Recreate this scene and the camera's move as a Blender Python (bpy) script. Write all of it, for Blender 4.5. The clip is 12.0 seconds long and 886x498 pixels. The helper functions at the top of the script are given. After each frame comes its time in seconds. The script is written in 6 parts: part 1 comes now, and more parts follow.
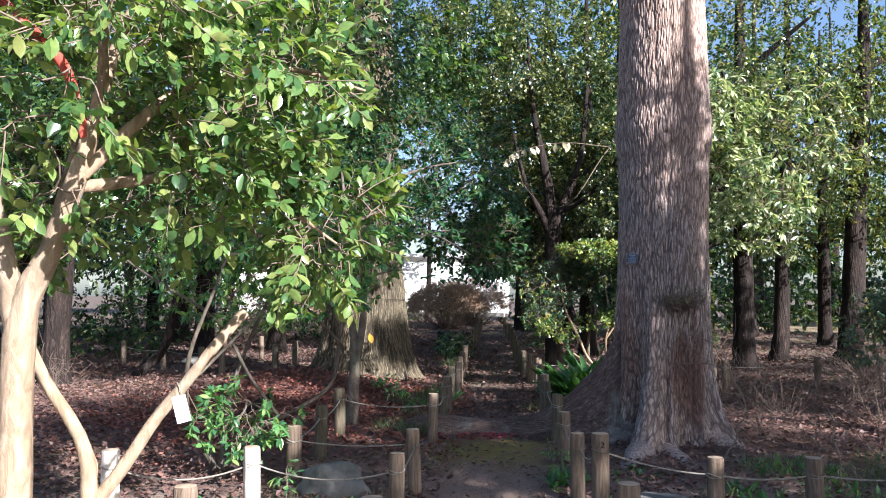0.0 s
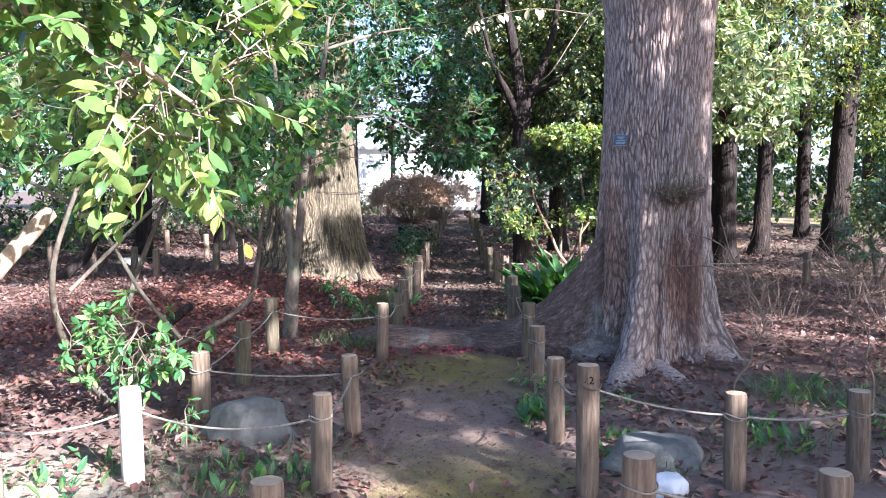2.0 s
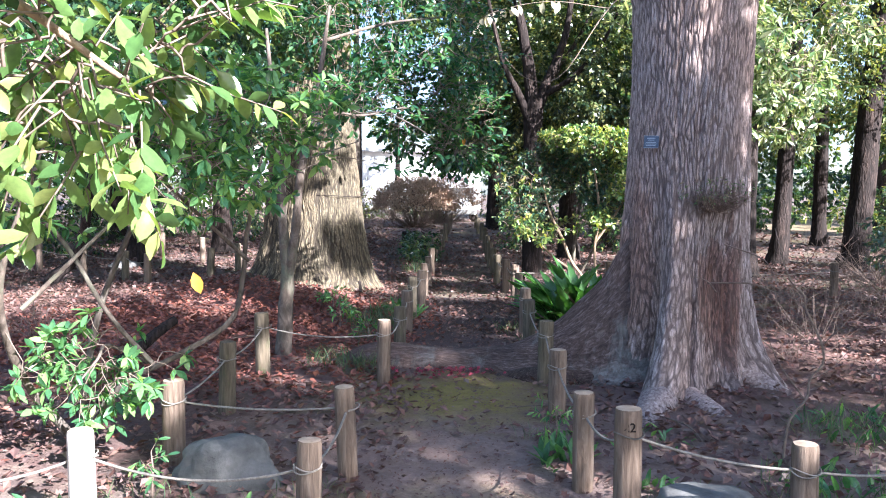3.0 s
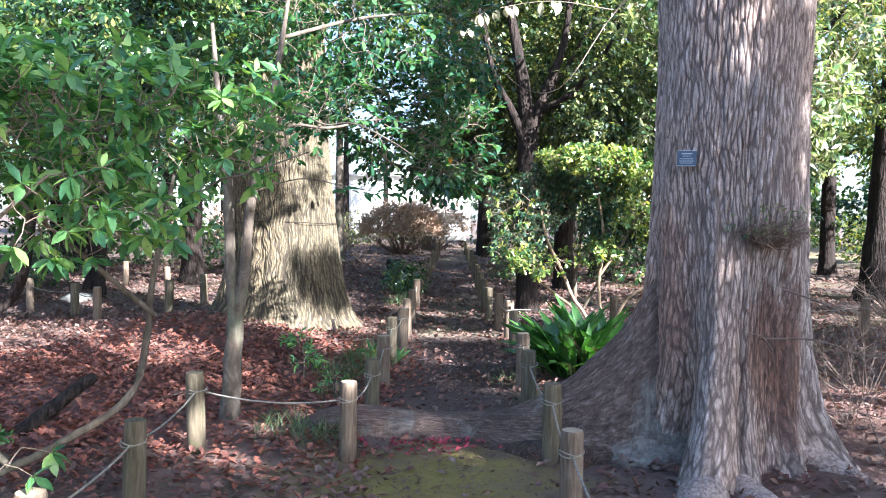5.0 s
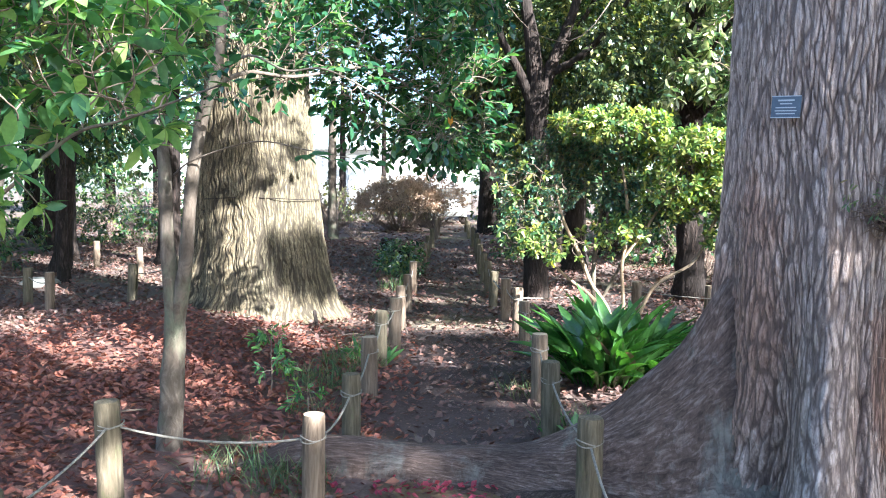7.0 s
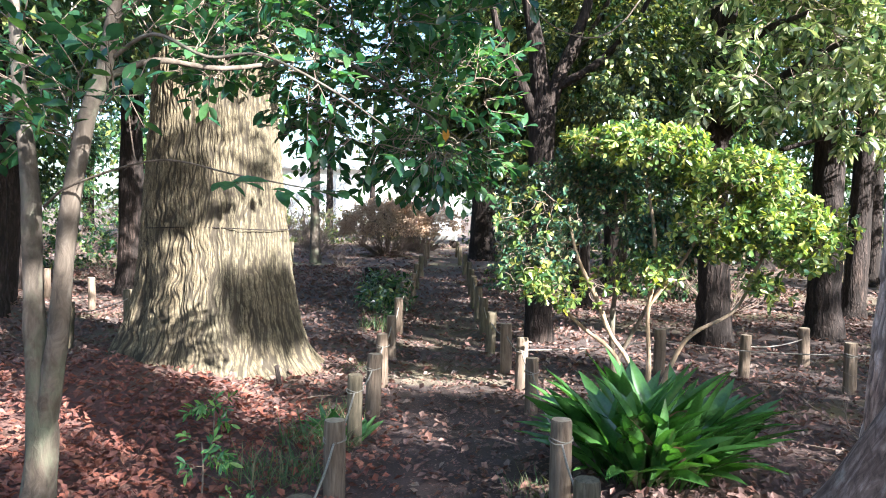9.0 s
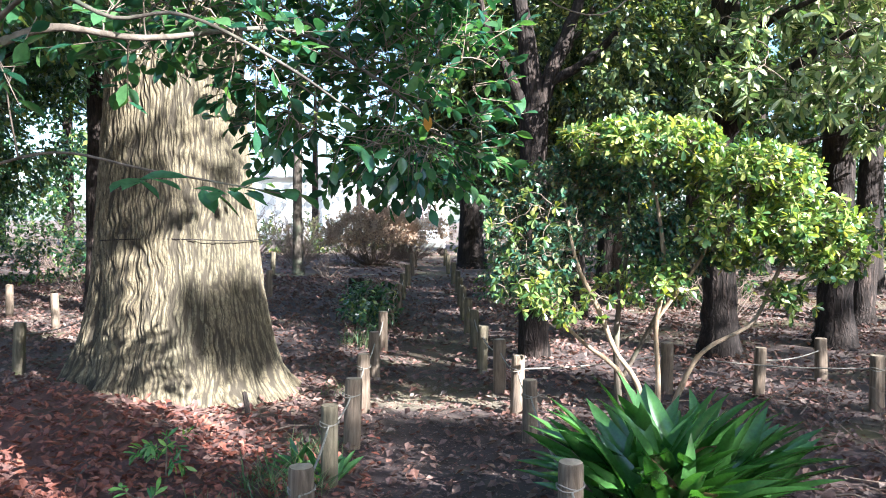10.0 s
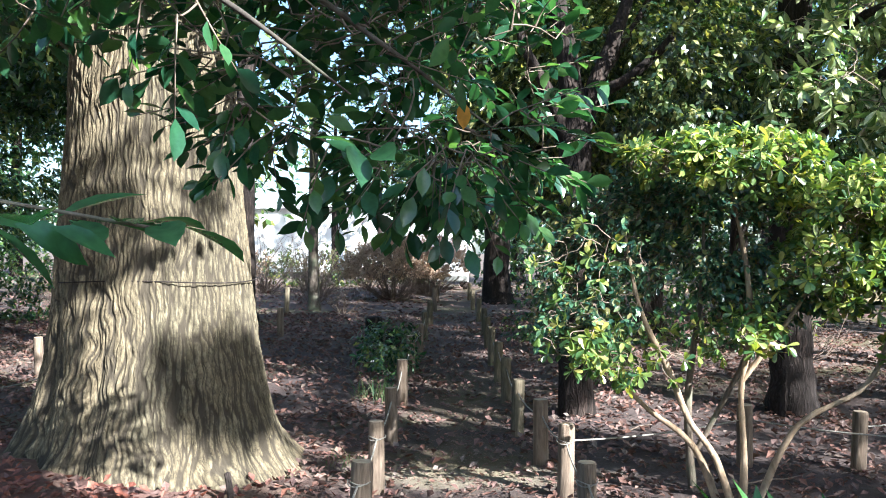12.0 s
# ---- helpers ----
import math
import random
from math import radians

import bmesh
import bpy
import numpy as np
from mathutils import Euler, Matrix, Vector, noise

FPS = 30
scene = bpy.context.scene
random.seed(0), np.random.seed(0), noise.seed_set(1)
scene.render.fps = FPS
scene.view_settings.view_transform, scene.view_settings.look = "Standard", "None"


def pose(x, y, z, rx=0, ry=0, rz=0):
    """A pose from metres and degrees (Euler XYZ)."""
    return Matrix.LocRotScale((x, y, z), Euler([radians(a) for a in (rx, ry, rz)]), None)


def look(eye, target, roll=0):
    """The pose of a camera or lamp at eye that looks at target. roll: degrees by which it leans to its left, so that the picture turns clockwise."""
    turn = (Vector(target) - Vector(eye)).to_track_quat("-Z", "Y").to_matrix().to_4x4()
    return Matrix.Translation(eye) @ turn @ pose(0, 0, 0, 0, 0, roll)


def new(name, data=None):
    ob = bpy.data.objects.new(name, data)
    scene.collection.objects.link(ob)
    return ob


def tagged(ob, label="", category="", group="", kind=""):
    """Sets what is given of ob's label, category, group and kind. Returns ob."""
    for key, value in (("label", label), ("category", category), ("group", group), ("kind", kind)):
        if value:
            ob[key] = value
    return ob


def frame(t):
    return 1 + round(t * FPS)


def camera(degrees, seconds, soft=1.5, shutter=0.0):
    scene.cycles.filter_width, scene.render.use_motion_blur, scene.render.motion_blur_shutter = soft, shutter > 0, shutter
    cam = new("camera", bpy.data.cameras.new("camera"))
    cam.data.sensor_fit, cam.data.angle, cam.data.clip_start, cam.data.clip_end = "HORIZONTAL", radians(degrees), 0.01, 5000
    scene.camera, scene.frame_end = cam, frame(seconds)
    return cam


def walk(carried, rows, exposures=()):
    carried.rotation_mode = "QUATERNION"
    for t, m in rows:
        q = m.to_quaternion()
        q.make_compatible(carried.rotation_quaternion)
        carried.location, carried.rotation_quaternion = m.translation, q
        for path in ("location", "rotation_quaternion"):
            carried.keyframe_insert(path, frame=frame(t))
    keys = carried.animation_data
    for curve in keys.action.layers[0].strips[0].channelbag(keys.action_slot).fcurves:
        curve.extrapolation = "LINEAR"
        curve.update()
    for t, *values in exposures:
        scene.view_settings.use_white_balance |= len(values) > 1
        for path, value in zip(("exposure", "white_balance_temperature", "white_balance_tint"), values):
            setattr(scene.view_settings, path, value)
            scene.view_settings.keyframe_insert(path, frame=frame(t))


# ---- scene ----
# the camera and its way along the garden path
cam = camera(56.4, 12.0, soft=1.0)
PATH = [
    (0, (0.197, -0.044, 1.374), (0.157, 1.952, 1.491), 0.4),
    (0.5, (0.252, 0.311, 1.353), (0.261, 2.311, 1.389), 0.1),
    (1, (0.26, 0.664, 1.341), (0.295, 2.663, 1.292), 0.1),
    (1.5, (0.258, 0.981, 1.36), (0.286, 2.978, 1.254), 0.2),
    (2, (0.31, 1.322, 1.36), (0.351, 3.317, 1.22), 0.0),
    (2.5, (0.313, 1.628, 1.363), (0.355, 3.623, 1.215), 0.1),
    (3, (0.286, 1.976, 1.378), (0.318, 3.971, 1.245), 0.5),
    (3.2, (0.295, 2.109, 1.367), (0.329, 4.105, 1.245), 0.5),
    (4.8, (0.358, 3.098, 1.393), (0.404, 5.096, 1.323), 0.8),
    (5, (0.364, 3.232, 1.409), (0.42, 5.23, 1.335), 0.6),
    (5.5, (0.385, 3.528, 1.399), (0.441, 5.526, 1.314), 0.7),
    (6, (0.356, 3.851, 1.4), (0.389, 5.848, 1.292), 0.6),
    (6.5, (0.385, 4.201, 1.386), (0.431, 6.197, 1.265), 0.4),
    (7, (0.409, 4.546, 1.405), (0.466, 6.541, 1.272), 0.5),
    (7.2, (0.396, 4.704, 1.422), (0.451, 6.699, 1.29), 0.5),
    (8.8, (0.467, 5.838, 1.497), (0.543, 7.835, 1.411), 1.0),
    (9, (0.438, 5.968, 1.5), (0.52, 7.965, 1.416), 1.1),
    (9.5, (0.484, 6.338, 1.493), (0.589, 8.334, 1.422), 0.5),
    (10, (0.486, 6.654, 1.492), (0.596, 8.65, 1.426), 0.3),
    (10.5, (0.476, 6.968, 1.493), (0.569, 8.965, 1.442), 0.4),
    (11, (0.499, 7.305, 1.491), (0.602, 9.302, 1.45), -0.0),
    (11.5, (0.497, 7.582, 1.504), (0.586, 9.58, 1.48), -0.0),
    (12, (0.494, 7.854, 1.535), (0.551, 9.853, 1.544), 0.2),
]
EXPOSURES = [(0.0, 1.78, 5600, 15), (1.0, 2.42, 5500, 18), (2.0, 2.70, 5400, 19), (5.5, 3.08, 5400, 11), (7.0, 3.25, 5450, 8), (9.0, 2.98, 5650, 10), (10.0, 2.95, 5400, 9), (12.0, 2.64, 5400, 7)]
walk(cam, [(t, look(eye, target, roll)) for t, eye, target, roll in PATH], EXPOSURES)

# ---- light: low winter sun from behind and to the right, open sky ----
SUN_AZ, SUN_EL = radians(137), radians(30)      # compass angle from +y over +x
sun_way = Vector((math.sin(SUN_AZ) * math.cos(SUN_EL), math.cos(SUN_AZ) * math.cos(SUN_EL), math.sin(SUN_EL)))
world = bpy.data.worlds.new("sky")
scene.world = world
world.use_nodes = True
wn = world.node_tree.nodes
sky = wn.new("ShaderNodeTexSky")
sky.sky_type = "NISHITA"
sky.sun_disc = False
sky.sun_elevation, sky.sun_rotation = SUN_EL, SUN_AZ
sky.air_density, sky.dust_density = 1.0, 1.5
wn["Background"].inputs[1].default_value = 0.062
world.node_tree.links.new(sky.outputs[0], wn["Background"].inputs[0])
sun = new("sun", bpy.data.lights.new("sun", "SUN"))
sun.data.energy, sun.data.angle, sun.data.color = 5.0, radians(0.6), (1.0, 0.92, 0.80)
sun.matrix_world = look(sun_way * 60, (0, 0, 0))


# ---- materials ----
def nodes_of(name):
    m = bpy.data.materials.new(name)
    m.use_nodes = True
    nt = m.node_tree
    return m, nt, nt.nodes["Principled BSDF"], nt.nodes["Material Output"]


def add(nt, kind, **values):
    n = nt.nodes.new(kind)
    for k, v in values.items():
        n.inputs[k].default_value = v
    return n


def ramp(nt, fac, stops):
    r = nt.nodes.new("ShaderNodeValToRGB")
    el = r.color_ramp.elements
    while len(el) < len(stops):
        el.new(0.5)
    for e, (p, c) in zip(el, stops):
        e.position, e.color = p, (*c, 1)
    nt.links.new(fac, r.inputs[0])
    return r.outputs[0]


def mixed(nt, fac, a, b, mode="MIX"):
    x = nt.nodes.new("ShaderNodeMix")
    x.data_type, x.blend_type = "RGBA", mode
    for sock, v in ((x.inputs[0], fac), (x.inputs[6], a), (x.inputs[7], b)):
        if hasattr(v, "is_linked"):
            nt.links.new(v, sock)
        elif isinstance(v, (int, float)):
            sock.default_value = v
        else:
            sock.default_value = (*v, 1)
    return x.outputs[2]


def place_of(nt, along=False):
    """Where a texture lies: the object's own places, or the places unrolled along a trunk."""
    if along:
        at = nt.nodes.new("ShaderNodeAttribute")
        at.attribute_name = "along"
        return at.outputs["Vector"]
    return nt.nodes.new("ShaderNodeTexCoord").outputs["Object"]


def noise_of(nt, scale, stretch=(1, 1, 1), detail=5, rough=0.6, distort=0.0, along=False):
    mp = nt.nodes.new("ShaderNodeMapping")
    mp.inputs["Scale"].default_value = stretch
    nz = add(nt, "ShaderNodeTexNoise", Scale=scale, Detail=detail, Roughness=rough, Distortion=distort)
    nt.links.new(place_of(nt, along), mp.inputs[0])
    nt.links.new(mp.outputs[0], nz.inputs["Vector"])
    return nz.outputs["Fac"]


def bumped(nt, bsdf, height, strength, distance):
    b = add(nt, "ShaderNodeBump", Strength=strength, Distance=distance)
    nt.links.new(height, b.inputs["Height"])
    nt.links.new(b.outputs[0], bsdf.inputs["Normal"])


def bark_material(name, dark, mid, light, stretch=(9, 9, 1.2), scale=6, moss=None, rough=0.92, cracks=None, plates_of=None, along=False, warp=0.06, stains=(), tint=((0.72, 0.72, 0.76), (1.15, 1.02, 0.94)), furrows=0.0):
    """Bark or weathered wood: long fibres; cracks: (scale, squeeze in height, width, depth in metres) of the plates."""
    m, nt, b, out = nodes_of(name)
    fine = noise_of(nt, scale, stretch, 8, 0.65, 0.6, along)
    broad = noise_of(nt, 1.1, (1, 1, 0.5), 3)
    col = ramp(nt, fine, [(0.28, dark), (0.5, mid), (0.72, light)])
    col = mixed(nt, 0.85, col, ramp(nt, broad, [(0.35, tint[0]), (0.65, tint[1])]), "MULTIPLY")
    if moss:
        patch = ramp(nt, noise_of(nt, 4, (1, 1, 0.6), 6, 0.7), [(0.52, (0, 0, 0)), (0.66, (0.8, 0.8, 0.8))])
        col = mixed(nt, patch, col, moss)
    height = fine
    if cracks:
        cs, squeeze, width, depth = cracks
        tc = nt.nodes.new("ShaderNodeTexCoord")
        wp = add(nt, "ShaderNodeTexNoise", Scale=5.0, Detail=4.0)
        nt.links.new(tc.outputs["Object"], wp.inputs["Vector"])
        amount = nt.nodes.new("ShaderNodeVectorMath")
        amount.operation = "MULTIPLY_ADD"
        amount.inputs[1].default_value = (0.10, 0.10, 0.10)
        nt.links.new(wp.outputs["Color"], amount.inputs[0])
        nt.links.new(tc.outputs["Object"], amount.inputs[2])
        mp = nt.nodes.new("ShaderNodeMapping")
        mp.inputs["Scale"].default_value = (1, 1, squeeze)
        nt.links.new(amount.outputs[0], mp.inputs[0])
        plates = None
        for k, (sc, wd) in enumerate(((cs, width), (cs * 2.1, width * 1.3))):
            nz = add(nt, "ShaderNodeTexNoise", Scale=sc, Detail=2.5, Roughness=0.55, Distortion=0.4)
            nt.links.new(mp.outputs[0], nz.inputs["Vector"])
            line = ramp(nt, nz.outputs["Fac"], [(0.5 - 2.2 * wd, (1, 1, 1)), (0.5 - 0.25 * wd, (0.15 + 0.3 * k,) * 3), (0.5 + 0.25 * wd, (0.15 + 0.3 * k,) * 3), (0.5 + 2.2 * wd, (1, 1, 1))])
            plates = line if plates is None else mixed(nt, 1.0, plates, line, "MULTIPLY")
        col = mixed(nt, plates, tuple(0.8 * c for c in dark), col)
        height = mixed(nt, 0.25, plates, fine)
        bumped(nt, b, height, 1.0, depth)
    elif plates_of:
        ps, squeeze, depth, width, floor_ = plates_of
        where = place_of(nt, along)
        wp = add(nt, "ShaderNodeTexNoise", Scale=7.0, Detail=5.0, Roughness=0.65)
        nt.links.new(where, wp.inputs["Vector"])
        amount = nt.nodes.new("ShaderNodeVectorMath")
        amount.operation = "MULTIPLY_ADD"
        amount.inputs[1].default_value = (warp, warp, 2.5 * warp)
        nt.links.new(wp.outputs["Color"], amount.inputs[0])
        nt.links.new(where, amount.inputs[2])
        mp = nt.nodes.new("ShaderNodeMapping")
        mp.inputs["Scale"].default_value = (1, 1, squeeze)
        nt.links.new(amount.outputs[0], mp.inputs[0])
        edge = add(nt, "ShaderNodeTexVoronoi", Scale=ps)
        edge.feature = "DISTANCE_TO_EDGE"
        cellv = add(nt, "ShaderNodeTexVoronoi", Scale=ps)
        for v in (edge, cellv):
            nt.links.new(mp.outputs[0], v.inputs["Vector"])
        line = ramp(nt, edge.outputs["Distance"], [(0.0, (floor_,) * 3), (0.35 * width, (0.45 + 0.5 * floor_,) * 3), (width, (1, 1, 1))])
        bw = nt.nodes.new("ShaderNodeRGBToBW")
        nt.links.new(cellv.outputs["Color"], bw.inputs[0])
        col = mixed(nt, 1.0, col, ramp(nt, bw.outputs[0], [(0.25, (0.78, 0.76, 0.75)), (0.75, (1.14, 1.12, 1.1))]), "MULTIPLY")
        col = mixed(nt, line, tuple(0.75 * c for c in dark), col)
        tall_ = mixed(nt, 0.4, mixed(nt, 1.0, line, ramp(nt, bw.outputs[0], [(0.2, (0.5,) * 3), (0.8, (1,) * 3)]), "MULTIPLY"), fine)
        bumped(nt, b, tall_, 1.0, depth)
    else:
        bumped(nt, b, height, 0.9, 0.012)
    for centre, reach, colour, strength in stains:
        # patches of redder, darker bark with ragged rims
        geo = nt.nodes.new("ShaderNodeNewGeometry")
        mp = nt.nodes.new("ShaderNodeMapping")
        mp.vector_type = "TEXTURE"
        mp.inputs["Location"].default_value, mp.inputs["Scale"].default_value = centre, reach
        nt.links.new(geo.outputs["Position"], mp.inputs[0])
        ln = nt.nodes.new("ShaderNodeVectorMath")
        ln.operation = "LENGTH"
        nt.links.new(mp.outputs[0], ln.inputs[0])
        ragged = nt.nodes.new("ShaderNodeMath")
        ragged.operation = "MULTIPLY_ADD"
        nt.links.new(noise_of(nt, 6, (1, 1, 0.35), 6, 0.7), ragged.inputs[0])
        ragged.inputs[1].default_value = 0.9
        nt.links.new(ln.outputs["Value"], ragged.inputs[2])
        mask = ramp(nt, ragged.outputs[0], [(0.75, (strength,) * 3), (1.0, (strength * 0.6,) * 3)])
        mask.node.color_ramp.elements.new(1.0).color = (0, 0, 0, 1)
        mask.node.color_ramp.elements[0].position = 0.8
        col = mixed(nt, mask, col, mixed(nt, 1.0, col, colour, "MULTIPLY"))
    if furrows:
        # deep in the furrows the colour goes over to the dark tone
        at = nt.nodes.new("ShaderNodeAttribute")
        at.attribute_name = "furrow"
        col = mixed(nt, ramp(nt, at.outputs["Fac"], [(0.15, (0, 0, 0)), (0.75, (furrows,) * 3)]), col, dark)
    nt.links.new(col, b.inputs["Base Color"])
    b.inputs["Roughness"].default_value = rough
    b.inputs["Specular IOR Level"].default_value = 0.25
    return m


def leaf_material(name, palette, through_light, gloss=0.38, share=0.3, spec=0.5):
    """Leaves: each leaf takes its own shade from the palette, and lets some light through."""
    m, nt, b, out = nodes_of(name)
    geo = nt.nodes.new("ShaderNodeNewGeometry")
    n = len(palette)
    col = ramp(nt, geo.outputs["Random Per Island"], [(i / max(1, n - 1), c) for i, c in enumerate(palette)])
    vein = ramp(nt, noise_of(nt, 55, detail=3), [(0.3, (0.8, 0.8, 0.8)), (0.7, (1.15, 1.15, 1.1))])
    col = mixed(nt, 1.0, col, vein, "MULTIPLY")
    nt.links.new(col, b.inputs["Base Color"])
    b.inputs["Roughness"].default_value = gloss
    b.inputs["Specular IOR Level"].default_value = spec
    tr = nt.nodes.new("ShaderNodeBsdfTranslucent")
    nt.links.new(mixed(nt, 1.0, col, through_light, "MULTIPLY"), tr.inputs[0])
    mx = nt.nodes.new("ShaderNodeMixShader")
    mx.inputs[0].default_value = share
    nt.links.new(b.outputs[0], mx.inputs[1])
    nt.links.new(tr.outputs[0], mx.inputs[2])
    nt.links.new(mx.outputs[0], out.inputs[0])
    return m


def plain_material(name, a, b_col, scale=20, rough=0.8, stretch=(1, 1, 1), bump=0.3, depth=0.003, per_object=0.0, metal=0.0):
    m, nt, b, out = nodes_of(name)
    nz = noise_of(nt, scale, stretch, 6, 0.65)
    col = ramp(nt, nz, [(0.3, a), (0.7, b_col)])
    if per_object:
        info = nt.nodes.new("ShaderNodeObjectInfo")
        shade = ramp(nt, info.outputs["Random"], [(0, (1 - per_object,) * 3), (1, (1 + per_object,) * 3)])
        col = mixed(nt, 1.0, col, shade, "MULTIPLY")
    nt.links.new(col, b.inputs["Base Color"])
    b.inputs["Roughness"].default_value, b.inputs["Metallic"].default_value = rough, metal
    bumped(nt, b, nz, bump, depth)
    return m


def soil_material():
    """Trodden dark earth with pale grit, moss on parts of the path, thin turf on the verges; sunlit and shaded patches
    painted in.
    """
    m, nt, b, out = nodes_of("soil")
    fine = noise_of(nt, 38, detail=8, rough=0.7)
    mid = noise_of(nt, 3.0, detail=5)
    broad = noise_of(nt, 0.5, detail=3)
    col = ramp(nt, fine, [(0.25, (0.045, 0.033, 0.030)), (0.5, (0.115, 0.087, 0.076)), (0.75, (0.235, 0.19, 0.17))])
    col = mixed(nt, ramp(nt, mid, [(0.4, (0, 0, 0)), (0.65, (0.6, 0.6, 0.6))]), col, (0.13, 0.085, 0.07))
    turf = ramp(nt, broad, [(0.5, (0, 0, 0)), (0.62, (0.55, 0.55, 0.55))])
    col = mixed(nt, turf, col, (0.12, 0.11, 0.045))
    # moss on the trodden path, mulch, dry grass; also painted sunlight and shade
    geo = nt.nodes.new("ShaderNodeNewGeometry")
    wob = add(nt, "ShaderNodeTexNoise", Scale=4.0, Detail=5.0)
    nt.links.new(geo.outputs["Position"], wob.inputs["Vector"])
    DRY = ((0.17, 0.125, 0.065), (0.36, 0.28, 0.16))
    # the darkest patches paint the canopy's shade onto path and ground
    # the pale sandy patches paint sunlit ground into the soil colour
    MOSS, SUNLIT_SAND, SHADED_SOIL, MULCH, PALE_SOIL = ((0.15, 0.12, 0.035), (0.33, 0.265, 0.08)), ((0.30, 0.255, 0.18), (0.58, 0.51, 0.39)), ((0.036, 0.027, 0.026), (0.10, 0.075, 0.071)), ((0.075, 0.040, 0.034), (0.23, 0.115, 0.092)), ((0.18, 0.125, 0.098), (0.43, 0.32, 0.265))
    # the pale front soil is trodden, and lightened further against the deep shade
    for (cx, cy, rx, ry, strength, tones) in ((20.0, 37.0, 16.0, 13.0, 0.85, DRY), (4.1, 12.5, 1.3, 0.4, 0.8, MOSS), (-2.4, 10.6, 5.0, 5.0, 0.85, MULCH), (4.2, 8.6, 4.5, 4.5, 0.6, MULCH), (0.35, 6.0, 1.5, 4.0, 0.7, PALE_SOIL), (-2.0, 4.75, 1.9, 1.1, 0.9, SUNLIT_SAND), (0.85, 12.4, 1.7, 5.0, 0.85, SHADED_SOIL), (0.9, 13.75, 1.2, 0.4, 0.5, SUNLIT_SAND), (3.4, 14.0, 3.0, 4.0, 0.7, SHADED_SOIL), (-0.8, 18.0, 3.5, 3.2, 0.6, SHADED_SOIL), (2.7, 5.7, 2.2, 1.7, 0.75, PALE_SOIL), (0.45, 7.75, 0.85, 0.9, 0.95, MOSS), (0.5, 5.2, 0.75, 0.8, 0.85, MOSS), (0.85, 14.2, 0.9, 0.8, 0.25, MOSS), (1.0, 17.3, 0.6, 1.6, 0.2, MOSS)):
        sub = nt.nodes.new("ShaderNodeVectorMath")
        sub.operation = "SUBTRACT"
        sub.inputs[1].default_value = (cx, cy, 0)
        nt.links.new(geo.outputs["Position"], sub.inputs[0])
        scl = nt.nodes.new("ShaderNodeVectorMath")
        scl.operation = "MULTIPLY"
        scl.inputs[1].default_value = (1 / rx, 1 / ry, 0)
        nt.links.new(sub.outputs[0], scl.inputs[0])
        ln = nt.nodes.new("ShaderNodeVectorMath")
        ln.operation = "LENGTH"
        nt.links.new(scl.outputs[0], ln.inputs[0])
        mt = nt.nodes.new("ShaderNodeMath")
        mt.operation = "MULTIPLY_ADD"
        nt.links.new(wob.outputs["Fac"], mt.inputs[0])
        mt.inputs[1].default_value = 1.6
        nt.links.new(ln.outputs["Value"], mt.inputs[2])
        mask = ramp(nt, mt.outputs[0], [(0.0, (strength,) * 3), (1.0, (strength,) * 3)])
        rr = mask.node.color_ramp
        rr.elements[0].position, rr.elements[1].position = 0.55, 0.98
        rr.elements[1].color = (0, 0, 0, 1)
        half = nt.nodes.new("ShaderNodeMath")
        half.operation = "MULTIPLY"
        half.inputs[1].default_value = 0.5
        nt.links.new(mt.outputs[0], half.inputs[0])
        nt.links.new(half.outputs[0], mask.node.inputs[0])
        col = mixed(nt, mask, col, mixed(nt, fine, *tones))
    nt.links.new(col, b.inputs["Base Color"])
    b.inputs["Roughness"].default_value = 0.95
    b.inputs["Specular IOR Level"].default_value = 0.2
    bumped(nt, b, fine, 0.8, 0.02)
    return m


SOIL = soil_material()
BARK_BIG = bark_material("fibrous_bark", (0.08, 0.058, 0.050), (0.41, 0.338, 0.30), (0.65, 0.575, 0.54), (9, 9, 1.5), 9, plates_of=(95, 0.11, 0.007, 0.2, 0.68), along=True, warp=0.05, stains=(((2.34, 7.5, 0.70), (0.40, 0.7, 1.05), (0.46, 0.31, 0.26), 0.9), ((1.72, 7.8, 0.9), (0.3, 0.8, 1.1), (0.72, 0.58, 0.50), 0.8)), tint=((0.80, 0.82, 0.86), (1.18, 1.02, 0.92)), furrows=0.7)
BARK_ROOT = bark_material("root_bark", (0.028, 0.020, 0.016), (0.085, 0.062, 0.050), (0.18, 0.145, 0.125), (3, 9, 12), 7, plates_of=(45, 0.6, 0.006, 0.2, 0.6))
BARK_FLARE = bark_material("flare_bark", (0.08, 0.058, 0.05), (0.33, 0.27, 0.24), (0.55, 0.485, 0.455), (5, 5, 4), 9)
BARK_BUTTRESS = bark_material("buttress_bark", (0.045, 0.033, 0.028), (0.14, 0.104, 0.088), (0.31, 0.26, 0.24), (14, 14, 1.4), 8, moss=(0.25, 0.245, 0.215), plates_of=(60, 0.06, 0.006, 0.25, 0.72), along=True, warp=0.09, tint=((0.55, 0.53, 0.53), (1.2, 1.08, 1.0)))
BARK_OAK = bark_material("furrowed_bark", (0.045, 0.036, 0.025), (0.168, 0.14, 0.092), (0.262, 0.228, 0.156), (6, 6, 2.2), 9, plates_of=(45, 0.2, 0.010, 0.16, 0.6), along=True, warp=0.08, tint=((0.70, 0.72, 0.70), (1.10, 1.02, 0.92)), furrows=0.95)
BARK_DARK = bark_material("dark_bark", (0.016, 0.012, 0.010), (0.045, 0.034, 0.029), (0.095, 0.073, 0.062), (4, 4, 1), 6, cracks=(12, 0.15, 0.05, 0.02))
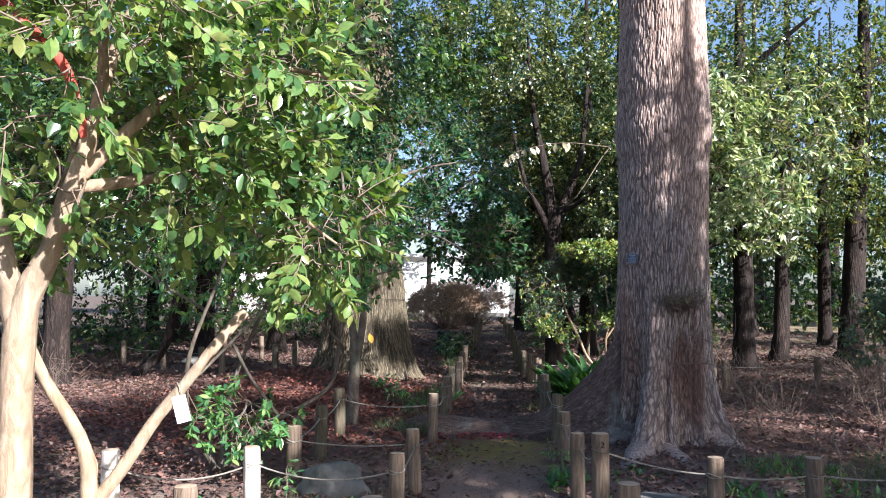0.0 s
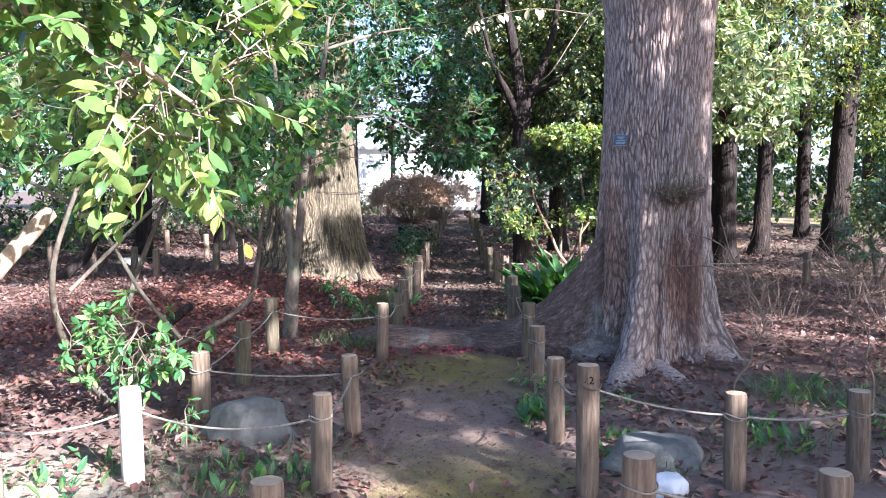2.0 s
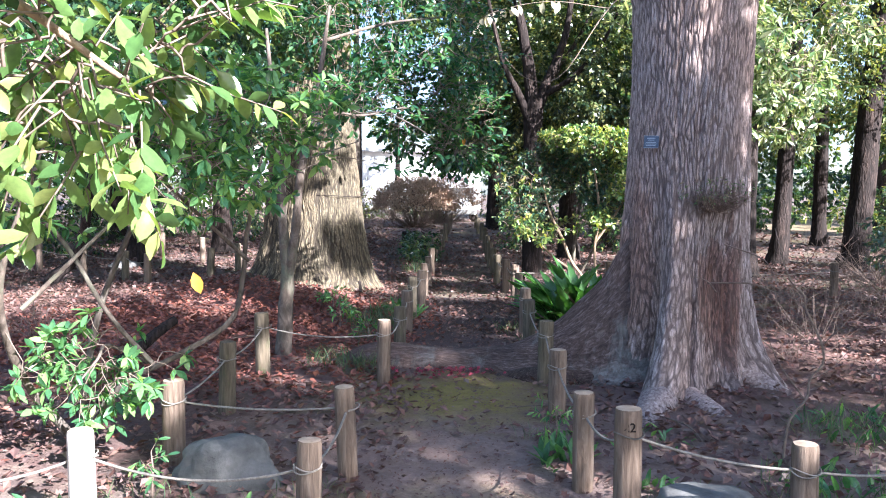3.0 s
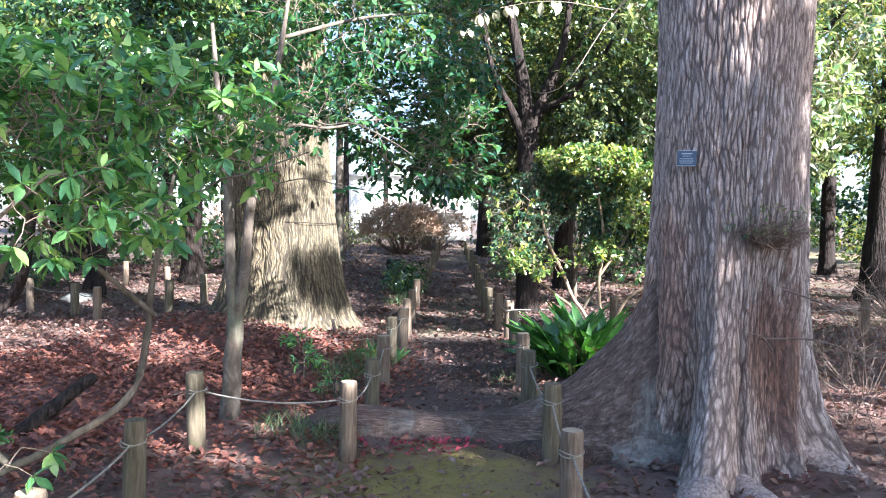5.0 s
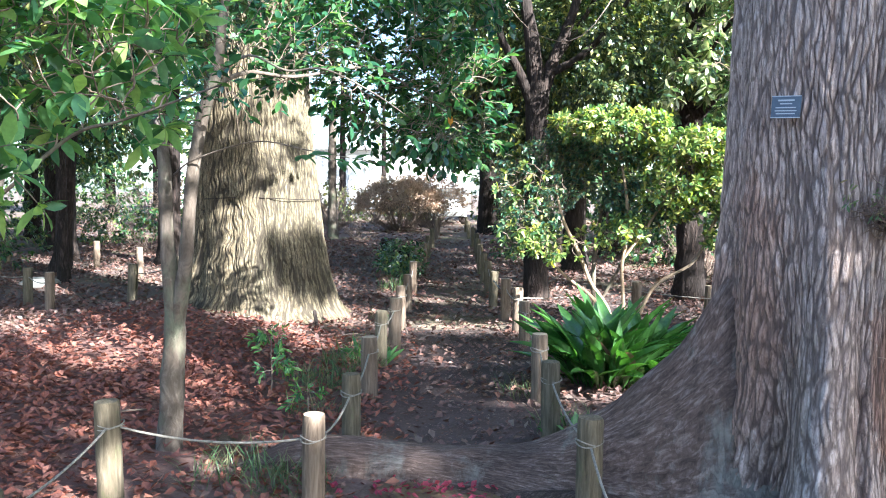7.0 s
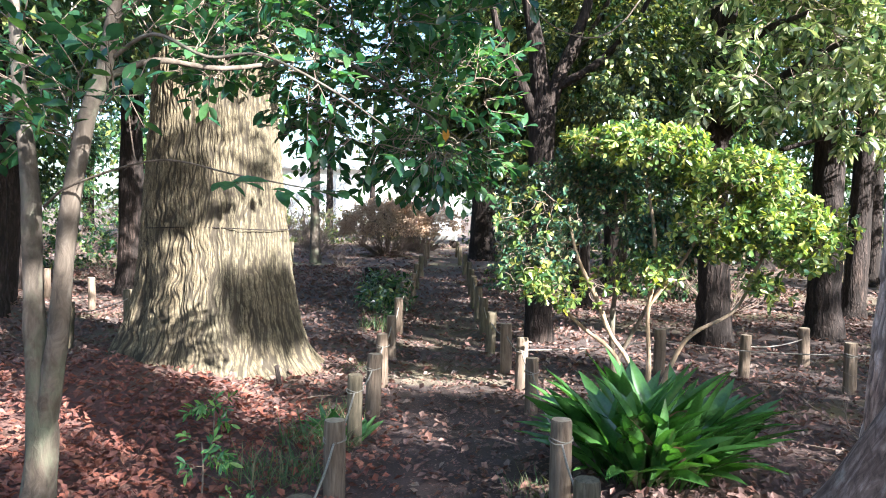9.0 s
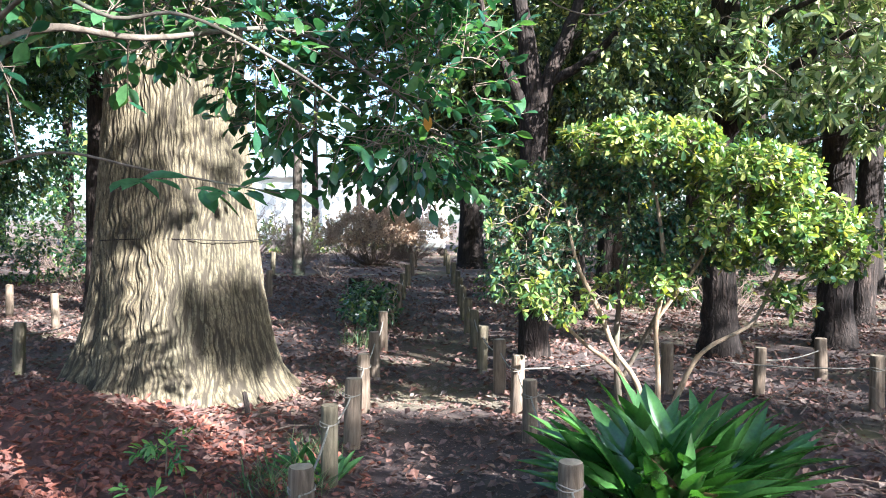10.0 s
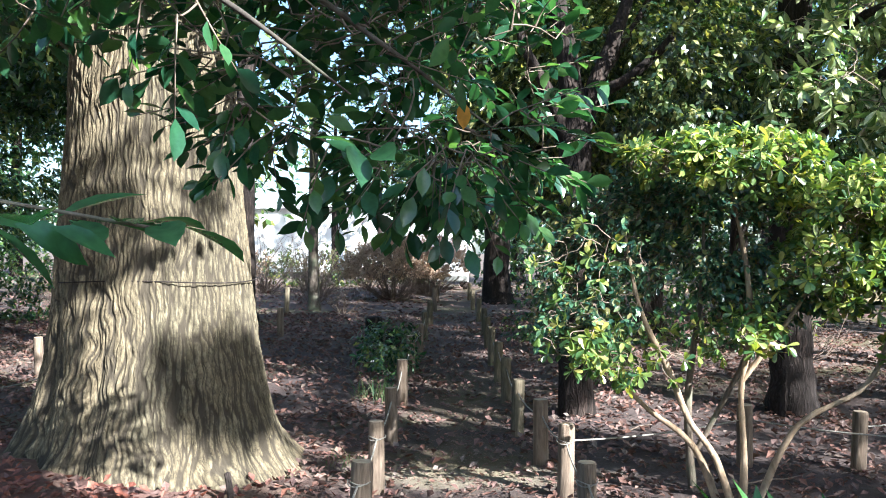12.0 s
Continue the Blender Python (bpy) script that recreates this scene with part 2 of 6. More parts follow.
BARK_SMOOTH = bark_material("smooth_grey_bark", (0.05, 0.042, 0.033), (0.115, 0.098, 0.078), (0.215, 0.19, 0.158), (2, 2, 1.0), 9, moss=(0.15, 0.16, 0.105))
BARK_PALE = bark_material("pale_bark", (0.15, 0.115, 0.075), (0.30, 0.235, 0.16), (0.46, 0.385, 0.275), (2, 2, 0.8), 9)
STREAK_RED = bark_material("red_streak_tone", (0.20, 0.04, 0.025), (0.45, 0.09, 0.06), (0.6, 0.22, 0.16), (2, 2, 0.8), 9)
BARK_TWIG = plain_material("twig_bark", (0.10, 0.07, 0.05), (0.26, 0.20, 0.15), 30, 0.9)
BARK_DRY = plain_material("dry_twig", (0.085, 0.058, 0.045), (0.22, 0.16, 0.12), 20, 0.9)
LEAF_CAMELLIA = leaf_material("camellia_leaf", [(0.015, 0.055, 0.034), (0.026, 0.082, 0.042), (0.045, 0.12, 0.05), (0.10, 0.19, 0.064)], (2.2, 2.3, 0.9), 0.24, 0.32, 0.75)
# sunlit copy of the camellia leaf, with sunlight put into its palette
LEAF_SUNLIT = leaf_material("sunlit_camellia_leaf", [(0.035, 0.085, 0.03), (0.075, 0.145, 0.045), (0.12, 0.20, 0.058), (0.175, 0.25, 0.075), (0.24, 0.26, 0.085)], (1.9, 2.0, 0.7), 0.24, 0.3)
LEAF_SHRUB = leaf_material("green_shrub_leaf", [(0.045, 0.12, 0.06), (0.08, 0.19, 0.08), (0.14, 0.28, 0.10), (0.28, 0.40, 0.13)], (2.1, 2.1, 0.8), 0.22, 0.36)
# the two palest shades put sunlit highlights into the leaf colour
LEAF_RHODO = leaf_material("whorled_leaf", [(0.026, 0.066, 0.028), (0.06, 0.12, 0.038), (0.13, 0.20, 0.052), (0.26, 0.32, 0.09), (0.44, 0.40, 0.12)], (1.9, 1.9, 0.6), 0.3, 0.32, 0.8)
LEAF_HOLLY = leaf_material("blue_green_small_leaf", [(0.016, 0.046, 0.036), (0.028, 0.075, 0.052), (0.05, 0.115, 0.068), (0.10, 0.18, 0.085), (0.27, 0.22, 0.08)], (1.8, 2.0, 1.0), 0.3, 0.2, 0.7)
# the palest shades paint the sun's glints onto the waxy leaves
LEAF_BAY = leaf_material("waxy_lance_leaf", [(0.035, 0.075, 0.03), (0.09, 0.15, 0.055), (0.32, 0.38, 0.19), (0.60, 0.60, 0.40)], (1.7, 1.7, 0.9), 0.25, 0.32, 1.0)
# the last two shades imitate sunlit leaves among the dark ones
LEAF_DARK = leaf_material("dark_evergreen_leaf", [(0.010, 0.028, 0.014), (0.018, 0.048, 0.022), (0.035, 0.085, 0.034), (0.07, 0.125, 0.042), (0.17, 0.17, 0.05)], (2.2, 2.3, 0.8), 0.28, 0.3)
LEAF_FAR = leaf_material("far_leaf", [(0.012, 0.034, 0.014), (0.022, 0.055, 0.02), (0.045, 0.095, 0.03), (0.08, 0.14, 0.04), (0.15, 0.20, 0.055)], (2.2, 2.3, 0.8), 0.3, 0.32)
# the yellow shades stand for sunlight on the background foliage
LEAF_GOLD = leaf_material("sunlit_yellow_leaf", [(0.014, 0.034, 0.013), (0.026, 0.055, 0.016), (0.055, 0.09, 0.024), (0.12, 0.145, 0.036), (0.24, 0.225, 0.06)], (2.0, 1.9, 0.6), 0.36, 0.34)
LEAF_BROAD = leaf_material("broad_blade", [(0.014, 0.055, 0.028), (0.024, 0.085, 0.032), (0.045, 0.125, 0.034), (0.085, 0.175, 0.038), (0.16, 0.225, 0.05)], (1.6, 1.9, 0.6), 0.24, 0.2, 0.7)
LEAF_BROWN = leaf_material("brown_bush_leaf", [(0.30, 0.20, 0.14), (0.46, 0.33, 0.24), (0.58, 0.44, 0.33), (0.40, 0.30, 0.215)], (1.5, 1.2, 0.8), 0.7, 0.2, 0.2)
# dark shades with one bright end that paints sun glints on random leaves
LEAF_GLINT = leaf_material("glinting_evergreen_leaf", [(0.010, 0.024, 0.012), (0.018, 0.04, 0.017), (0.04, 0.07, 0.024), (0.11, 0.14, 0.045), (0.34, 0.32, 0.13)], (2.0, 2.0, 0.8), 0.34, 0.32, 0.9)
LITTER = leaf_material("fallen_leaf", [(0.079, 0.048, 0.042), (0.144, 0.075, 0.058), (0.186, 0.095, 0.072), (0.140, 0.088, 0.078), (0.107, 0.064, 0.058), (0.219, 0.135, 0.105), (0.140, 0.086, 0.08), (0.214, 0.165, 0.14), (0.153, 0.073, 0.06), (0.177, 0.115, 0.10)], (1.5, 1.2, 0.8), 0.65, 0.12, 0.25)
LITTER_RED = leaf_material("rust_red_leaf", [(0.11, 0.045, 0.036), (0.21, 0.072, 0.05), (0.27, 0.10, 0.066), (0.20, 0.088, 0.07), (0.14, 0.058, 0.05), (0.31, 0.14, 0.095), (0.19, 0.082, 0.068)], (1.5, 1.2, 0.8), 0.65, 0.12, 0.25)
GRASS = leaf_material("grass_blade", [(0.04, 0.085, 0.035), (0.075, 0.13, 0.05), (0.12, 0.145, 0.065), (0.20, 0.165, 0.10)], (1.8, 2.0, 0.8), 0.5, 0.3)
CRIMSON = leaf_material("crimson_leaf", [(0.22, 0.02, 0.05), (0.34, 0.04, 0.08), (0.28, 0.05, 0.06)], (1.5, 1.2, 0.9), 0.5, 0.2)
ORANGE_LEAF = leaf_material("orange_leaf", [(0.55, 0.22, 0.03), (0.62, 0.34, 0.04)], (1.5, 1.2, 0.5), 0.45, 0.4)
PALE_LEAF = leaf_material("withered_pale_leaf", [(0.45, 0.42, 0.26), (0.55, 0.5, 0.36)], (1.3, 1.2, 0.9), 0.6, 0.35)
WOOD = bark_material("weathered_post_wood", (0.085, 0.063, 0.043), (0.195, 0.15, 0.108), (0.31, 0.25, 0.185), (6, 6, 0.7), 7)
WOOD_GREEN = bark_material("algae_post_wood", (0.065, 0.055, 0.036), (0.15, 0.128, 0.085), (0.25, 0.215, 0.15), (6, 6, 0.7), 7, moss=(0.10, 0.125, 0.045))
# pale copy of the post wood, strong sunlight painted into its colour
WOOD_SUNLIT = bark_material("sunlit_post_wood", (0.40, 0.36, 0.29), (0.64, 0.59, 0.51), (0.76, 0.72, 0.65), (6, 6, 0.7), 7)
WOOD_CUT = plain_material("cut_wood", (0.26, 0.19, 0.125), (0.44, 0.34, 0.24), 25, 0.85)
ROPE = plain_material("twisted_rope", (0.15, 0.135, 0.11), (0.33, 0.295, 0.245), 60, 0.9, (1, 1, 1), 0.6, 0.004)
STONE = plain_material("grey_green_stone", (0.085, 0.085, 0.076), (0.20, 0.195, 0.175), 9, 0.9, (1, 1, 1), 0.8, 0.02)
STONE_PALE = plain_material("pale_stone", (0.55, 0.56, 0.58), (0.78, 0.79, 0.80), 12, 0.75, (1, 1, 1), 0.5, 0.01)
PLAQUE = plain_material("blue_grey_plate", (0.045, 0.065, 0.10), (0.065, 0.09, 0.13), 30, 0.4, bump=0.05)
WHITE = plain_material("white_paint", (0.74, 0.74, 0.72), (0.82, 0.82, 0.80), 15, 0.6, bump=0.1)
PLASTER = plain_material("pale_plaster", (0.78, 0.78, 0.76), (0.86, 0.86, 0.84), 3, 0.85, bump=0.1)
PALE_INK = plain_material("pale_ink", (0.28, 0.33, 0.38), (0.36, 0.40, 0.44), 40, 0.6, bump=0.02)


# ---- mesh helpers ----
def raw_mesh(name, verts, faces, material, smooth=True):
    """A mesh from an array of places and an array of faces with one number of corners."""
    verts, faces = np.asarray(verts, float), np.asarray(faces, int)
    me = bpy.data.meshes.new(name)
    k = faces.shape[1]
    me.vertices.add(len(verts))
    me.vertices.foreach_set("co", verts.ravel())
    me.loops.add(faces.size)
    me.loops.foreach_set("vertex_index", faces.ravel())
    me.polygons.add(len(faces))
    me.polygons.foreach_set("loop_start", np.arange(0, faces.size, k))
    me.update(calc_edges=True)
    me.polygons.foreach_set("use_smooth", np.full(len(faces), smooth))
    me.materials.append(material)
    me.validate()
    return me


def thing(name, base, label, category, group="", kind=""):
    return tagged(new(name), label, category, group, kind) if base is None else placed(tagged(new(name), label, category, group, kind), base)


def placed(ob, base):
    ob.location = base
    ob.empty_display_size = 0.1
    return ob


def under(ob, parent):
    ob.parent = parent
    ob.matrix_parent_inverse = Matrix.Translation(parent.location).inverted()
    return ob


def piece(name, verts, faces, material, parent=None, label="", smooth=True):
    """One mesh object, under its thing where it is a part."""
    ob = new(name, raw_mesh(name, verts, faces, material, smooth))
    if parent is not None:
        under(ob, parent)
    return tagged(ob, label)


def part(name, bm, material, parent=None, label="", smooth=False):
    me = bpy.data.meshes.new(name)
    for f in bm.faces:
        f.smooth = smooth
    bm.to_mesh(me)
    bm.free()
    me.materials.append(material)
    ob = new(name, me)
    if parent is not None:
        under(ob, parent)
    return tagged(ob, label)


def unit(v):
    v = np.asarray(v, float)
    return v / np.maximum(np.linalg.norm(v, axis=-1, keepdims=True), 1e-9)


def spline(pts, n):
    """n places along a smooth line through the given ones (any number of columns)."""
    p = np.asarray(pts, float)
    p = np.vstack([2 * p[0] - p[1], p, 2 * p[-1] - p[-2]])
    out = []
    for s in np.linspace(0, len(p) - 3 - 1e-6, n):
        i, u = int(s), s - int(s)
        a, b, c, d = p[i:i + 4]
        out.append(0.5 * (2 * b + (c - a) * u + (2 * a - 5 * b + 4 * c - d) * u * u + (3 * b - a - 3 * c + d) * u ** 3))
    return np.array(out)


def tube(line, sides=6, wobble=0.0, rng=None):
    """Rings along a line of (x, y, z, radius); closed at the tip."""
    line = np.asarray(line, float)
    p, r = line[:, :3], np.maximum(line[:, 3], 0.0004)
    t = unit(np.gradient(p, axis=0))
    ref = np.array([0.31, 0.17, 0.93]) if abs(t[0][2]) < 0.8 else np.array([0.9, 0.3, 0.1])
    u = unit(np.cross(t, ref))
    w = np.cross(t, u)
    a = np.linspace(0, 2 * math.pi, sides, endpoint=False)
    rad = r[:, None] * np.ones(sides)
    if wobble and rng is not None:
        rad = rad * (1 + wobble * rng.standard_normal(rad.shape))
    v = p[:, None, :] + rad[..., None] * (np.cos(a)[None, :, None] * u[:, None, :] + np.sin(a)[None, :, None] * w[:, None, :])
    n = len(p)
    i = np.arange(n - 1)[:, None] * sides
    j = np.arange(sides)[None, :]
    f = np.stack([i + j, i + (j + 1) % sides, i + sides + (j + 1) % sides, i + sides + j], -1).reshape(-1, 4)
    v = v.reshape(-1, 3)
    top = len(v)
    v = np.vstack([v, p[-1] + t[-1] * r[-1] * 0.4])
    k = (n - 1) * sides
    cap = np.array([[k + q, k + (q + 1) % sides, top, top] for q in range(sides)])
    cap = np.array([[k + q, k + (q + 1) % sides, k + (q + 2) % sides, top] for q in range(0, sides, 2)]) if sides % 2 == 0 else cap[:, :4]
    return v, np.vstack([f, cap]) if sides % 2 == 0 else f


def joined(pieces):
    vs, fs, n = [], [], 0
    for v, f in pieces:
        vs.append(v)
        fs.append(f + n)
        n += len(v)
    return np.vstack(vs), np.vstack(fs)


# leaf outlines: x along the leaf, y across, z up; folded on the midrib and drooping to the tip
def leaf_shape(stations, droop=0.12, fold=0.25):
    """stations: (way along, half width); rows of left, rib, right; ends in a point."""
    v = [(0, 0, 0)]
    for s, w in stations:
        z = -droop * s * s
        v += [(s, w, z + fold * w), (s, 0, z), (s, -w, z + fold * w)]
    v.append((1, 0, -droop))
    f, n = [], len(stations)
    f += [(0, 2, 1), (0, 3, 2)]
    for i in range(n - 1):
        a, b = 1 + 3 * i, 4 + 3 * i
        f += [(a, a + 1, b + 1), (a, b + 1, b), (a + 1, a + 2, b + 2), (a + 1, b + 2, b + 1)]
    e, tip = 1 + 3 * (n - 1), 1 + 3 * n
    f += [(e, e + 1, tip), (e + 1, e + 2, tip)]
    return np.array(v, float), np.array(f)


LEAF_OVAL = leaf_shape([(0.1, 0.07), (0.3, 0.21), (0.55, 0.25), (0.78, 0.17), (0.92, 0.05)], 0.14)
LEAF_MID = leaf_shape([(0.22, 0.17), (0.55, 0.24), (0.82, 0.12)], 0.15)
LEAF_ROUND = leaf_shape([(0.25, 0.09), (0.55, 0.19), (0.82, 0.21), (0.95, 0.12)], 0.1)
LEAF_LONG = leaf_shape([(0.18, 0.10), (0.45, 0.195), (0.75, 0.14)], 0.16)
LEAF_LANCE = leaf_shape([(0.25, 0.09), (0.6, 0.15), (0.85, 0.09)], 0.2)
LOBES = [(0, 0), (0.22, 0.20), (0.34, 0.44), (0.48, 0.24), (0.72, 0.34), (0.78, 0.15), (1.0, 0.02), (0.76, -0.17), (0.70, -0.36), (0.46, -0.22), (0.30, -0.42), (0.2, -0.18)]
LEAF_LOBED = (np.array([(0.45, 0, -0.04)] + [(x, y, 0.35 * (x - 0.4) ** 2 + 0.35 * y * y) for x, y in LOBES]), np.array([(0, 1 + k, 1 + (k + 1) % 12) for k in range(12)]))
LEAF_LITTER = leaf_shape([(0.55, 0.36)], -0.3, 0.5)
LEAF_FLAT = (np.array([(0, 0, 0), (0.5, 0.24, 0.05), (0.5, -0.24, 0.05), (1, 0, -0.1)], float), np.array([(0, 2, 1), (1, 2, 3)]))
LEAF_BLADE = leaf_shape([(0.12, 0.012), (0.3, 0.042), (0.5, 0.076), (0.7, 0.078), (0.88, 0.046)], 0.52, 0.6)
LEAF_GRASS = leaf_shape([(0.5, 0.018)], 0.45, 0.3)


def leaves(shape, at, way, up, size):
    """All leaves of one kind as one set of places and faces."""
    tv, tf = shape
    x = unit(way)
    y = unit(np.cross(up, x))
    z = np.cross(x, y)
    s = np.asarray(size)[:, None, None]
    v = at[:, None, :] + s * (tv[None, :, 0, None] * x[:, None, :] + tv[None, :, 1, None] * y[:, None, :] + tv[None, :, 2, None] * z[:, None, :])
    f = tf[None] + (np.arange(len(at)) * len(tv))[:, None, None]
    return v.reshape(-1, 3), f.reshape(-1, 3)


def in_blobs(rng, blobs, n, gap=0.0, cell=0.8, hollow=0.0):
    """Places inside a union of ellipsoids (x, y, z, rx, ry, rz, share), thinned by a noise so that gaps open."""
    blobs = np.array(blobs, float)
    share = blobs[:, 6] / blobs[:, 6].sum()
    out, dirs = [], []
    while len(out) < n:
        b = blobs[rng.choice(len(blobs), p=share)]
        d = unit(rng.standard_normal(3))
        q = d * (hollow + (1 - hollow) * rng.random()) ** 0.45
        p = b[:3] + q * b[3:6]
        if gap and noise.noise(Vector(p / cell)) < gap - 0.5:
            continue
        out.append(p)
        dirs.append(d)
    return np.array(out), np.array(dirs)


def sprays(rng, tips, ways, shape, per, twig, size, whorl=False, droop=0.35, spread=0.25, flat=0.0):
    """Leafy twigs: at each tip a short shoot with its leaves, alternate or in a whorl. Returns leaves, shoots."""
    n = len(tips)
    ways = unit(ways + rng.normal(0, 0.35, ways.shape) + np.array([0, 0, -droop * 0.5]))
    side = rng.standard_normal((n, 3)) * (1 - flat) + np.array([0, 0, 1.6]) * flat
    side = unit(np.cross(ways, side))
    other = np.cross(ways, side)
    at, way, up, sz = [], [], [], []
    for k in range(per):
        s = (0.86 + 0.14 * k / per) if whorl else (0.15 + 0.85 * (k + rng.random(n) * 0.5) / per)
        ang = (2.4 * k + rng.random(n) * 0.8) if whorl else (math.pi * k + rng.normal(0, 0.55, n))
        s = np.broadcast_to(s, (n,))
        out = np.cos(ang)[:, None] * side + np.sin(ang)[:, None] * other
        open_ = 0.75 if not whorl else 1.1
        w = unit(ways * (1 - 0.45 * open_) + out * open_ + rng.normal(0, spread, (n, 3)) + np.array([0, 0, -droop]))
        at.append(tips + ways * (twig * s)[:, None])
        way.append(w)
        up.append(unit(np.array([0, 0, 1.0]) + (0.55 - 0.2 * flat) * rng.standard_normal((n, 3)) + 0.4 * (1 - flat) * ways))
        sz.append(size * rng.uniform(0.6, 1.15, n))
    lv = leaves(shape, np.vstack(at), np.vstack(way), np.vstack(up), np.concatenate(sz))
    return lv, (tips, ways)


def stalks(rng, tips, ways, twig, limb_pts, thick=0.004, sag=0.06):
    """Branchlets that grow from limb to shoot and on from shoot to shoot, and the shoots themselves."""
    out = []
    limb_pts = np.asarray(limb_pts, float)[:, :3]
    near = np.sqrt(((limb_pts[None, ::2] - tips[:, None]) ** 2).sum(-1)).min(1)
    nodes = np.empty((len(limb_pts) + 2 * len(tips), 3))
    nodes[:len(limb_pts)] = limb_pts
    m = len(limb_pts)
    for k in np.argsort(near):
        p, w = tips[k], ways[k]
        d = np.linalg.norm(nodes[:m] - p, axis=1)
        q = nodes[int(np.argmin(d))]
        gap_ = np.linalg.norm(q - p)
        mid = (q + p) / 2 + rng.normal(0, 0.10, 3) * gap_ + np.array([0, 0, sag * gap_])
        far = 0.7 + 0.5 * min(2.0, gap_)
        L = spline([[*q, thick * 1.3 * far], [*mid, thick * 1.1 * far], [*p, thick * 0.8], [*(p + w * twig), thick * 0.35]], 6)
        out.append(tube(L, 4))
        nodes[m], nodes[m + 1] = mid, p
        m += 2
    return joined(out)


def limbs_of(lines, sides=9, wobble=0.03, rng=None, n=22):
    made = [spline(l, n) for l in lines]
    return joined([tube(l, sides, wobble, rng) for l in made]), np.vstack(made)


# ---- ground ----
OAK, BIG = (-1.35, 13.75), (2.17, 8.05)


def ground_z(x, y):
    s = np.clip((np.asarray(y, float) - 5.0) / 1.6, 0, 1)
    z = -0.11 + 0.05 * s * s * (3 - 2 * s) - 0.05 * np.clip((y - 12) / 10, 0, 1) + 0.26 * np.clip((y - 15) / 12, 0, 1)
    z = z + 0.25 * np.exp(-((x - OAK[0] + 0.8) ** 2 + (y - OAK[1] + 0.6) ** 2) / 1.35 ** 2)
    z = z + 0.07 * np.exp(-((x - BIG[0]) ** 2 + (y - BIG[1]) ** 2) / 1.2 ** 2)
    side = np.clip((np.abs(x - path_x(y)) - 0.55) / 0.5, 0, 1)
    z = z + 0.035 * side
    z = z + 0.014 * np.sin(1.7 * x + 0.6 * y) * np.cos(1.3 * y - 0.4 * x) + 0.008 * np.sin(4.1 * x + 1) * np.sin(3.7 * y)
    return z


def path_x(y):
    """The middle of the trodden path."""
    y = np.asarray(y, float)
    return 0.45 + 0.048 * (np.minimum(y, 12) - 5) + 0.033 * np.maximum(y - 12, 0)


def graded(lo, hi, step, far, grow=1.35):
    mid = list(np.arange(lo, hi, step))
    a, b, s = mid[0], mid[-1], step
    low, high = [], []
    while a > -far:
        s *= grow
        a -= s
        low.append(a)
    s = step
    while b < far:
        s *= grow
        b += s
        high.append(b)
    return np.array(low[::-1] + mid + high)


gx, gy = graded(-7, 8, 0.09, 900), graded(1, 22, 0.09, 900)
GX, GY = np.meshgrid(gx, gy)
rg = np.random.default_rng(5)
GZ = ground_z(GX, np.minimum(GY, 60)) + rg.normal(0, 0.005, GX.shape)
nx, ny = len(gx), len(gy)
ii = (np.arange(ny - 1)[:, None] * nx + np.arange(nx - 1)[None, :]).ravel()
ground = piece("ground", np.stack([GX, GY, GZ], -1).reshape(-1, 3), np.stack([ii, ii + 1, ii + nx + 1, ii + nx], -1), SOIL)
tagged(ground, "dark trodden woodland soil with mossy patches", "ground", kind="structure")

# fallen leaves: thick and red round the furrowed tree, thin on the path
n_try = 300000
lx, ly = rg.uniform(-8, 8.5, n_try), 3.2 + 23 * rg.random(n_try) ** 1.25
off = np.abs(lx - path_x(ly))
dens = np.where(off < 0.4, np.where(ly > 8.5, 0.25, 0.12), np.where(off < 0.7, 0.4, 0.5))
red = np.exp(-((lx + 1.7) / 2.6) ** 2 - ((ly - 10.2) / 3.2) ** 2)
dens = np.where((lx < path_x(ly) - 0.55), np.maximum(dens, 0.30 + 0.9 * red), dens)
dens = np.where((lx > path_x(ly) + 0.6), np.where(ly > 11.5, 0.42, 0.5), dens)
dens = np.where(ly < 6.0, dens * np.where(off < 0.6, 0.6, 0.95), dens)
dens = np.where((ly < 5.2) & (lx < -0.8), dens * 0.4, dens)
dens = dens * (1 - 0.35 * np.clip((ly - 13.2) / 1.6, 0, 1))
edge = np.clip((ly - 3.2) / 1.0, 0.12, 1) * np.clip(np.minimum(lx + 8.2, 8.7 - lx) / 1.6, 0.12, 1)
patchy = np.sin(2.3 * lx + 1.1 * ly) * np.sin(1.9 * ly - 0.7 * lx)
dens = dens * (0.75 + 0.35 * patchy) * edge
inside_oak = (lx - OAK[0]) ** 2 + (ly - OAK[1]) ** 2 < 1.0
inside_big = (lx - BIG[0]) ** 2 + (ly - BIG[1]) ** 2 < 0.2
keep = (rg.random(n_try) < dens) & ~inside_oak & ~inside_big
lx, ly, red = lx[keep], ly[keep], red[keep]
n = len(lx)
heap = 0.05 * np.exp(-((lx + 1.6) ** 2 + (ly - 11.8) ** 2) / 1.5 ** 2)
at = np.stack([lx, ly, ground_z(lx, ly) + 0.012 + rg.random(n) * (0.02 + heap)], -1)
ang = rg.random(n) * 2 * math.pi
tilt = rg.normal(0, 0.28, n)
way = np.stack([np.cos(ang), np.sin(ang), tilt], -1)
up = unit(np.stack([rg.normal(0, 0.35, n), rg.normal(0, 0.35, n), np.ones(n)], -1))
size = rg.uniform(0.034, 0.076, n) * np.where(ly > 14, 1.2, 1.0)
near = (ly < 10.2) & (np.abs(lx) < 4.5) & (rg.random(n) < 0.45)
size = np.where(near, size * 0.82, size)
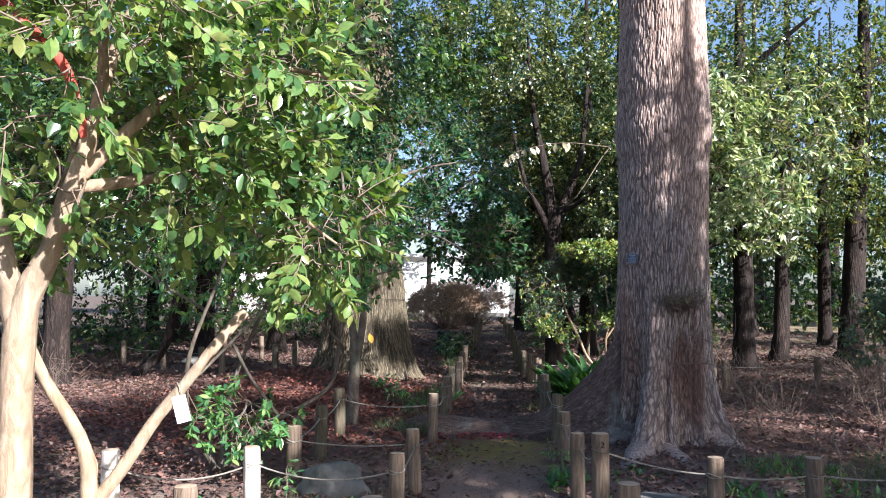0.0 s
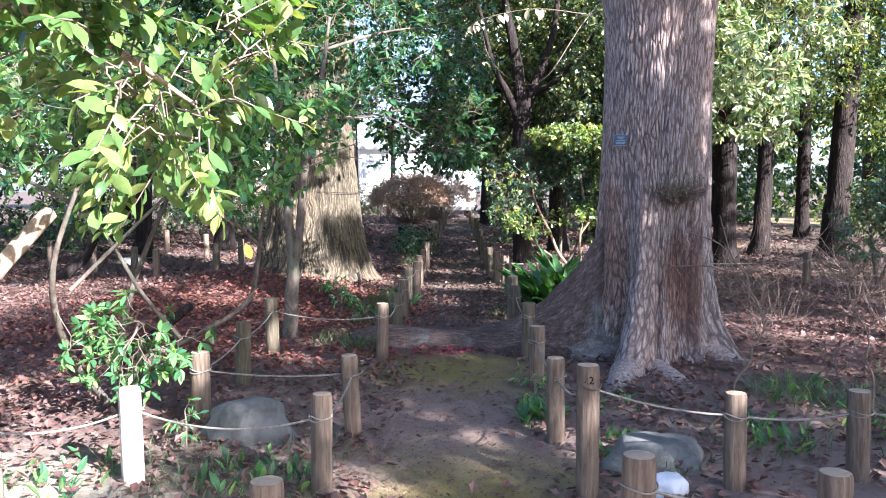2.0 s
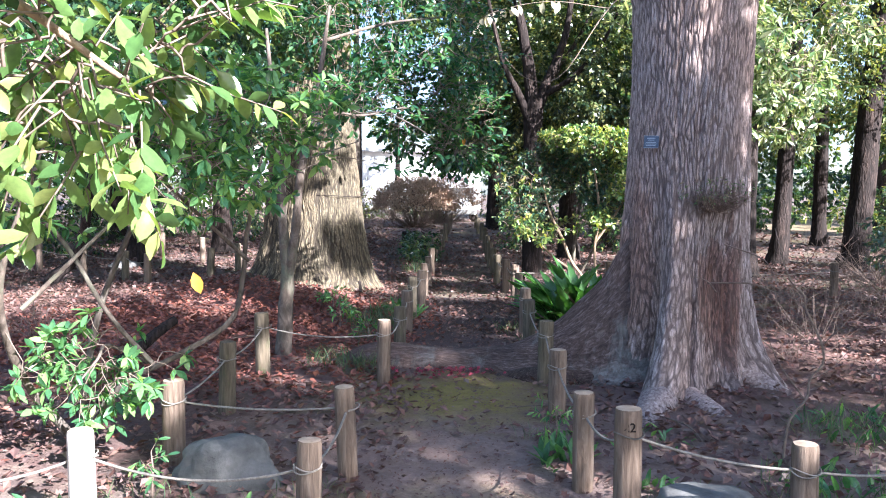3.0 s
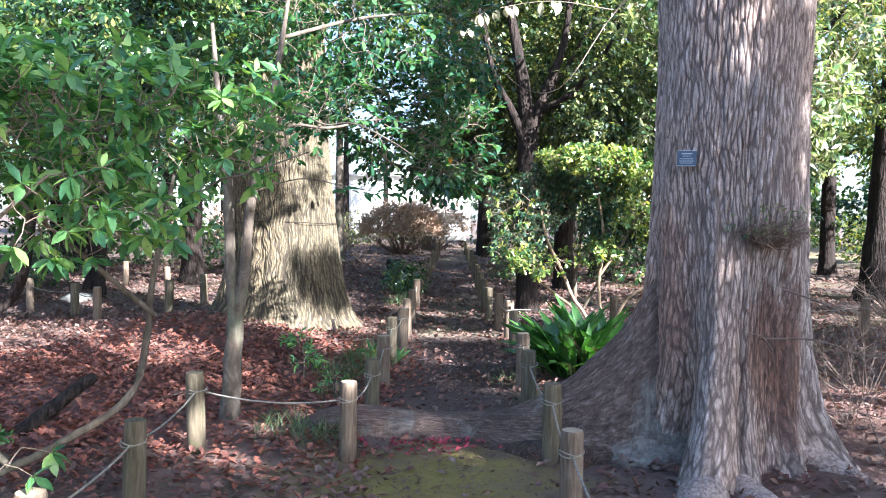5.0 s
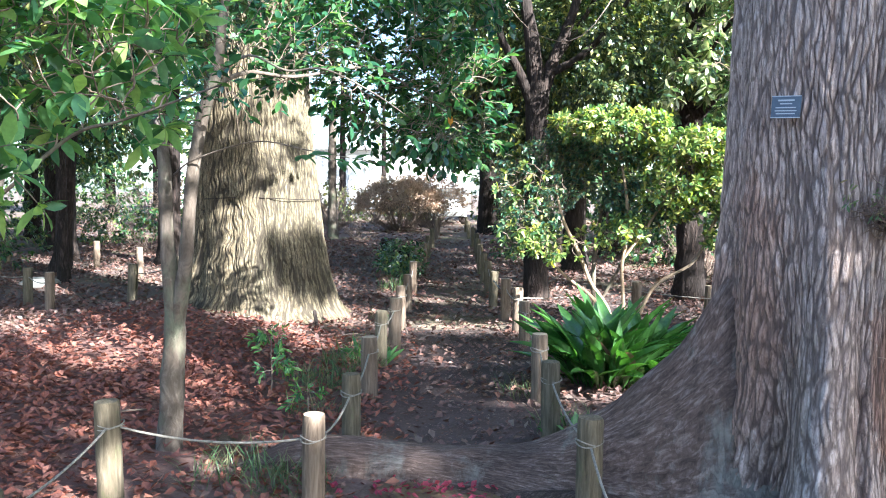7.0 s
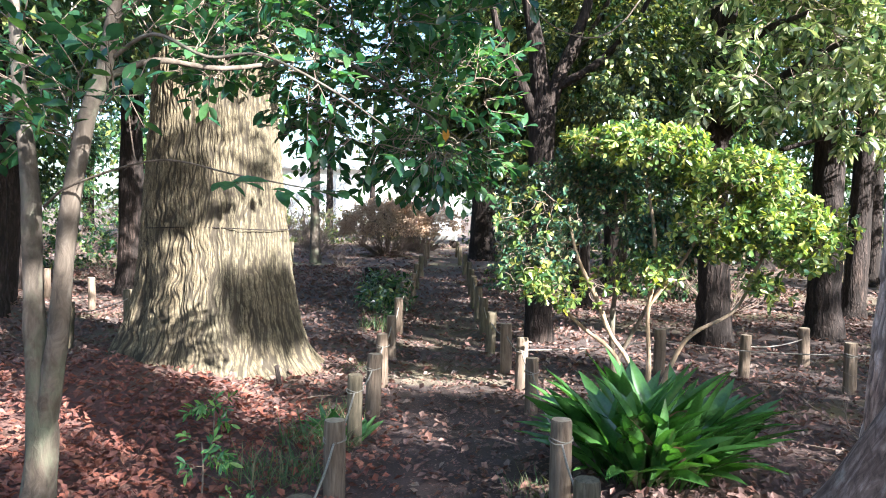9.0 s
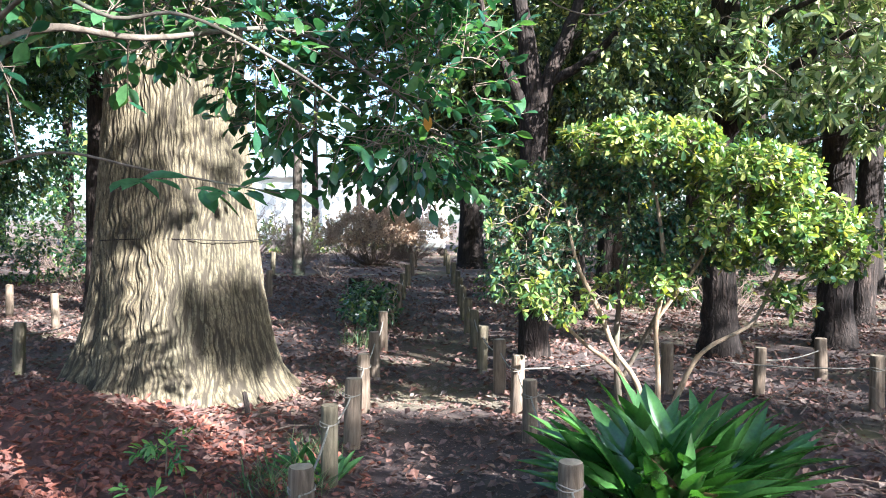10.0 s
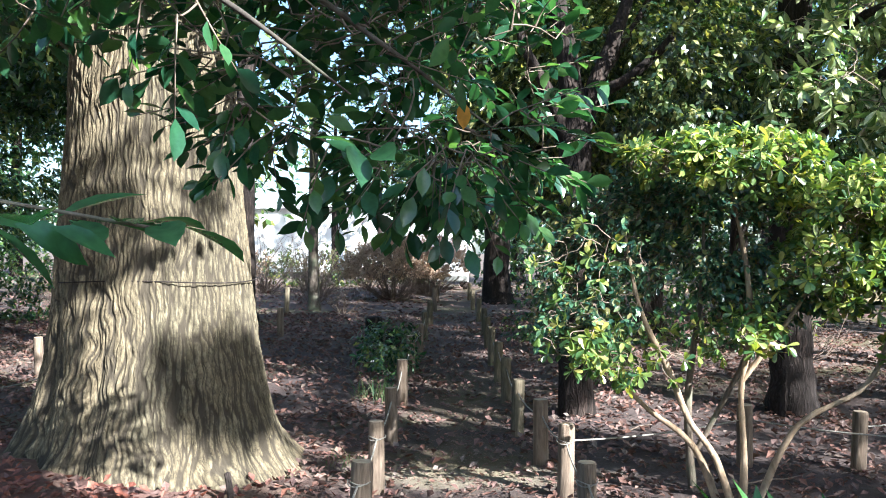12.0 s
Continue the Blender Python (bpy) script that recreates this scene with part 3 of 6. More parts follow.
mound = (red + rg.normal(0, 0.12, n) > 0.45) & (lx < path_x(ly) - 0.3)
for which, material, label in ((~mound, LITTER, "dry brown fallen leaves strewn over the soil"), (mound, LITTER_RED, "thick bed of rust-red fallen leaves round the oak")):
    a_, b_ = which & near, which & ~near
    v1, f1 = leaves(LEAF_LOBED, at[a_], way[a_], up[a_], size[a_])
    v2, f2 = leaves(LEAF_LITTER, at[b_], way[b_], up[b_], size[b_])
    v, f = np.vstack([v1, v2]), np.vstack([f1, f2 + len(v1)])
    tagged(piece("fallen_leaves", v, f, material, smooth=False), label, "leaf litter", kind="stuff")


# coarser litter farther off
n_f = 12000
qx, qy = rg.uniform(-13, 12, n_f), rg.uniform(21, 42, n_f)
keep = (np.abs(qx - path_x(qy)) > 0.6) | (rg.random(n_f) < 0.3)
qx, qy = qx[keep], qy[keep]
n_f = len(qx)
at = np.stack([qx, qy, ground_z(qx, qy) + 0.02 + 0.02 * rg.random(n_f)], -1)
ang = rg.random(n_f) * 2 * math.pi
way = np.stack([np.cos(ang), np.sin(ang), rg.normal(0, 0.3, n_f)], -1)
up = unit(np.stack([rg.normal(0, 0.35, n_f), rg.normal(0, 0.35, n_f), np.ones(n_f)], -1))
v, f = leaves(LEAF_FLAT, at, way, up, rg.uniform(0.08, 0.2, n_f))
tagged(piece("fallen_leaves", v, f, LITTER, smooth=False), "dry brown fallen leaves over the farther ground", "leaf litter", kind="stuff")

# thinner litter round about
n_f = 22000
qx, qy = rg.uniform(-15, 16, n_f), rg.uniform(-8, 22, n_f)
keep = (qx < -7.4) | (qx > 7.9) | (qy < 3.6)
qx, qy = qx[keep], qy[keep]
n_f = len(qx)
at = np.stack([qx, qy, ground_z(qx, qy) + 0.015 + 0.015 * rg.random(n_f)], -1)
ang = rg.random(n_f) * 2 * math.pi
way = np.stack([np.cos(ang), np.sin(ang), rg.normal(0, 0.25, n_f)], -1)
up = unit(np.stack([rg.normal(0, 0.3, n_f), rg.normal(0, 0.3, n_f), np.ones(n_f)], -1))
v, f = leaves(LEAF_LITTER, at, way, up, rg.uniform(0.05, 0.11, n_f))
tagged(piece("fallen_leaves", v, f, LITTER, smooth=False), "thin scatter of dry brown fallen leaves", "leaf litter", kind="stuff")

# crumbs of leaf and bark trodden into the path
n_c = 26000
qy = 3.5 + 24 * rg.random(n_c) ** 1.2
qx = path_x(qy) + rg.normal(0, 0.55, n_c)
at = np.stack([qx, qy, ground_z(qx, qy) + 0.006 + 0.008 * rg.random(n_c)], -1)
ang = rg.random(n_c) * 2 * math.pi
way = np.stack([np.cos(ang), np.sin(ang), rg.normal(0, 0.15, n_c)], -1)
up = unit(np.stack([rg.normal(0, 0.2, n_c), rg.normal(0, 0.2, n_c), np.ones(n_c)], -1))
v, f = leaves(LEAF_FLAT, at, way, up, rg.uniform(0.012, 0.034, n_c))
tagged(piece("leaf_crumbs", v, f, LITTER, smooth=False), "small crumbled leaf bits trodden into the path", "leaf litter", kind="stuff")


# ---- the two great trunks ----
def wrap(a):
    return (a + math.pi) % (2 * math.pi) - math.pi


def great_trunk(name, centre, profile, flares, top, base, rows, cols, relief, material, parent, lean=(0, 0), groove=(), face=-1.57):
    """A trunk with root flares and barked plates as real relief.
    profile: (height, radius); flares: (angle, reach, width, height); groove: (angle, depth, width, height it fades over, height it starts);
    relief: (plate width, squeeze in height, warp, depth, furrow width). face: the angle whose half is finest."""
    hz, hr = zip(*profile)
    zs = np.concatenate([base + (4.4 - base) * np.linspace(0, 1, rows - 24) ** 1.05, np.linspace(4.6, top, 24)])
    th = face + np.concatenate([np.linspace(-1.75, 1.75, cols - 60, endpoint=False), np.linspace(1.75, 2 * math.pi - 1.75, 60, endpoint=False)])
    T, Z = np.meshgrid(th, zs)
    R = np.interp(Z, hz, hr)
    h = np.clip(Z - base, 0, None)
    for a, reach, width, high in flares:
        R = R + reach * np.exp(-(wrap(T - a) / (width * (0.7 + 0.9 * np.exp(-h / high)))) ** 2) * np.exp(-(h / high) ** 1.1)
    for a, deep, width, high, start in groove:
        fade = np.exp(-(np.clip(Z - start, 0, None) / high) ** 2)
        R = R - deep * fade * np.exp(-(wrap(T - a - 0.06 * np.sin(2.3 * Z)) / width) ** 2)
    wide, squeeze, warp, deep, line = relief
    rel, furrow = np.zeros_like(R), np.zeros_like(R)
    mean_r = 0.5 * (hr[3] + hr[5])
    up_ = np.sqrt(np.diff(R, axis=0) ** 2 + np.diff(Z, axis=0) ** 2)
    up_ = np.vstack([np.full((1, cols), base), base + np.cumsum(up_, 0)])
    for i in range(rows - 20):
        for j in range(cols):
            p = Vector((mean_r * math.cos(th[j]), mean_r * math.sin(th[j]), up_[i, j]))
            w = noise.noise(p * 3.1)
            w2 = noise.noise(p * 9 + Vector((5, 1, 0)))
            q = p + Vector((-math.sin(th[j]), math.cos(th[j]), 0)) * (warp * (w + 0.5 * w2)) + Vector((0, 0, 0.05 * w2))
            d = noise.voronoi(Vector((q.x / wide, q.y / wide, q.z * squeeze / wide)), distance_metric="DISTANCE", exponent=2.5)[0]
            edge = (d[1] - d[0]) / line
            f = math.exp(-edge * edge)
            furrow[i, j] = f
            rel[i, j] = deep * (0.35 * noise.noise(Vector((q.x * 60, q.y * 60, q.z * 14))) + 0.5 * w2 - f * (0.75 + 0.5 * w))
    slow = np.array([[0.02 * noise.noise(Vector((math.cos(t) * 1.3 + 4, math.sin(t) * 1.3, z * 0.8))) for t in th] for z in zs])
    R = R + rel + slow
    cx = centre[0] + lean[0] * (Z - base)
    cy = centre[1] + lean[1] * (Z - base)
    v = np.stack([cx + R * np.cos(T), cy + R * np.sin(T), Z], -1).reshape(-1, 3)
    i = np.arange(rows - 1)[:, None] * cols
    j = np.arange(cols)[None, :]
    f = np.stack([i + j, i + (j + 1) % cols, i + cols + (j + 1) % cols, i + cols + j], -1).reshape(-1, 4)
    ob = piece(name, v, f, material, parent)
    # the bark's own grid: round the trunk, and up along its surface; and how deep in a furrow each place lies
    run = ob.data.attributes.new("along", "FLOAT_VECTOR", "POINT")
    run.data.foreach_set("vector", np.stack([mean_r * np.cos(T), mean_r * np.sin(T), up_], -1).ravel())
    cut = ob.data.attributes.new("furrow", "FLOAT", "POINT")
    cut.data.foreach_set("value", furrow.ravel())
    return ob


big_tree = thing("redwood_tree", (BIG[0], BIG[1], -0.05), "huge old tree with fibrous purple-brown bark and buttress roots", "tree")
great_trunk("trunk", BIG, [(-0.2, 0.54), (0.0, 0.51), (0.35, 0.465), (0.8, 0.445), (1.4, 0.435), (2.2, 0.425), (2.75, 0.43), (3.0, 0.46), (3.25, 0.435), (4, 0.42), (7, 0.37), (13, 0.2)],
            [(-2.04, 0.66, 0.19, 0.62), (-1.62, 0.34, 0.10, 0.26), (-0.42, 0.42, 0.18, 0.34), (0.5, 0.4, 0.3, 0.4), (2.75, 0.26, 0.24, 0.7), (1.6, 0.4, 0.3, 0.4), (-1.05, 0.26, 0.12, 0.24)],
            13, -0.18, 330, 520, (0.024, 0.14, 0.022, 0.013, 0.15), BARK_BIG, big_tree, (0.006, 0.0),
            [(-2.52, 0.17, 0.22, 0.9, 0.15), (-1.36, 0.10, 0.27, 0.25, 1.08), (-1.80, 0.05, 0.06, 0.6, 0.3), (-0.75, 0.05, 0.12, 0.7, 0.2), (3.1, 0.04, 0.2, 2.0, 0.5), (-1.13, 0.03, 0.05, 0.8, 0.4), (-2.0, 0.02, 0.04, 3.0, 1.0), (-1.65, 0.02, 0.05, 3.0, 2.0)], -1.9)


def root(pts, sides=14, n=40, parent=None, material=None):
    L = spline(pts, n)
    v, f = tube(L, sides)
    # uneven, slightly ridged along the way
    d = np.array([noise.noise(Vector(p * 3.0)) for p in v]) * 0.035 + np.array([noise.noise(Vector(p * 11.0)) for p in v]) * 0.010
    k = len(L)
    mid = np.repeat(L[:, :3], sides, 0)
    mid = np.vstack([mid, L[-1:, :3]])
    v = v + unit(v - mid) * (d * np.minimum(1, np.append(np.repeat(L[:, 3], sides), 0) / 0.12))[:, None]
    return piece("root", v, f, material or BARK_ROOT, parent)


def buttress(stations, parent, n=90, across=30):
    """A root that leaves the trunk as a thin wall with hollow flanks and flattens into a rounded ridge.
    stations: (x, y, height of the crest, half width at the ground, 0 hollow .. 1 round)."""
    S = spline(stations, n)
    t = unit(np.gradient(S[:, :2], axis=0))
    side = np.stack([-t[:, 1], t[:, 0]], -1)
    u = np.linspace(-1, 1, across)
    v = np.zeros((n, across, 3))
    for i in range(n):
        x, y, h, w, k = S[i]
        k = min(1.0, max(0.0, k))
        hollow = np.exp(-(np.abs(u) * 1.9) ** 1.5)
        hollow = (hollow - hollow[0]) / (1 - hollow[0])
        swell = np.sqrt(np.maximum(0, 1 - u * u))
        ridge = 0.16 * np.exp(-((u - 0.5 + 0.25 * i / n) / 0.11) ** 2) + 0.10 * np.exp(-((u + 0.42) / 0.12) ** 2)
        p = np.stack([x + side[i, 0] * w * u, y + side[i, 1] * w * u], -1)
        g = ground_z(p[:, 0], p[:, 1]) - 0.03
        z = g + (h - g) * np.clip((1 - k) * hollow + k * swell + ridge * (1 - np.abs(u)) * (1 - 0.4 * k), 0, 1.08)
        v[i] = np.stack([p[:, 0], p[:, 1], z], -1)
    flat_ = v.reshape(-1, 3)
    d = np.array([noise.noise(Vector((p[0] * 2.2, p[1] * 5, p[2] * 5))) * 0.022 + noise.noise(Vector((p[0] * 5, p[1] * 24, p[2] * 24))) * 0.010 for p in flat_])
    flat_[:, 2] += d
    flat_[:, 1] -= d * 0.8
    ii_ = (np.arange(n - 1)[:, None] * across + np.arange(across - 1)[None, :]).ravel()
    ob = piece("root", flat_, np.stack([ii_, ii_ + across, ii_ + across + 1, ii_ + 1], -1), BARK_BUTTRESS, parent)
    way_ = np.concatenate([[0], np.cumsum(np.linalg.norm(np.diff(S[:, :3], axis=0), axis=1))])
    run = ob.data.attributes.new("along", "FLOAT_VECTOR", "POINT")
    run.data.foreach_set("vector", np.stack([np.broadcast_to(0.4 * u, (n, across)), np.zeros((n, across)), np.broadcast_to(way_[:, None], (n, across))], -1).ravel())
    return ob


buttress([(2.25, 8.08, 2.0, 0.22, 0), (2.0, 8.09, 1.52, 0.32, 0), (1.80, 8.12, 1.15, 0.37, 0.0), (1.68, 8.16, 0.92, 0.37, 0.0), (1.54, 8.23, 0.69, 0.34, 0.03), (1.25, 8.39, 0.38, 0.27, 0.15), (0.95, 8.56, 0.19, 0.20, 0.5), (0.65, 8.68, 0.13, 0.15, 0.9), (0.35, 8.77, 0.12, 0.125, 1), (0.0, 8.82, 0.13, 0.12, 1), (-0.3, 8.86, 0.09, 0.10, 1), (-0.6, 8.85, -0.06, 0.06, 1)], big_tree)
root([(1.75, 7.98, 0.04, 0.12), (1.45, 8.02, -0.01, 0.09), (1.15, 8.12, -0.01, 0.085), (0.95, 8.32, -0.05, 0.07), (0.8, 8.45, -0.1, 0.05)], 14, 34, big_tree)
root([(1.8, 7.3, 0.02, 0.13), (1.62, 6.98, -0.06, 0.09), (1.55, 6.7, -0.1, 0.05)], 12, 20, big_tree, BARK_FLARE)
root([(2.05, 7.45, 0.0, 0.12), (2.15, 7.12, -0.05, 0.07), (2.28, 6.95, -0.09, 0.04)], 12, 20, big_tree, BARK_FLARE)
root([(2.55, 7.85, 0.08, 0.12), (2.8, 7.68, -0.03, 0.07), (3.0, 7.55, -0.08, 0.04)], 12, 20, big_tree, BARK_FLARE)

oak = thing("oak_tree", (OAK[0], OAK[1], 0), "massive furrowed grey-brown oak trunk spreading at its foot", "tree")
great_trunk("trunk", OAK, [(-0.2, 0.98), (0.0, 0.91), (0.2, 0.845), (0.45, 0.78), (0.8, 0.715), (1.2, 0.67), (1.8, 0.62), (2.5, 0.565), (3.6, 0.53), (6, 0.46), (13, 0.25)],
            [(-2.75, 0.50, 0.30, 0.26), (-1.5, 0.14, 0.3, 0.25), (-0.8, 0.20, 0.24, 0.26), (-0.2, 0.22, 0.3, 0.26), (0.8, 0.4, 0.4, 0.3), (2.3, 0.4, 0.4, 0.3), (-2.1, 0.18, 0.16, 0.3), (-1.2, 0.12, 0.1, 0.22)],
            13, -0.15, 300, 520, (0.034, 0.09, 0.055, 0.021, 0.14), BARK_OAK, oak, (-0.012, 0.0), [(-1.85, 0.03, 0.08, 1.2, 0.4), (-1.0, 0.03, 0.08, 1.2, 0.4), (-2.4, 0.04, 0.1, 1.0, 0.3)], -1.45)


# ---- trees and shrubs along the path ----
def leafy(name, base, label, category, lines, blobs, n, shape, per, twig, size, bark, leaf, seed, whorl=False, gap=0.0,
          droop=0.35, thick=0.004, limb_sides=9, trunk_name="trunk", hollow=0.0, group="", cell=0.8, twigs=True, flat=0.0):
    """A tree or shrub: its stems, thin branchlets and its leafy crown."""
    rng = np.random.default_rng(seed)
    root_ = thing(name, base, label, category, group)
    first = True
    pts = []
    for l in lines:
        L = spline(l, 26)
        pts.append(L)
        piece(trunk_name if first else "branch", *tube(L, limb_sides, 0.055, rng), bark, root_)
        first = False
    pts = np.vstack(pts)
    tips, out = in_blobs(rng, blobs, n, gap, cell, hollow)
    near = pts[np.argmin(((pts[None, ::3, :3] - tips[:, None]) ** 2).sum(-1), 1) * 3, :3]
    out = unit(0.6 * out + unit(tips - near) + np.array([0, 0, 0.1]))
    lv, (tp, ways) = sprays(rng, tips, out, shape, per, twig, size, whorl, droop, flat=flat)
    piece("crown", *lv, leaf, root_, smooth=len(shape[0]) > 6)
    if twigs:
        high = pts[pts[:, 2] > np.percentile(pts[:, 2], 30)]
        tagged(piece("branchwork", *stalks(rng, tp, ways, twig, high, thick), BARK_TWIG, root_), kind="stuff")
    return root_


def gz(x, y):
    return float(ground_z(np.array(x, float), np.array(y, float)))


# sunlit camellia at the first rope
leafy("camellia_tree", (-1.58, 3.3, gz(-1.58, 3.3)), "camellia with pale multiple stems and glossy leaves in sunlit green", "tree",
      [[(-1.53, 3.16, -0.29, 0.075), (-1.52, 3.16, 0.41, 0.066), (-1.52, 3.16, 1.01, 0.062), (-1.51, 3.17, 1.33, 0.06), (-1.43, 3.21, 1.56, 0.045), (-1.34, 3.26, 1.91, 0.038), (-1.26, 3.36, 2.41, 0.025), (-1.11, 3.46, 2.91, 0.012)],
       [(-1.52, 3.16, 1.21, 0.05), (-1.59, 3.16, 1.53, 0.042), (-1.71, 3.16, 2.01, 0.03), (-1.86, 3.26, 2.71, 0.014)],
       [(-1.38, 3.47, -0.285, 0.05), (-1.37, 3.47, 0.215, 0.042), (-1.36, 3.47, 0.535, 0.038), (-1.4, 3.47, 0.755, 0.03), (-1.58, 3.47, 1.035, 0.026), (-1.64, 3.47, 1.235, 0.024), (-1.58, 3.49, 1.615, 0.018), (-1.48, 3.57, 2.215, 0.01)],
       [(-1.34, 3.26, 1.86, 0.03), (-1.01, 3.46, 2.26, 0.022), (-0.61, 3.66, 2.41, 0.014), (-0.26, 3.86, 2.36, 0.007)],
       [(-1.36, 3.26, 1.81, 0.028), (-1.01, 3.66, 1.91, 0.02), (-0.66, 3.76, 1.81, 0.013), (-0.36, 3.76, 1.61, 0.006)],
       [(-1.31, 3.36, 2.11, 0.025), (-1.11, 2.96, 2.61, 0.016), (-0.81, 2.76, 2.91, 0.008)]],
      [(-1.06, 3.66, 2.26, 0.95, 0.75, 0.62, 5), (-0.53, 3.76, 1.73, 0.42, 0.4, 0.30, 1.6), (-0.66, 3.86, 2.46, 0.42, 0.45, 0.45, 1.3), (-1.41, 2.96, 2.41, 0.7, 0.6, 0.7, 2), (-1.81, 3.56, 1.81, 0.5, 0.4, 0.4, 1.0)],
      880, LEAF_OVAL, 9, 0.24, 0.08, BARK_PALE, LEAF_SUNLIT, 21, gap=0.45, cell=0.45, thick=0.004, droop=0.2, flat=0.2)

cut_branch = spline([(-1.36, 3.47, 0.465, 0.034), (-1.24, 3.53, 0.64, 0.029), (-1.14, 3.59, 0.82, 0.027), (-1.03, 3.64, 0.97, 0.026), (-0.91, 3.72, 1.15, 0.025), (-0.80, 3.79, 1.30, 0.024)], 30)
camellia = bpy.data.objects["camellia_tree"]
piece("cut_branch", *tube(cut_branch, 12, 0.03, np.random.default_rng(3)), BARK_PALE, camellia, "sawn-off pale branch")
# a red streak of unknown nature, built as a branch
piece("red_branch", *tube(spline([(-1.33, 3.26, 2.01, 0.02), (-1.41, 3.24, 2.29, 0.022), (-1.57, 3.22, 2.47, 0.022), (-1.81, 3.2, 2.71, 0.015)], 16), 10, 0.03, np.random.default_rng(4)), STREAK_RED, camellia, "red-barked upper branch")

# slender two-stemmed camellia that leans over the path
leafy("camellia_tree", (-0.98, 9.15, gz(-0.98, 9.15)), "slender grey two-stemmed camellia reaching over the path", "tree",
      [[(-0.99, 9.15, -0.15, 0.08), (-0.97, 9.15, 0.3, 0.066), (-0.95, 9.15, 0.66, 0.058), (-0.99, 9.17, 1.1, 0.040), (-1.01, 9.18, 1.6, 0.034), (-1.06, 9.2, 2.0, 0.026), (-1.15, 9.3, 2.8, 0.014)],
       [(-0.95, 9.15, 0.58, 0.045), (-0.88, 9.12, 1.0, 0.040), (-0.84, 9.12, 1.45, 0.037), (-0.78, 9.12, 1.8, 0.033), (-0.70, 9.13, 2.06, 0.03), (-0.66, 9.15, 2.4, 0.024), (-0.6, 9.3, 3.0, 0.014)],
       [(-0.72, 9.13, 1.98, 0.015), (-0.55, 9.22, 2.07, 0.012), (-0.3, 9.3, 2.06, 0.010), (0.1, 9.6, 2.16, 0.007), (0.4, 9.85, 2.04, 0.006), (0.68, 10.0, 1.86, 0.003)],
       [(-0.70, 9.14, 2.05, 0.009), (-0.5, 9.02, 2.13, 0.007), (-0.3, 9.0, 2.05, 0.006), (-0.1, 9.0, 2.06, 0.005), (0.15, 9.2, 1.96, 0.005), (0.36, 9.45, 1.84, 0.002)],
       [(-0.62, 9.25, 2.7, 0.016), (-0.1, 9.5, 2.9, 0.012), (0.4, 9.7, 3.0, 0.007)],
       [(-0.95, 9.17, 1.5, 0.006), (-0.8, 9.05, 1.58, 0.005), (-0.45, 8.92, 1.67, 0.004), (-0.15, 8.84, 1.62, 0.003), (0.2, 8.82, 1.56, 0.002)]],
      [(0.55, 10.2, 1.86, 0.32, 0.35, 0.17, 2.2), (0.2, 10.1, 1.98, 0.42, 0.4, 0.24, 2.4), (0.5, 10.4, 2.2, 0.45, 0.45, 0.28, 2.6), (0.1, 10.3, 2.5, 0.6, 0.55, 0.34, 3.2), (-0.35, 10.1, 2.35, 0.45, 0.5, 0.24, 1.4), (0.31, 9.65, 2.64, 0.66, 0.42, 0.33, 3.4), (-0.45, 10.0, 2.95, 0.7, 0.6, 0.4, 2.4),
       (-0.45, 9.3, 2.2, 0.4, 0.35, 0.2, 0.9), (-0.75, 8.8, 1.9, 0.3, 0.3, 0.2, 0.7), (-1.3, 9.3, 2.05, 0.4, 0.4, 0.35, 1.1), (-0.2, 9.5, 2.1, 0.35, 0.25, 0.14, 0.8), (-0.2, 10.2, 3.3, 0.8, 0.6, 0.4, 2.0), (0.5, 9.6, 3.15, 0.66, 0.45, 0.35, 1.6)],
      980, LEAF_OVAL, 7, 0.22, 0.082, BARK_SMOOTH, LEAF_CAMELLIA, 22, gap=0.42, cell=0.3, thick=0.003, droop=0.14, flat=0.7)
rz_ = np.random.default_rng(34)
for foot, way_ in (((0.04, 8.83, 1.575), (1, -0.05, -0.05)), ((-0.06, 8.80, 1.575), (0.9, -0.35, -0.08)), ((-0.20, 8.84, 1.60), (0.5, -0.85, -0.05)), ((0.28, 9.3, 1.74), (0.9, -0.3, -0.2))):
    for k in range(7):
        at_ = np.array(foot) + unit(way_) * 0.2 * (0.15 + 0.85 * k / 7)
        out_ = unit(np.cross(way_, (0, 0, 1))) * (1 if k % 2 else -1)
        v, f = leaves(LEAF_OVAL, at_[None], unit(0.65 * unit(way_) + 0.75 * out_ + rz_.normal(0, 0.2, 3) + np.array([0, 0, -0.1]))[None], unit(np.array([0, -0.25, 1]) + rz_.normal(0, 0.3, 3))[None], [0.1 * rz_.uniform(0.75, 1.15)])
        piece("leaf", v, f, LEAF_CAMELLIA, bpy.data.objects["camellia_tree.001"])

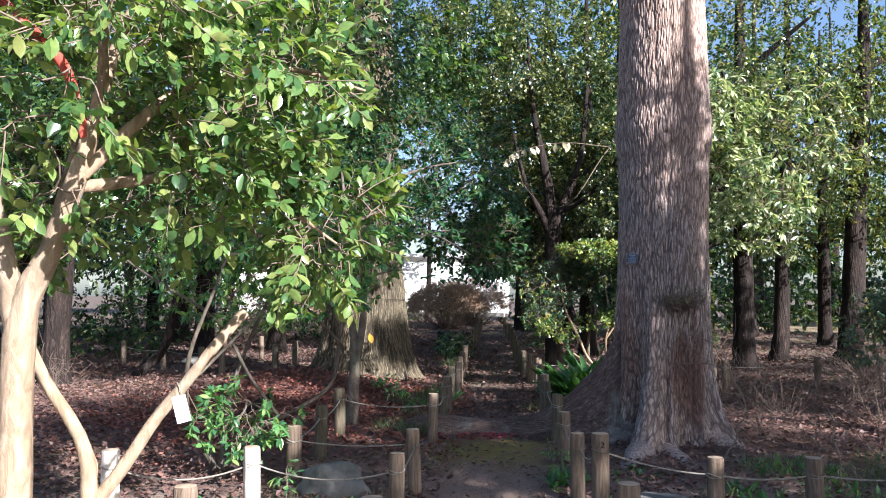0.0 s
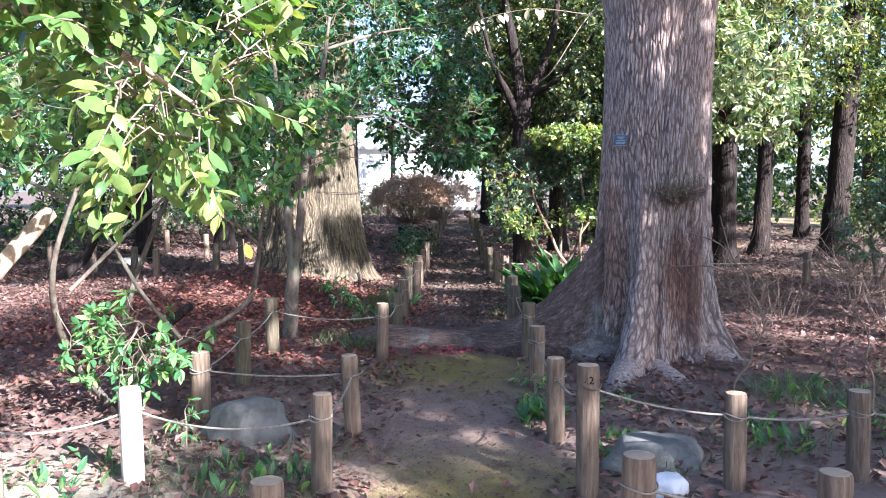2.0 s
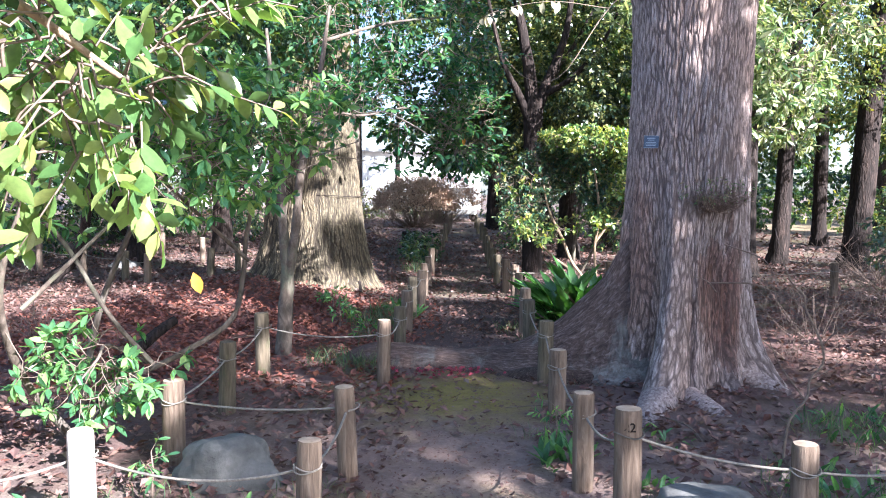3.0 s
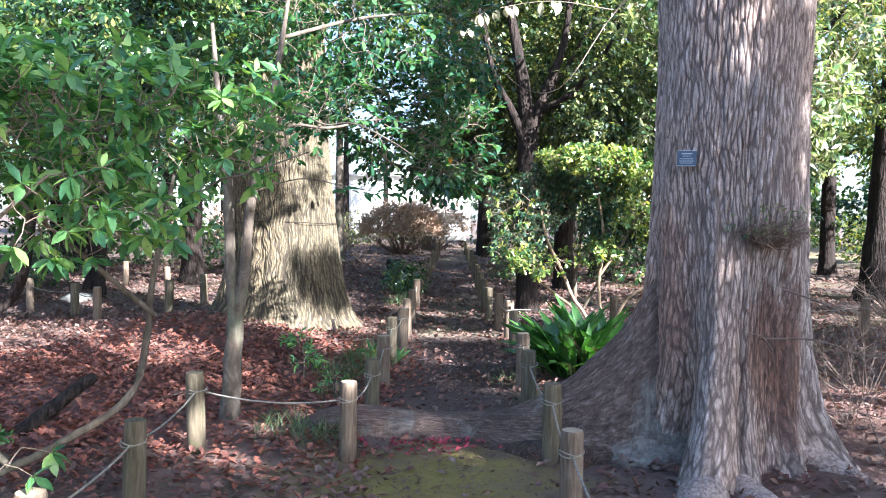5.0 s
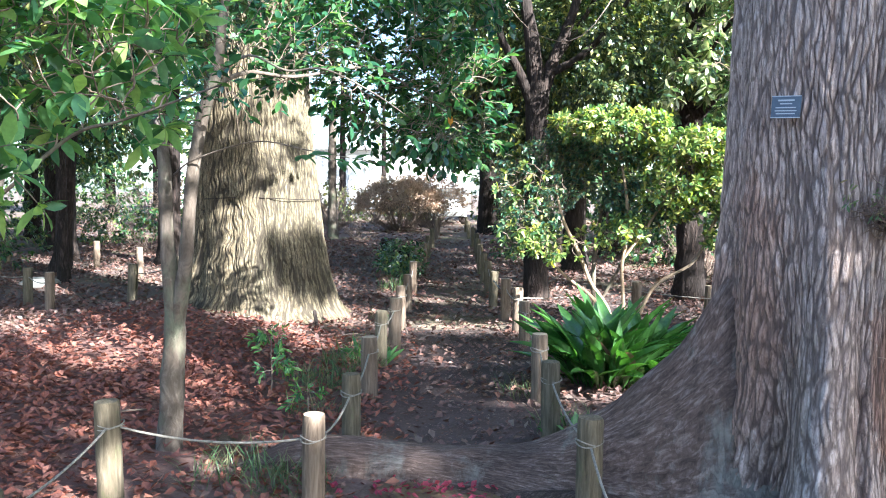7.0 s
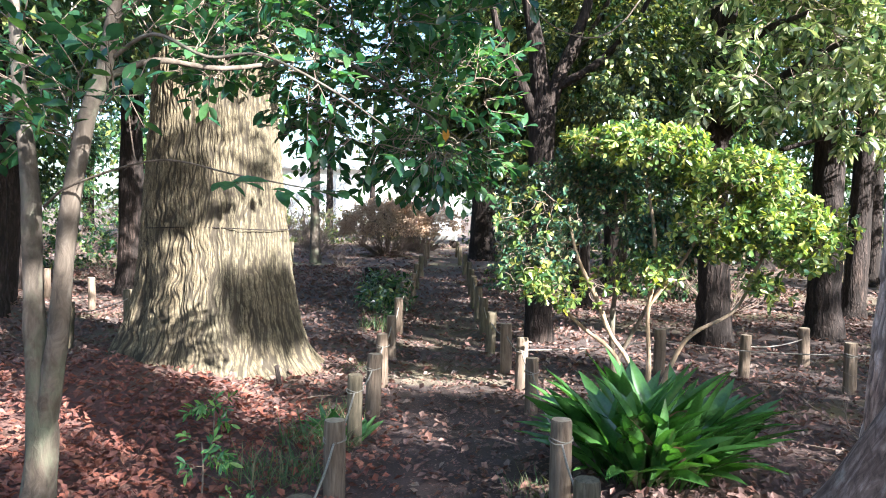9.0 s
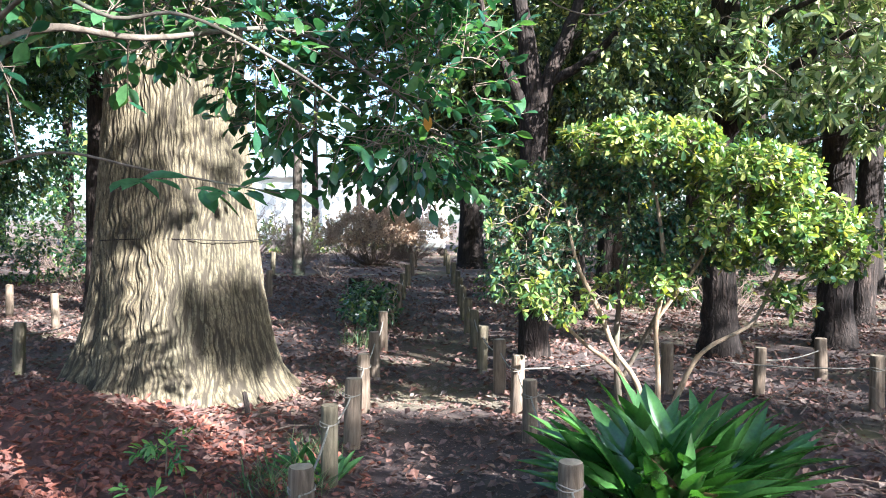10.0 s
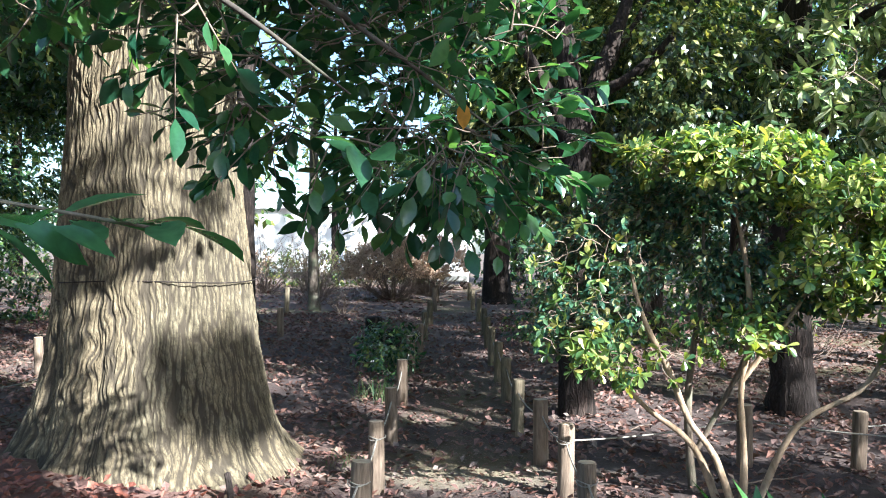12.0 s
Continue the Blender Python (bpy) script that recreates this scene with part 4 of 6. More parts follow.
# loose shrub behind the left-hand rope
leafy("green_shrub", (-1.7, 6.65, gz(-1.7, 6.65)), "loose evergreen shrub with thin crooked grey stems", "shrub",
      [[(-1.75, 6.7, -0.1, 0.023), (-1.45, 6.6, 0.28, 0.019), (-1.12, 6.64, 0.46, 0.017), (-0.86, 6.74, 0.64, 0.017), (-0.80, 6.79, 0.9, 0.015), (-0.78, 6.8, 1.13, 0.013), (-0.70, 6.85, 1.6, 0.007)],
       [(-1.72, 6.7, -0.1, 0.028), (-1.85, 6.3, 0.4, 0.022), (-1.75, 5.9, 0.9, 0.017), (-1.55, 5.8, 1.4, 0.012), (-1.4, 5.9, 1.9, 0.006)],
       [(-1.74, 6.7, -0.1, 0.025), (-1.7, 6.9, 0.6, 0.02), (-1.5, 7.0, 1.2, 0.015), (-1.2, 7.0, 1.8, 0.008)],
       [(-1.3, 6.6, 0.42, 0.013), (-1.42, 6.35, 0.56, 0.010), (-1.4, 6.15, 0.52, 0.007), (-1.45, 5.95, 0.4, 0.004)],
       [(-0.77, 6.8, 0.98, 0.013), (-1.0, 6.6, 1.25, 0.010), (-1.2, 6.4, 1.5, 0.006)],
       [(-0.71, 6.81, 1.4, 0.006), (-0.5, 6.75, 1.55, 0.005), (-0.36, 6.73, 1.59, 0.004), (-0.1, 6.7, 1.68, 0.002)],
       [(-2.7, 6.0, 1.95, 0.007), (-2.1, 6.1, 1.5, 0.010), (-1.65, 6.2, 1.2, 0.012), (-1.38, 6.25, 0.75, 0.012), (-1.2, 6.4, 0.45, 0.014)],
       [(-1.7, 6.0, 0.8, 0.013), (-1.35, 6.2, 1.2, 0.009), (-1.0, 6.3, 1.55, 0.006)]],
      [(-1.05, 6.65, 1.78, 0.72, 0.65, 0.36, 6), (-1.7, 6.2, 1.7, 0.5, 0.5, 0.5, 2.5), (-1.42, 6.2, 0.46, 0.40, 0.3, 0.2, 1.0), (-0.5, 6.75, 1.75, 0.3, 0.35, 0.25, 1.2), (-0.9, 6.4, 1.45, 0.4, 0.3, 0.15, 0.9), (-2.1, 6.6, 1.9, 0.6, 0.6, 0.5, 2)],
      860, LEAF_LONG, 8, 0.12, 0.086, BARK_SMOOTH, LEAF_SHRUB, 23, whorl=True, gap=0.34, cell=0.4, thick=0.003, droop=0.1, flat=0.6)

# single turned leaves
for k, (leaf_at, holder) in enumerate((((0.60, 9.93, 1.92), "camellia_tree.001"), ((-0.21, 3.71, 1.21), "camellia_tree"))):
    v, f = leaves(LEAF_OVAL, np.array([leaf_at]), np.array([[0.1 + 0.2 * k, 0.1, -1.0]]), np.array([[0.2, -1.0, 0.2]]), [0.075 - 0.025 * k])
    piece("leaf", v, f, ORANGE_LEAF, bpy.data.objects[holder], "withered orange leaf")

# pittosporum-like shrub with flat sunlit top
leafy("evergreen_shrub", (2.5, 12.95, gz(2.5, 12.95)), "evergreen shrub with whorled yellow-green leaves on pale bare stems", "shrub",
      [[(2.48, 12.95, -0.15, 0.028), (2.35, 12.97, 0.25, 0.023), (2.18, 12.98, 0.5, 0.019), (2.05, 12.95, 0.8, 0.022), (1.85, 12.9, 1.2, 0.015), (1.75, 12.9, 1.7, 0.008)],
       [(2.5, 12.93, -0.15, 0.027), (2.5, 12.9, 0.3, 0.021), (2.47, 12.87, 0.7, 0.017), (2.52, 12.85, 1.1, 0.02), (2.45, 12.8, 1.6, 0.014), (2.35, 12.8, 2.0, 0.008)],
       [(2.55, 12.95, -0.15, 0.025), (2.72, 12.85, 0.35, 0.020), (2.86, 12.8, 0.55, 0.017), (3.15, 12.7, 0.75, 0.014), (3.3, 12.65, 1.1, 0.015), (3.5, 12.6, 1.5, 0.009), (3.7, 12.6, 1.7, 0.005)],
       [(2.4, 13.0, -0.1, 0.03), (2.25, 13.1, 0.3, 0.022), (1.95, 13.15, 0.55, 0.016), (1.65, 13.1, 0.85, 0.009)],
       [(2.47, 12.87, 0.75, 0.018), (2.75, 12.75, 1.2, 0.013), (3.0, 12.7, 1.7, 0.008)]],
      [(2.35, 12.8, 2.08, 0.62, 0.42, 0.11, 5.5), (3.15, 12.65, 1.80, 0.42, 0.4, 0.2, 3.2), (3.55, 12.6, 1.4, 0.45, 0.38, 0.3, 3.4), (1.62, 12.9, 1.0, 0.36, 0.35, 0.25, 0.45), (1.5, 12.9, 1.6, 0.34, 0.3, 0.28, 0.25), (2.95, 12.7, 1.45, 0.3, 0.3, 0.22, 1.2),
       (3.35, 12.6, 0.92, 0.14, 0.12, 0.08, 0.35), (1.85, 12.9, 0.92, 0.25, 0.3, 0.12, 0.4), (2.5, 12.8, 1.05, 0.25, 0.2, 0.12, 0.3)],
      1500, LEAF_ROUND, 9, 0.10, 0.074, BARK_PALE, LEAF_RHODO, 24, whorl=True, gap=0.34, cell=0.3, droop=0.08, thick=0.004)
leafy("dark_shrub", (2.3, 13.25, gz(2.3, 13.25)), "small-leaved dark blue-green evergreen shrub behind a sunlit one", "shrub",
      [[(2.3, 13.25, -0.1, 0.03), (2.25, 13.2, 0.6, 0.024), (2.3, 13.1, 1.3, 0.016), (2.3, 13.05, 1.8, 0.008)],
       [(2.3, 13.25, 0.2, 0.02), (2.6, 13.2, 0.8, 0.015), (2.8, 13.1, 1.4, 0.008)]],
      [(2.3, 13.0, 1.86, 0.55, 0.32, 0.16, 4), (2.1, 13.1, 1.5, 0.45, 0.3, 0.2, 2), (2.65, 13.05, 1.3, 0.42, 0.28, 0.2, 2.6), (1.5, 13.1, 1.5, 0.34, 0.25, 0.3, 1.4), (1.55, 12.95, 1.14, 0.36, 0.28, 0.28, 2.4), (2.5, 13.0, 1.55, 0.5, 0.2, 0.2, 1.5), (1.75, 13.05, 1.75, 0.4, 0.25, 0.32, 2.2)],
      1500, LEAF_MID, 9, 0.09, 0.052, BARK_SMOOTH, LEAF_HOLLY, 29, gap=0.34, cell=0.25, thick=0.003)

leafy("teal_shrub", (6.6, 12.6, gz(6.6, 12.6)), "low blue-green evergreen shrub at the edge of the wood", "shrub",
      [[(6.6, 12.6, -0.1, 0.03), (6.5, 12.6, 0.5, 0.024), (6.4, 12.6, 1.1, 0.012)], [(6.6, 12.6, 0.1, 0.025), (6.9, 12.7, 0.7, 0.015), (7.1, 12.7, 1.3, 0.008)]],
      [(6.5, 12.5, 1.1, 0.55, 0.5, 0.4, 3), (7.1, 12.6, 1.3, 0.6, 0.5, 0.5, 3), (6.3, 12.4, 0.7, 0.4, 0.4, 0.3, 1)],
      420, LEAF_MID, 9, 0.12, 0.075, BARK_SMOOTH, LEAF_HOLLY, 30, gap=0.36, cell=0.35, thick=0.004)

# dark forked evergreen behind it
leafy("evergreen_tree", (2.0, 15.8, gz(2.0, 15.8)), "dark evergreen forking into several steep limbs", "tree",
      [[(2.02, 15.85, -0.2, 0.2), (2.0, 15.8, 0.5, 0.16), (1.98, 15.75, 1.6, 0.15), (1.98, 15.72, 2.6, 0.16), (1.95, 15.7, 3.0, 0.12), (1.85, 15.7, 3.7, 0.09), (1.6, 15.7, 5, 0.05), (1.5, 15.8, 6.5, 0.02)],
       [(1.96, 15.72, 2.5, 0.09), (1.7, 15.6, 3.05, 0.06), (1.45, 15.5, 3.5, 0.045), (1.2, 15.5, 4.5, 0.03)],
       [(2.0, 15.72, 2.6, 0.1), (2.15, 15.7, 3.1, 0.085), (2.35, 15.7, 3.6, 0.07), (2.55, 15.8, 4.3, 0.05), (2.7, 15.9, 6, 0.02)],
       [(2.1, 15.7, 3.0, 0.06), (2.6, 15.6, 3.3, 0.045), (3.1, 15.6, 3.9, 0.03), (3.5, 15.6, 4.8, 0.015)],
       [(2.2, 15.7, 3.2, 0.05), (2.7, 16.2, 3.9, 0.035), (3.2, 16.5, 4.8, 0.02)]],
      [(2.4, 16.8, 4.0, 2.2, 1.0, 1.5, 6), (1.5, 16.8, 3.0, 0.8, 0.7, 0.8, 2), (2.2, 17.2, 2.6, 1.4, 0.6, 0.8, 2), (2.0, 16.5, 6.0, 2.4, 1.6, 1.5, 5), (3.2, 15.5, 3.1, 0.9, 0.6, 0.6, 1.4), (1.2, 16.2, 5.2, 1.0, 1.0, 0.9, 1), (0.4, 16.8, 6.6, 1.1, 0.8, 1.0, 2.5)],
      6200, LEAF_FLAT, 10, 0.26, 0.10, BARK_DARK, LEAF_GLINT, 25, gap=0.5, cell=0.5, thick=0.006, twigs=False)

# lance-leaved evergreen on the sunny side
leafy("bay_tree", (4.2, 15.9, gz(4.2, 15.9)), "dark-trunked evergreen with large drooping lance leaves in whorls", "tree",
      [[(4.2, 15.95, -0.2, 0.3), (4.18, 15.9, 0.3, 0.21), (4.15, 15.9, 1.2, 0.18), (4.1, 15.85, 2.4, 0.17), (4.15, 15.8, 4, 0.16), (4.3, 15.8, 7, 0.06)],
       [(4.12, 15.85, 2.4, 0.09), (4.5, 15.3, 3.0, 0.06), (5.0, 14.7, 3.4, 0.035), (5.5, 14.2, 3.4, 0.015)],
       [(4.12, 15.85, 3.0, 0.08), (4.2, 15.0, 3.5, 0.05), (4.4, 14.2, 3.6, 0.02)],
       [(4.15, 15.8, 2.0, 0.05), (4.7, 15.5, 2.3, 0.035), (5.3, 15.2, 2.5, 0.015)]],
      [(5.0, 14.5, 3.2, 1.2, 0.9, 0.9, 5), (5.4, 13.3, 3.3, 0.8, 0.6, 0.45, 0.6), (4.3, 14.7, 4.4, 1.3, 1.0, 1.0, 4), (5.9, 15.0, 2.9, 0.9, 0.9, 0.8, 1.4), (6.2, 15.0, 4.6, 1.4, 1.2, 1.1, 1.8), (3.9, 15.0, 2.9, 0.5, 0.5, 0.5, 1)],
      900, LEAF_LANCE, 11, 0.16, 0.17, BARK_DARK, LEAF_BAY, 26, whorl=True, gap=0.38, cell=0.6, droop=0.45, thick=0.005)

# broad-bladed clump by the buttress root
rc = np.random.default_rng(31)
clump = thing("aspidistra_clump", (1.87, 10.7, gz(1.87, 10.7)), "dense clump of arching broad glossy green blades", "plant")
nb = 230
ca, cr = rc.random(nb) * 2 * math.pi, 0.35 * np.sqrt(rc.random(nb))
cx, cy = 1.88 + 0.9 * cr * np.cos(ca), 10.7 + 0.8 * cr * np.sin(ca)
lean = (cr / 0.35) ** 1.2 * 0.36
wy = unit(np.stack([np.cos(ca) * lean + rc.normal(0, 0.2, nb), np.sin(ca) * lean + rc.normal(0, 0.26, nb), np.full(nb, 1.0)], -1) + rc.normal(0, 0.08, (nb, 3)))
outw = np.stack([np.cos(ca), np.sin(ca), np.full(nb, 0.25)], -1)
upv = unit(np.array([0, 0, 1.0]) - 0.9 * wy * wy[:, 2:3] - 0.25 * outw + rc.normal(0, 0.42, (nb, 3)))
base_at = np.stack([cx, cy, ground_z(cx, cy) - 0.02], -1)
lens = rc.uniform(0.40, 0.76, nb) * (1.06 - 0.18 * cr / 0.35)
for k in range(nb):
    v, f = leaves(LEAF_BLADE, base_at[k:k + 1], wy[k:k + 1], upv[k:k + 1], lens[k:k + 1])
    piece("blade", v, f, LITTER if k % 75 == 40 else LEAF_BROAD, clump, "dry brown blade" if k % 75 == 40 else "")

# withered pale leaves on a thin hanging twig over the path
rw = np.random.default_rng(33)
hang = thing("hanging_twig", (1.6, 11.2, 3.4), "thin bare hanging twig with a few pale withered leaves", "twig")
hl = [[(3.2, 12.2, 4.4, 0.01), (2.3, 11.5, 3.5, 0.007), (1.75, 11.2, 2.72, 0.005), (1.35, 11.0, 2.62, 0.004), (1.05, 11.0, 2.9, 0.003), (0.95, 10.9, 3.2, 0.002)],
      [(2.3, 11.5, 3.5, 0.006), (1.6, 11.2, 3.5, 0.004), (1.0, 11.0, 3.35, 0.003), (0.75, 11.0, 3.2, 0.002)]]
(hv, hf), hp = limbs_of(hl, 5)
piece("twig", hv, hf, BARK_TWIG, hang)
for k in range(16):
    q = hp[rw.integers(26, len(hp))][:3]
    v, f = leaves(LEAF_OVAL, q[None], np.array([[rw.normal(0, 0.4), rw.normal(0, 0.4), -1.0]]), np.array([[rw.normal(0, 0.5), -1.0, 0.2]]), [rw.uniform(0.10, 0.15)])
    piece("leaf", v, f, PALE_LEAF, hang)


# ---- rope fences ----
def post_mesh(h, d, seed):
    """A turned log with a rounded top edge, a little uneven; its foot goes into the soil."""
    rng = np.random.default_rng(seed)
    r = d / 2
    L = [(0, 0, -0.25, r), (0, 0, 0.0, r), (0, 0, h * 0.25, r * 0.995), (0, 0, h * 0.5, r * 1.0), (0, 0, h * 0.75, r * 0.985), (0, 0, h - 0.035, r * 0.98), (0, 0, h - 0.012, r * 0.96), (0, 0, h - 0.002, r * 0.9)]
    sides = 18
    L = np.array(L)
    a = np.linspace(0, 2 * math.pi, sides, endpoint=False)
    out = 1 + 0.02 * np.sin(2 * a + rng.random() * 6) + 0.012 * rng.standard_normal(sides)
    crack = rng.integers(0, sides)
    out[crack] -= 0.10
    v = np.stack([L[:, 3:4] * out * np.cos(a), L[:, 3:4] * out * np.sin(a), np.repeat(L[:, 2:3], sides, 1)], -1).reshape(-1, 3)
    i = np.arange(len(L) - 1)[:, None] * sides
    j = np.arange(sides)[None, :]
    f = np.stack([i + j, i + (j + 1) % sides, i + sides + (j + 1) % sides, i + sides + j], -1).reshape(-1, 4)
    return v, f, out


made_posts = {}


def fence_post(key, x, y, h, d=0.112, tilt=(0.0, 0.0), green=False, label="", wood=None):
    seed = len(made_posts) + 100
    v, f, out = post_mesh(h, d, seed)
    z = gz(x, y)
    ob = new("fence_post", raw_mesh("fence_post", v, f, wood or (WOOD_GREEN if green else WOOD)))
    ob.matrix_basis = Matrix.LocRotScale((x, y, z), Euler((radians(tilt[0]), radians(tilt[1]), seed * 1.7)), None)
    tagged(ob, label or ("round greenish weathered log post of a rope fence" if green else "round brown weathered log post of a rope fence"), "post", "rope fence posts")
    bm = bmesh.new()
    ring = []
    for k in range(18):
        a = 2 * math.pi * k / 18
        rr = d / 2 * 0.9 * out[k]
        ring.append(bm.verts.new((rr * math.cos(a), rr * math.sin(a), h - 0.002)))
    mid = bm.verts.new((0, 0, h + 0.003))
    for k in range(18):
        bm.faces.new((ring[k], ring[(k + 1) % 18], mid))
    me = bpy.data.meshes.new("cut_top")
    bm.to_mesh(me)
    bm.free()
    me.materials.append(WOOD_GREEN if green else WOOD_CUT)
    top = new("cut_top", me)
    top.parent = ob
    made_posts[key] = (x, y, z, h, d, ob)
    return ob


def rope(a, b, sag=0.06, drop=0.11, thick=0.006, label="pale twisted rope slung between log posts"):
    """Sagging rope from post to post, through the holes below their tops."""
    xa, ya, za, ha, da, _ = made_posts[a]
    xb, yb, zb, hb, db, _ = made_posts[b]
    p, q = np.array([xa, ya, za + ha - drop]), np.array([xb, yb, zb + hb - drop])
    u = np.linspace(0, 1, 20)
    line = p + (q - p) * u[:, None]
    line[:, 2] -= sag * 4 * u * (1 - u)
    ob = piece("rope", *tube(np.column_stack([line, np.full(20, thick)]), 6), ROPE)
    tagged(ob, label, "rope", "fence ropes")
    # turns of rope round the posts that it passes
    for (x, y, z, h, d, _), turn in ((made_posts[a], 0.4), (made_posts[b], -0.5)):
        if y > 13.5:
            continue
        u = np.linspace(0, 2 * math.pi, 22)
        ring = np.column_stack([x + (d / 2 + 0.004) * np.cos(u + turn), y + (d / 2 + 0.004) * np.sin(u + turn), z + h - drop + 0.008 * np.cos(2 * u) + 0.012 * turn, np.full(22, thick * 0.6)])
        piece("rope_turn", *tube(ring, 6), ROPE, ob)
    return ob


# front row
for key, x, y, h in (("f1", 1.01, 3.97, 0.61), ("f2", -0.215, 3.99, 0.51), ("f3", -1.10, 3.92, 0.54), ("f4", 1.72, 4.08, 0.465), ("f5", 2.44, 4.1, 0.48), ("f0", -2.1, 3.9, 0.5), ("f6", 3.2, 4.15, 0.48)):
    fence_post(key, x, y, h, 0.115, (0, 0))
# second row and the two sides of the path
rows_ = [("wL", -1.945, 5.08, 0.5, 0), ("L0", -1.12, 5.3, 0.475, 0), ("L1", -0.195, 5.22, 0.49, 0), ("R0", 1.09, 5.22, 0.65, 0), ("Rr0", 1.8, 5.2, 0.465, 0), ("Rr1", 2.445, 5.28, 0.45, 0), ("Rr2", 3.35, 5.3, 0.46, 0), ("Rr3", 4.3, 5.4, 0.47, 0),
         ("L2", -0.12, 6.09, 0.48, 0), ("L3", -1.045, 6.25, 0.44, 0), ("L8", -1.005, 7.21, 0.46, 1), ("L9", -0.98, 8.25, 0.49, 1), ("L4", -0.058, 8.17, 0.48, 0), ("L5a", 0.03, 9.15, 0.45, 1), ("L5b", 0.058, 10.375, 0.44, 0), ("L5c", 0.09, 11.5, 0.48, 1), ("L6", 0.178, 12.265, 0.48, 0),
         ("L7", 0.267, 14.78, 0.48, 0), ("L7b", 0.218, 13.34, 0.48, 0), ("M2", 0.32, 16.4, 0.48, 0), ("M3", 0.39, 18.4, 0.5, 0), ("M4", 0.5, 20.0, 0.48, 0), ("M5", 0.6, 22.0, 0.5, 1), ("M6", 0.71, 24.2, 0.5, 1), ("M7", 0.86, 27, 0.55, 0), ("M8", 1.0, 31, 0.5, 0),
         ("R1", 1.056, 5.99, 0.49, 0), ("R2", 1.1, 7.14, 0.45, 0), ("R3", 1.153, 8.055, 0.475, 1), ("R4", 1.17, 9.2, 0.5, 1), ("R5", 1.25, 10.22, 0.49, 0), ("R6", 1.417, 12.36, 0.44, 0), ("Q1", 1.452, 13.226, 0.48, 0), ("Q1b", 1.42, 14.1, 0.5, 0), ("Q2", 1.37, 15.2, 0.5, 1), ("Q3", 1.42, 16.6, 0.48, 1), ("Q4", 1.45, 17.8, 0.5, 1), ("Q5", 1.48, 19.1, 0.52, 1), ("Q5b", 1.57, 20.8, 0.5, 1), ("Q6", 1.66, 22.6, 0.48, 1), ("Q7", 1.73, 25, 0.5, 1), ("Q8", 1.8, 28, 0.5, 1), ("Q9", 1.95, 32, 0.5, 1),
         ("S1", 2.9, 13.9, 0.46, 0), ("S2", 3.69, 13.78, 0.44, 0), ("S3", 4.4, 13.155, 0.46, 0), ("S4", 4.59, 14.4, 0.42, 0), ("S5", 5.9, 13.3, 0.5, 0),
         ("F1", -3.05, 14.545, 0.52, 1), ("F2", -3.9, 14.25, 0.47, 0), ("F3", -4.5, 15.0, 0.5, 1), ("F4", -3.05, 16.4, 0.5, 1), ("F5", -5.4, 15.6, 0.5, 0), ("F6", -6.4, 16.2, 0.5, 0), ("F7", -4.1, 18.0, 0.5, 0), ("F8", -5.3, 19.3, 0.5, 0), ("F9", -1.9, 22.2, 0.5, 0), ("F10", -3.1, 23.0, 0.5, 0), ("F11", -2.4, 26, 0.6, 1), ("F12", -7.2, 20, 0.5, 1)]
rp = np.random.default_rng(7)
for key, x, y, h, g_ in rows_:
    # these two posts get the wood with painted sunlight
    sun_painted = key in ("wL", "L0")
    fence_post(key, x, y, h, float(rp.uniform(0.104, 0.118)), (float(rp.normal(0, 1.0)), float(rp.normal(0, 1.2))), bool(g_),
               "round pale log post of a rope fence, sunlight painted in" if sun_painted else "", WOOD_SUNLIT if sun_painted else None)
for a, b, sag in (("f0", "f3", 0.05), ("f3", "f2", 0.06), ("f1", "f4", 0.04), ("f4", "f5", 0.04), ("f5", "f6", 0.05), ("wL", "L0", 0.09), ("L0", "L1", 0.08), ("L1", "L2", 0.06), ("L2", "L3", 0.03), ("L3", "L8", 0.03), ("L8", "L9", 0.04), ("L9", "L4", 0.05), ("L4", "L5a", 0.06), ("L5a", "L5b", 0.05), ("L5b", "L5c", 0.05), ("L5c", "L6", 0.05),
                  ("L6", "L7b", 0.05), ("L7b", "L7", 0.04), ("L7", "M2", 0.06), ("M2", "M3", 0.06), ("M3", "M4", 0.06), ("M4", "M5", 0.06), ("R0", "R1", 0.07), ("R1", "R2", 0.05), ("R2", "R3", 0.06), ("R3", "R4", 0.06), ("R4", "R5", 0.06), ("R5", "R6", 0.06), ("R6", "Q1", 0.06), ("Q1", "Q1b", 0.05), ("Q1b", "Q2", 0.05), ("Q2", "Q3", 0.06), ("Q3", "Q4", 0.06), ("Q4", "Q5", 0.06), ("Q5", "Q5b", 0.06),
                  ("R0", "Rr0", 0.03), ("Rr0", "Rr1", 0.03), ("Rr1", "Rr2", 0.04), ("Rr2", "Rr3", 0.05), ("Q1", "S1", 0.03), ("S1", "S3", 0.04), ("S3", "S5", 0.03), ("S2", "S4", 0.04), ("F1", "F4", 0.05), ("F2", "F3", 0.05), ("F3", "F5", 0.05), ("F5", "F6", 0.05)):
    rope(a, b, sag)


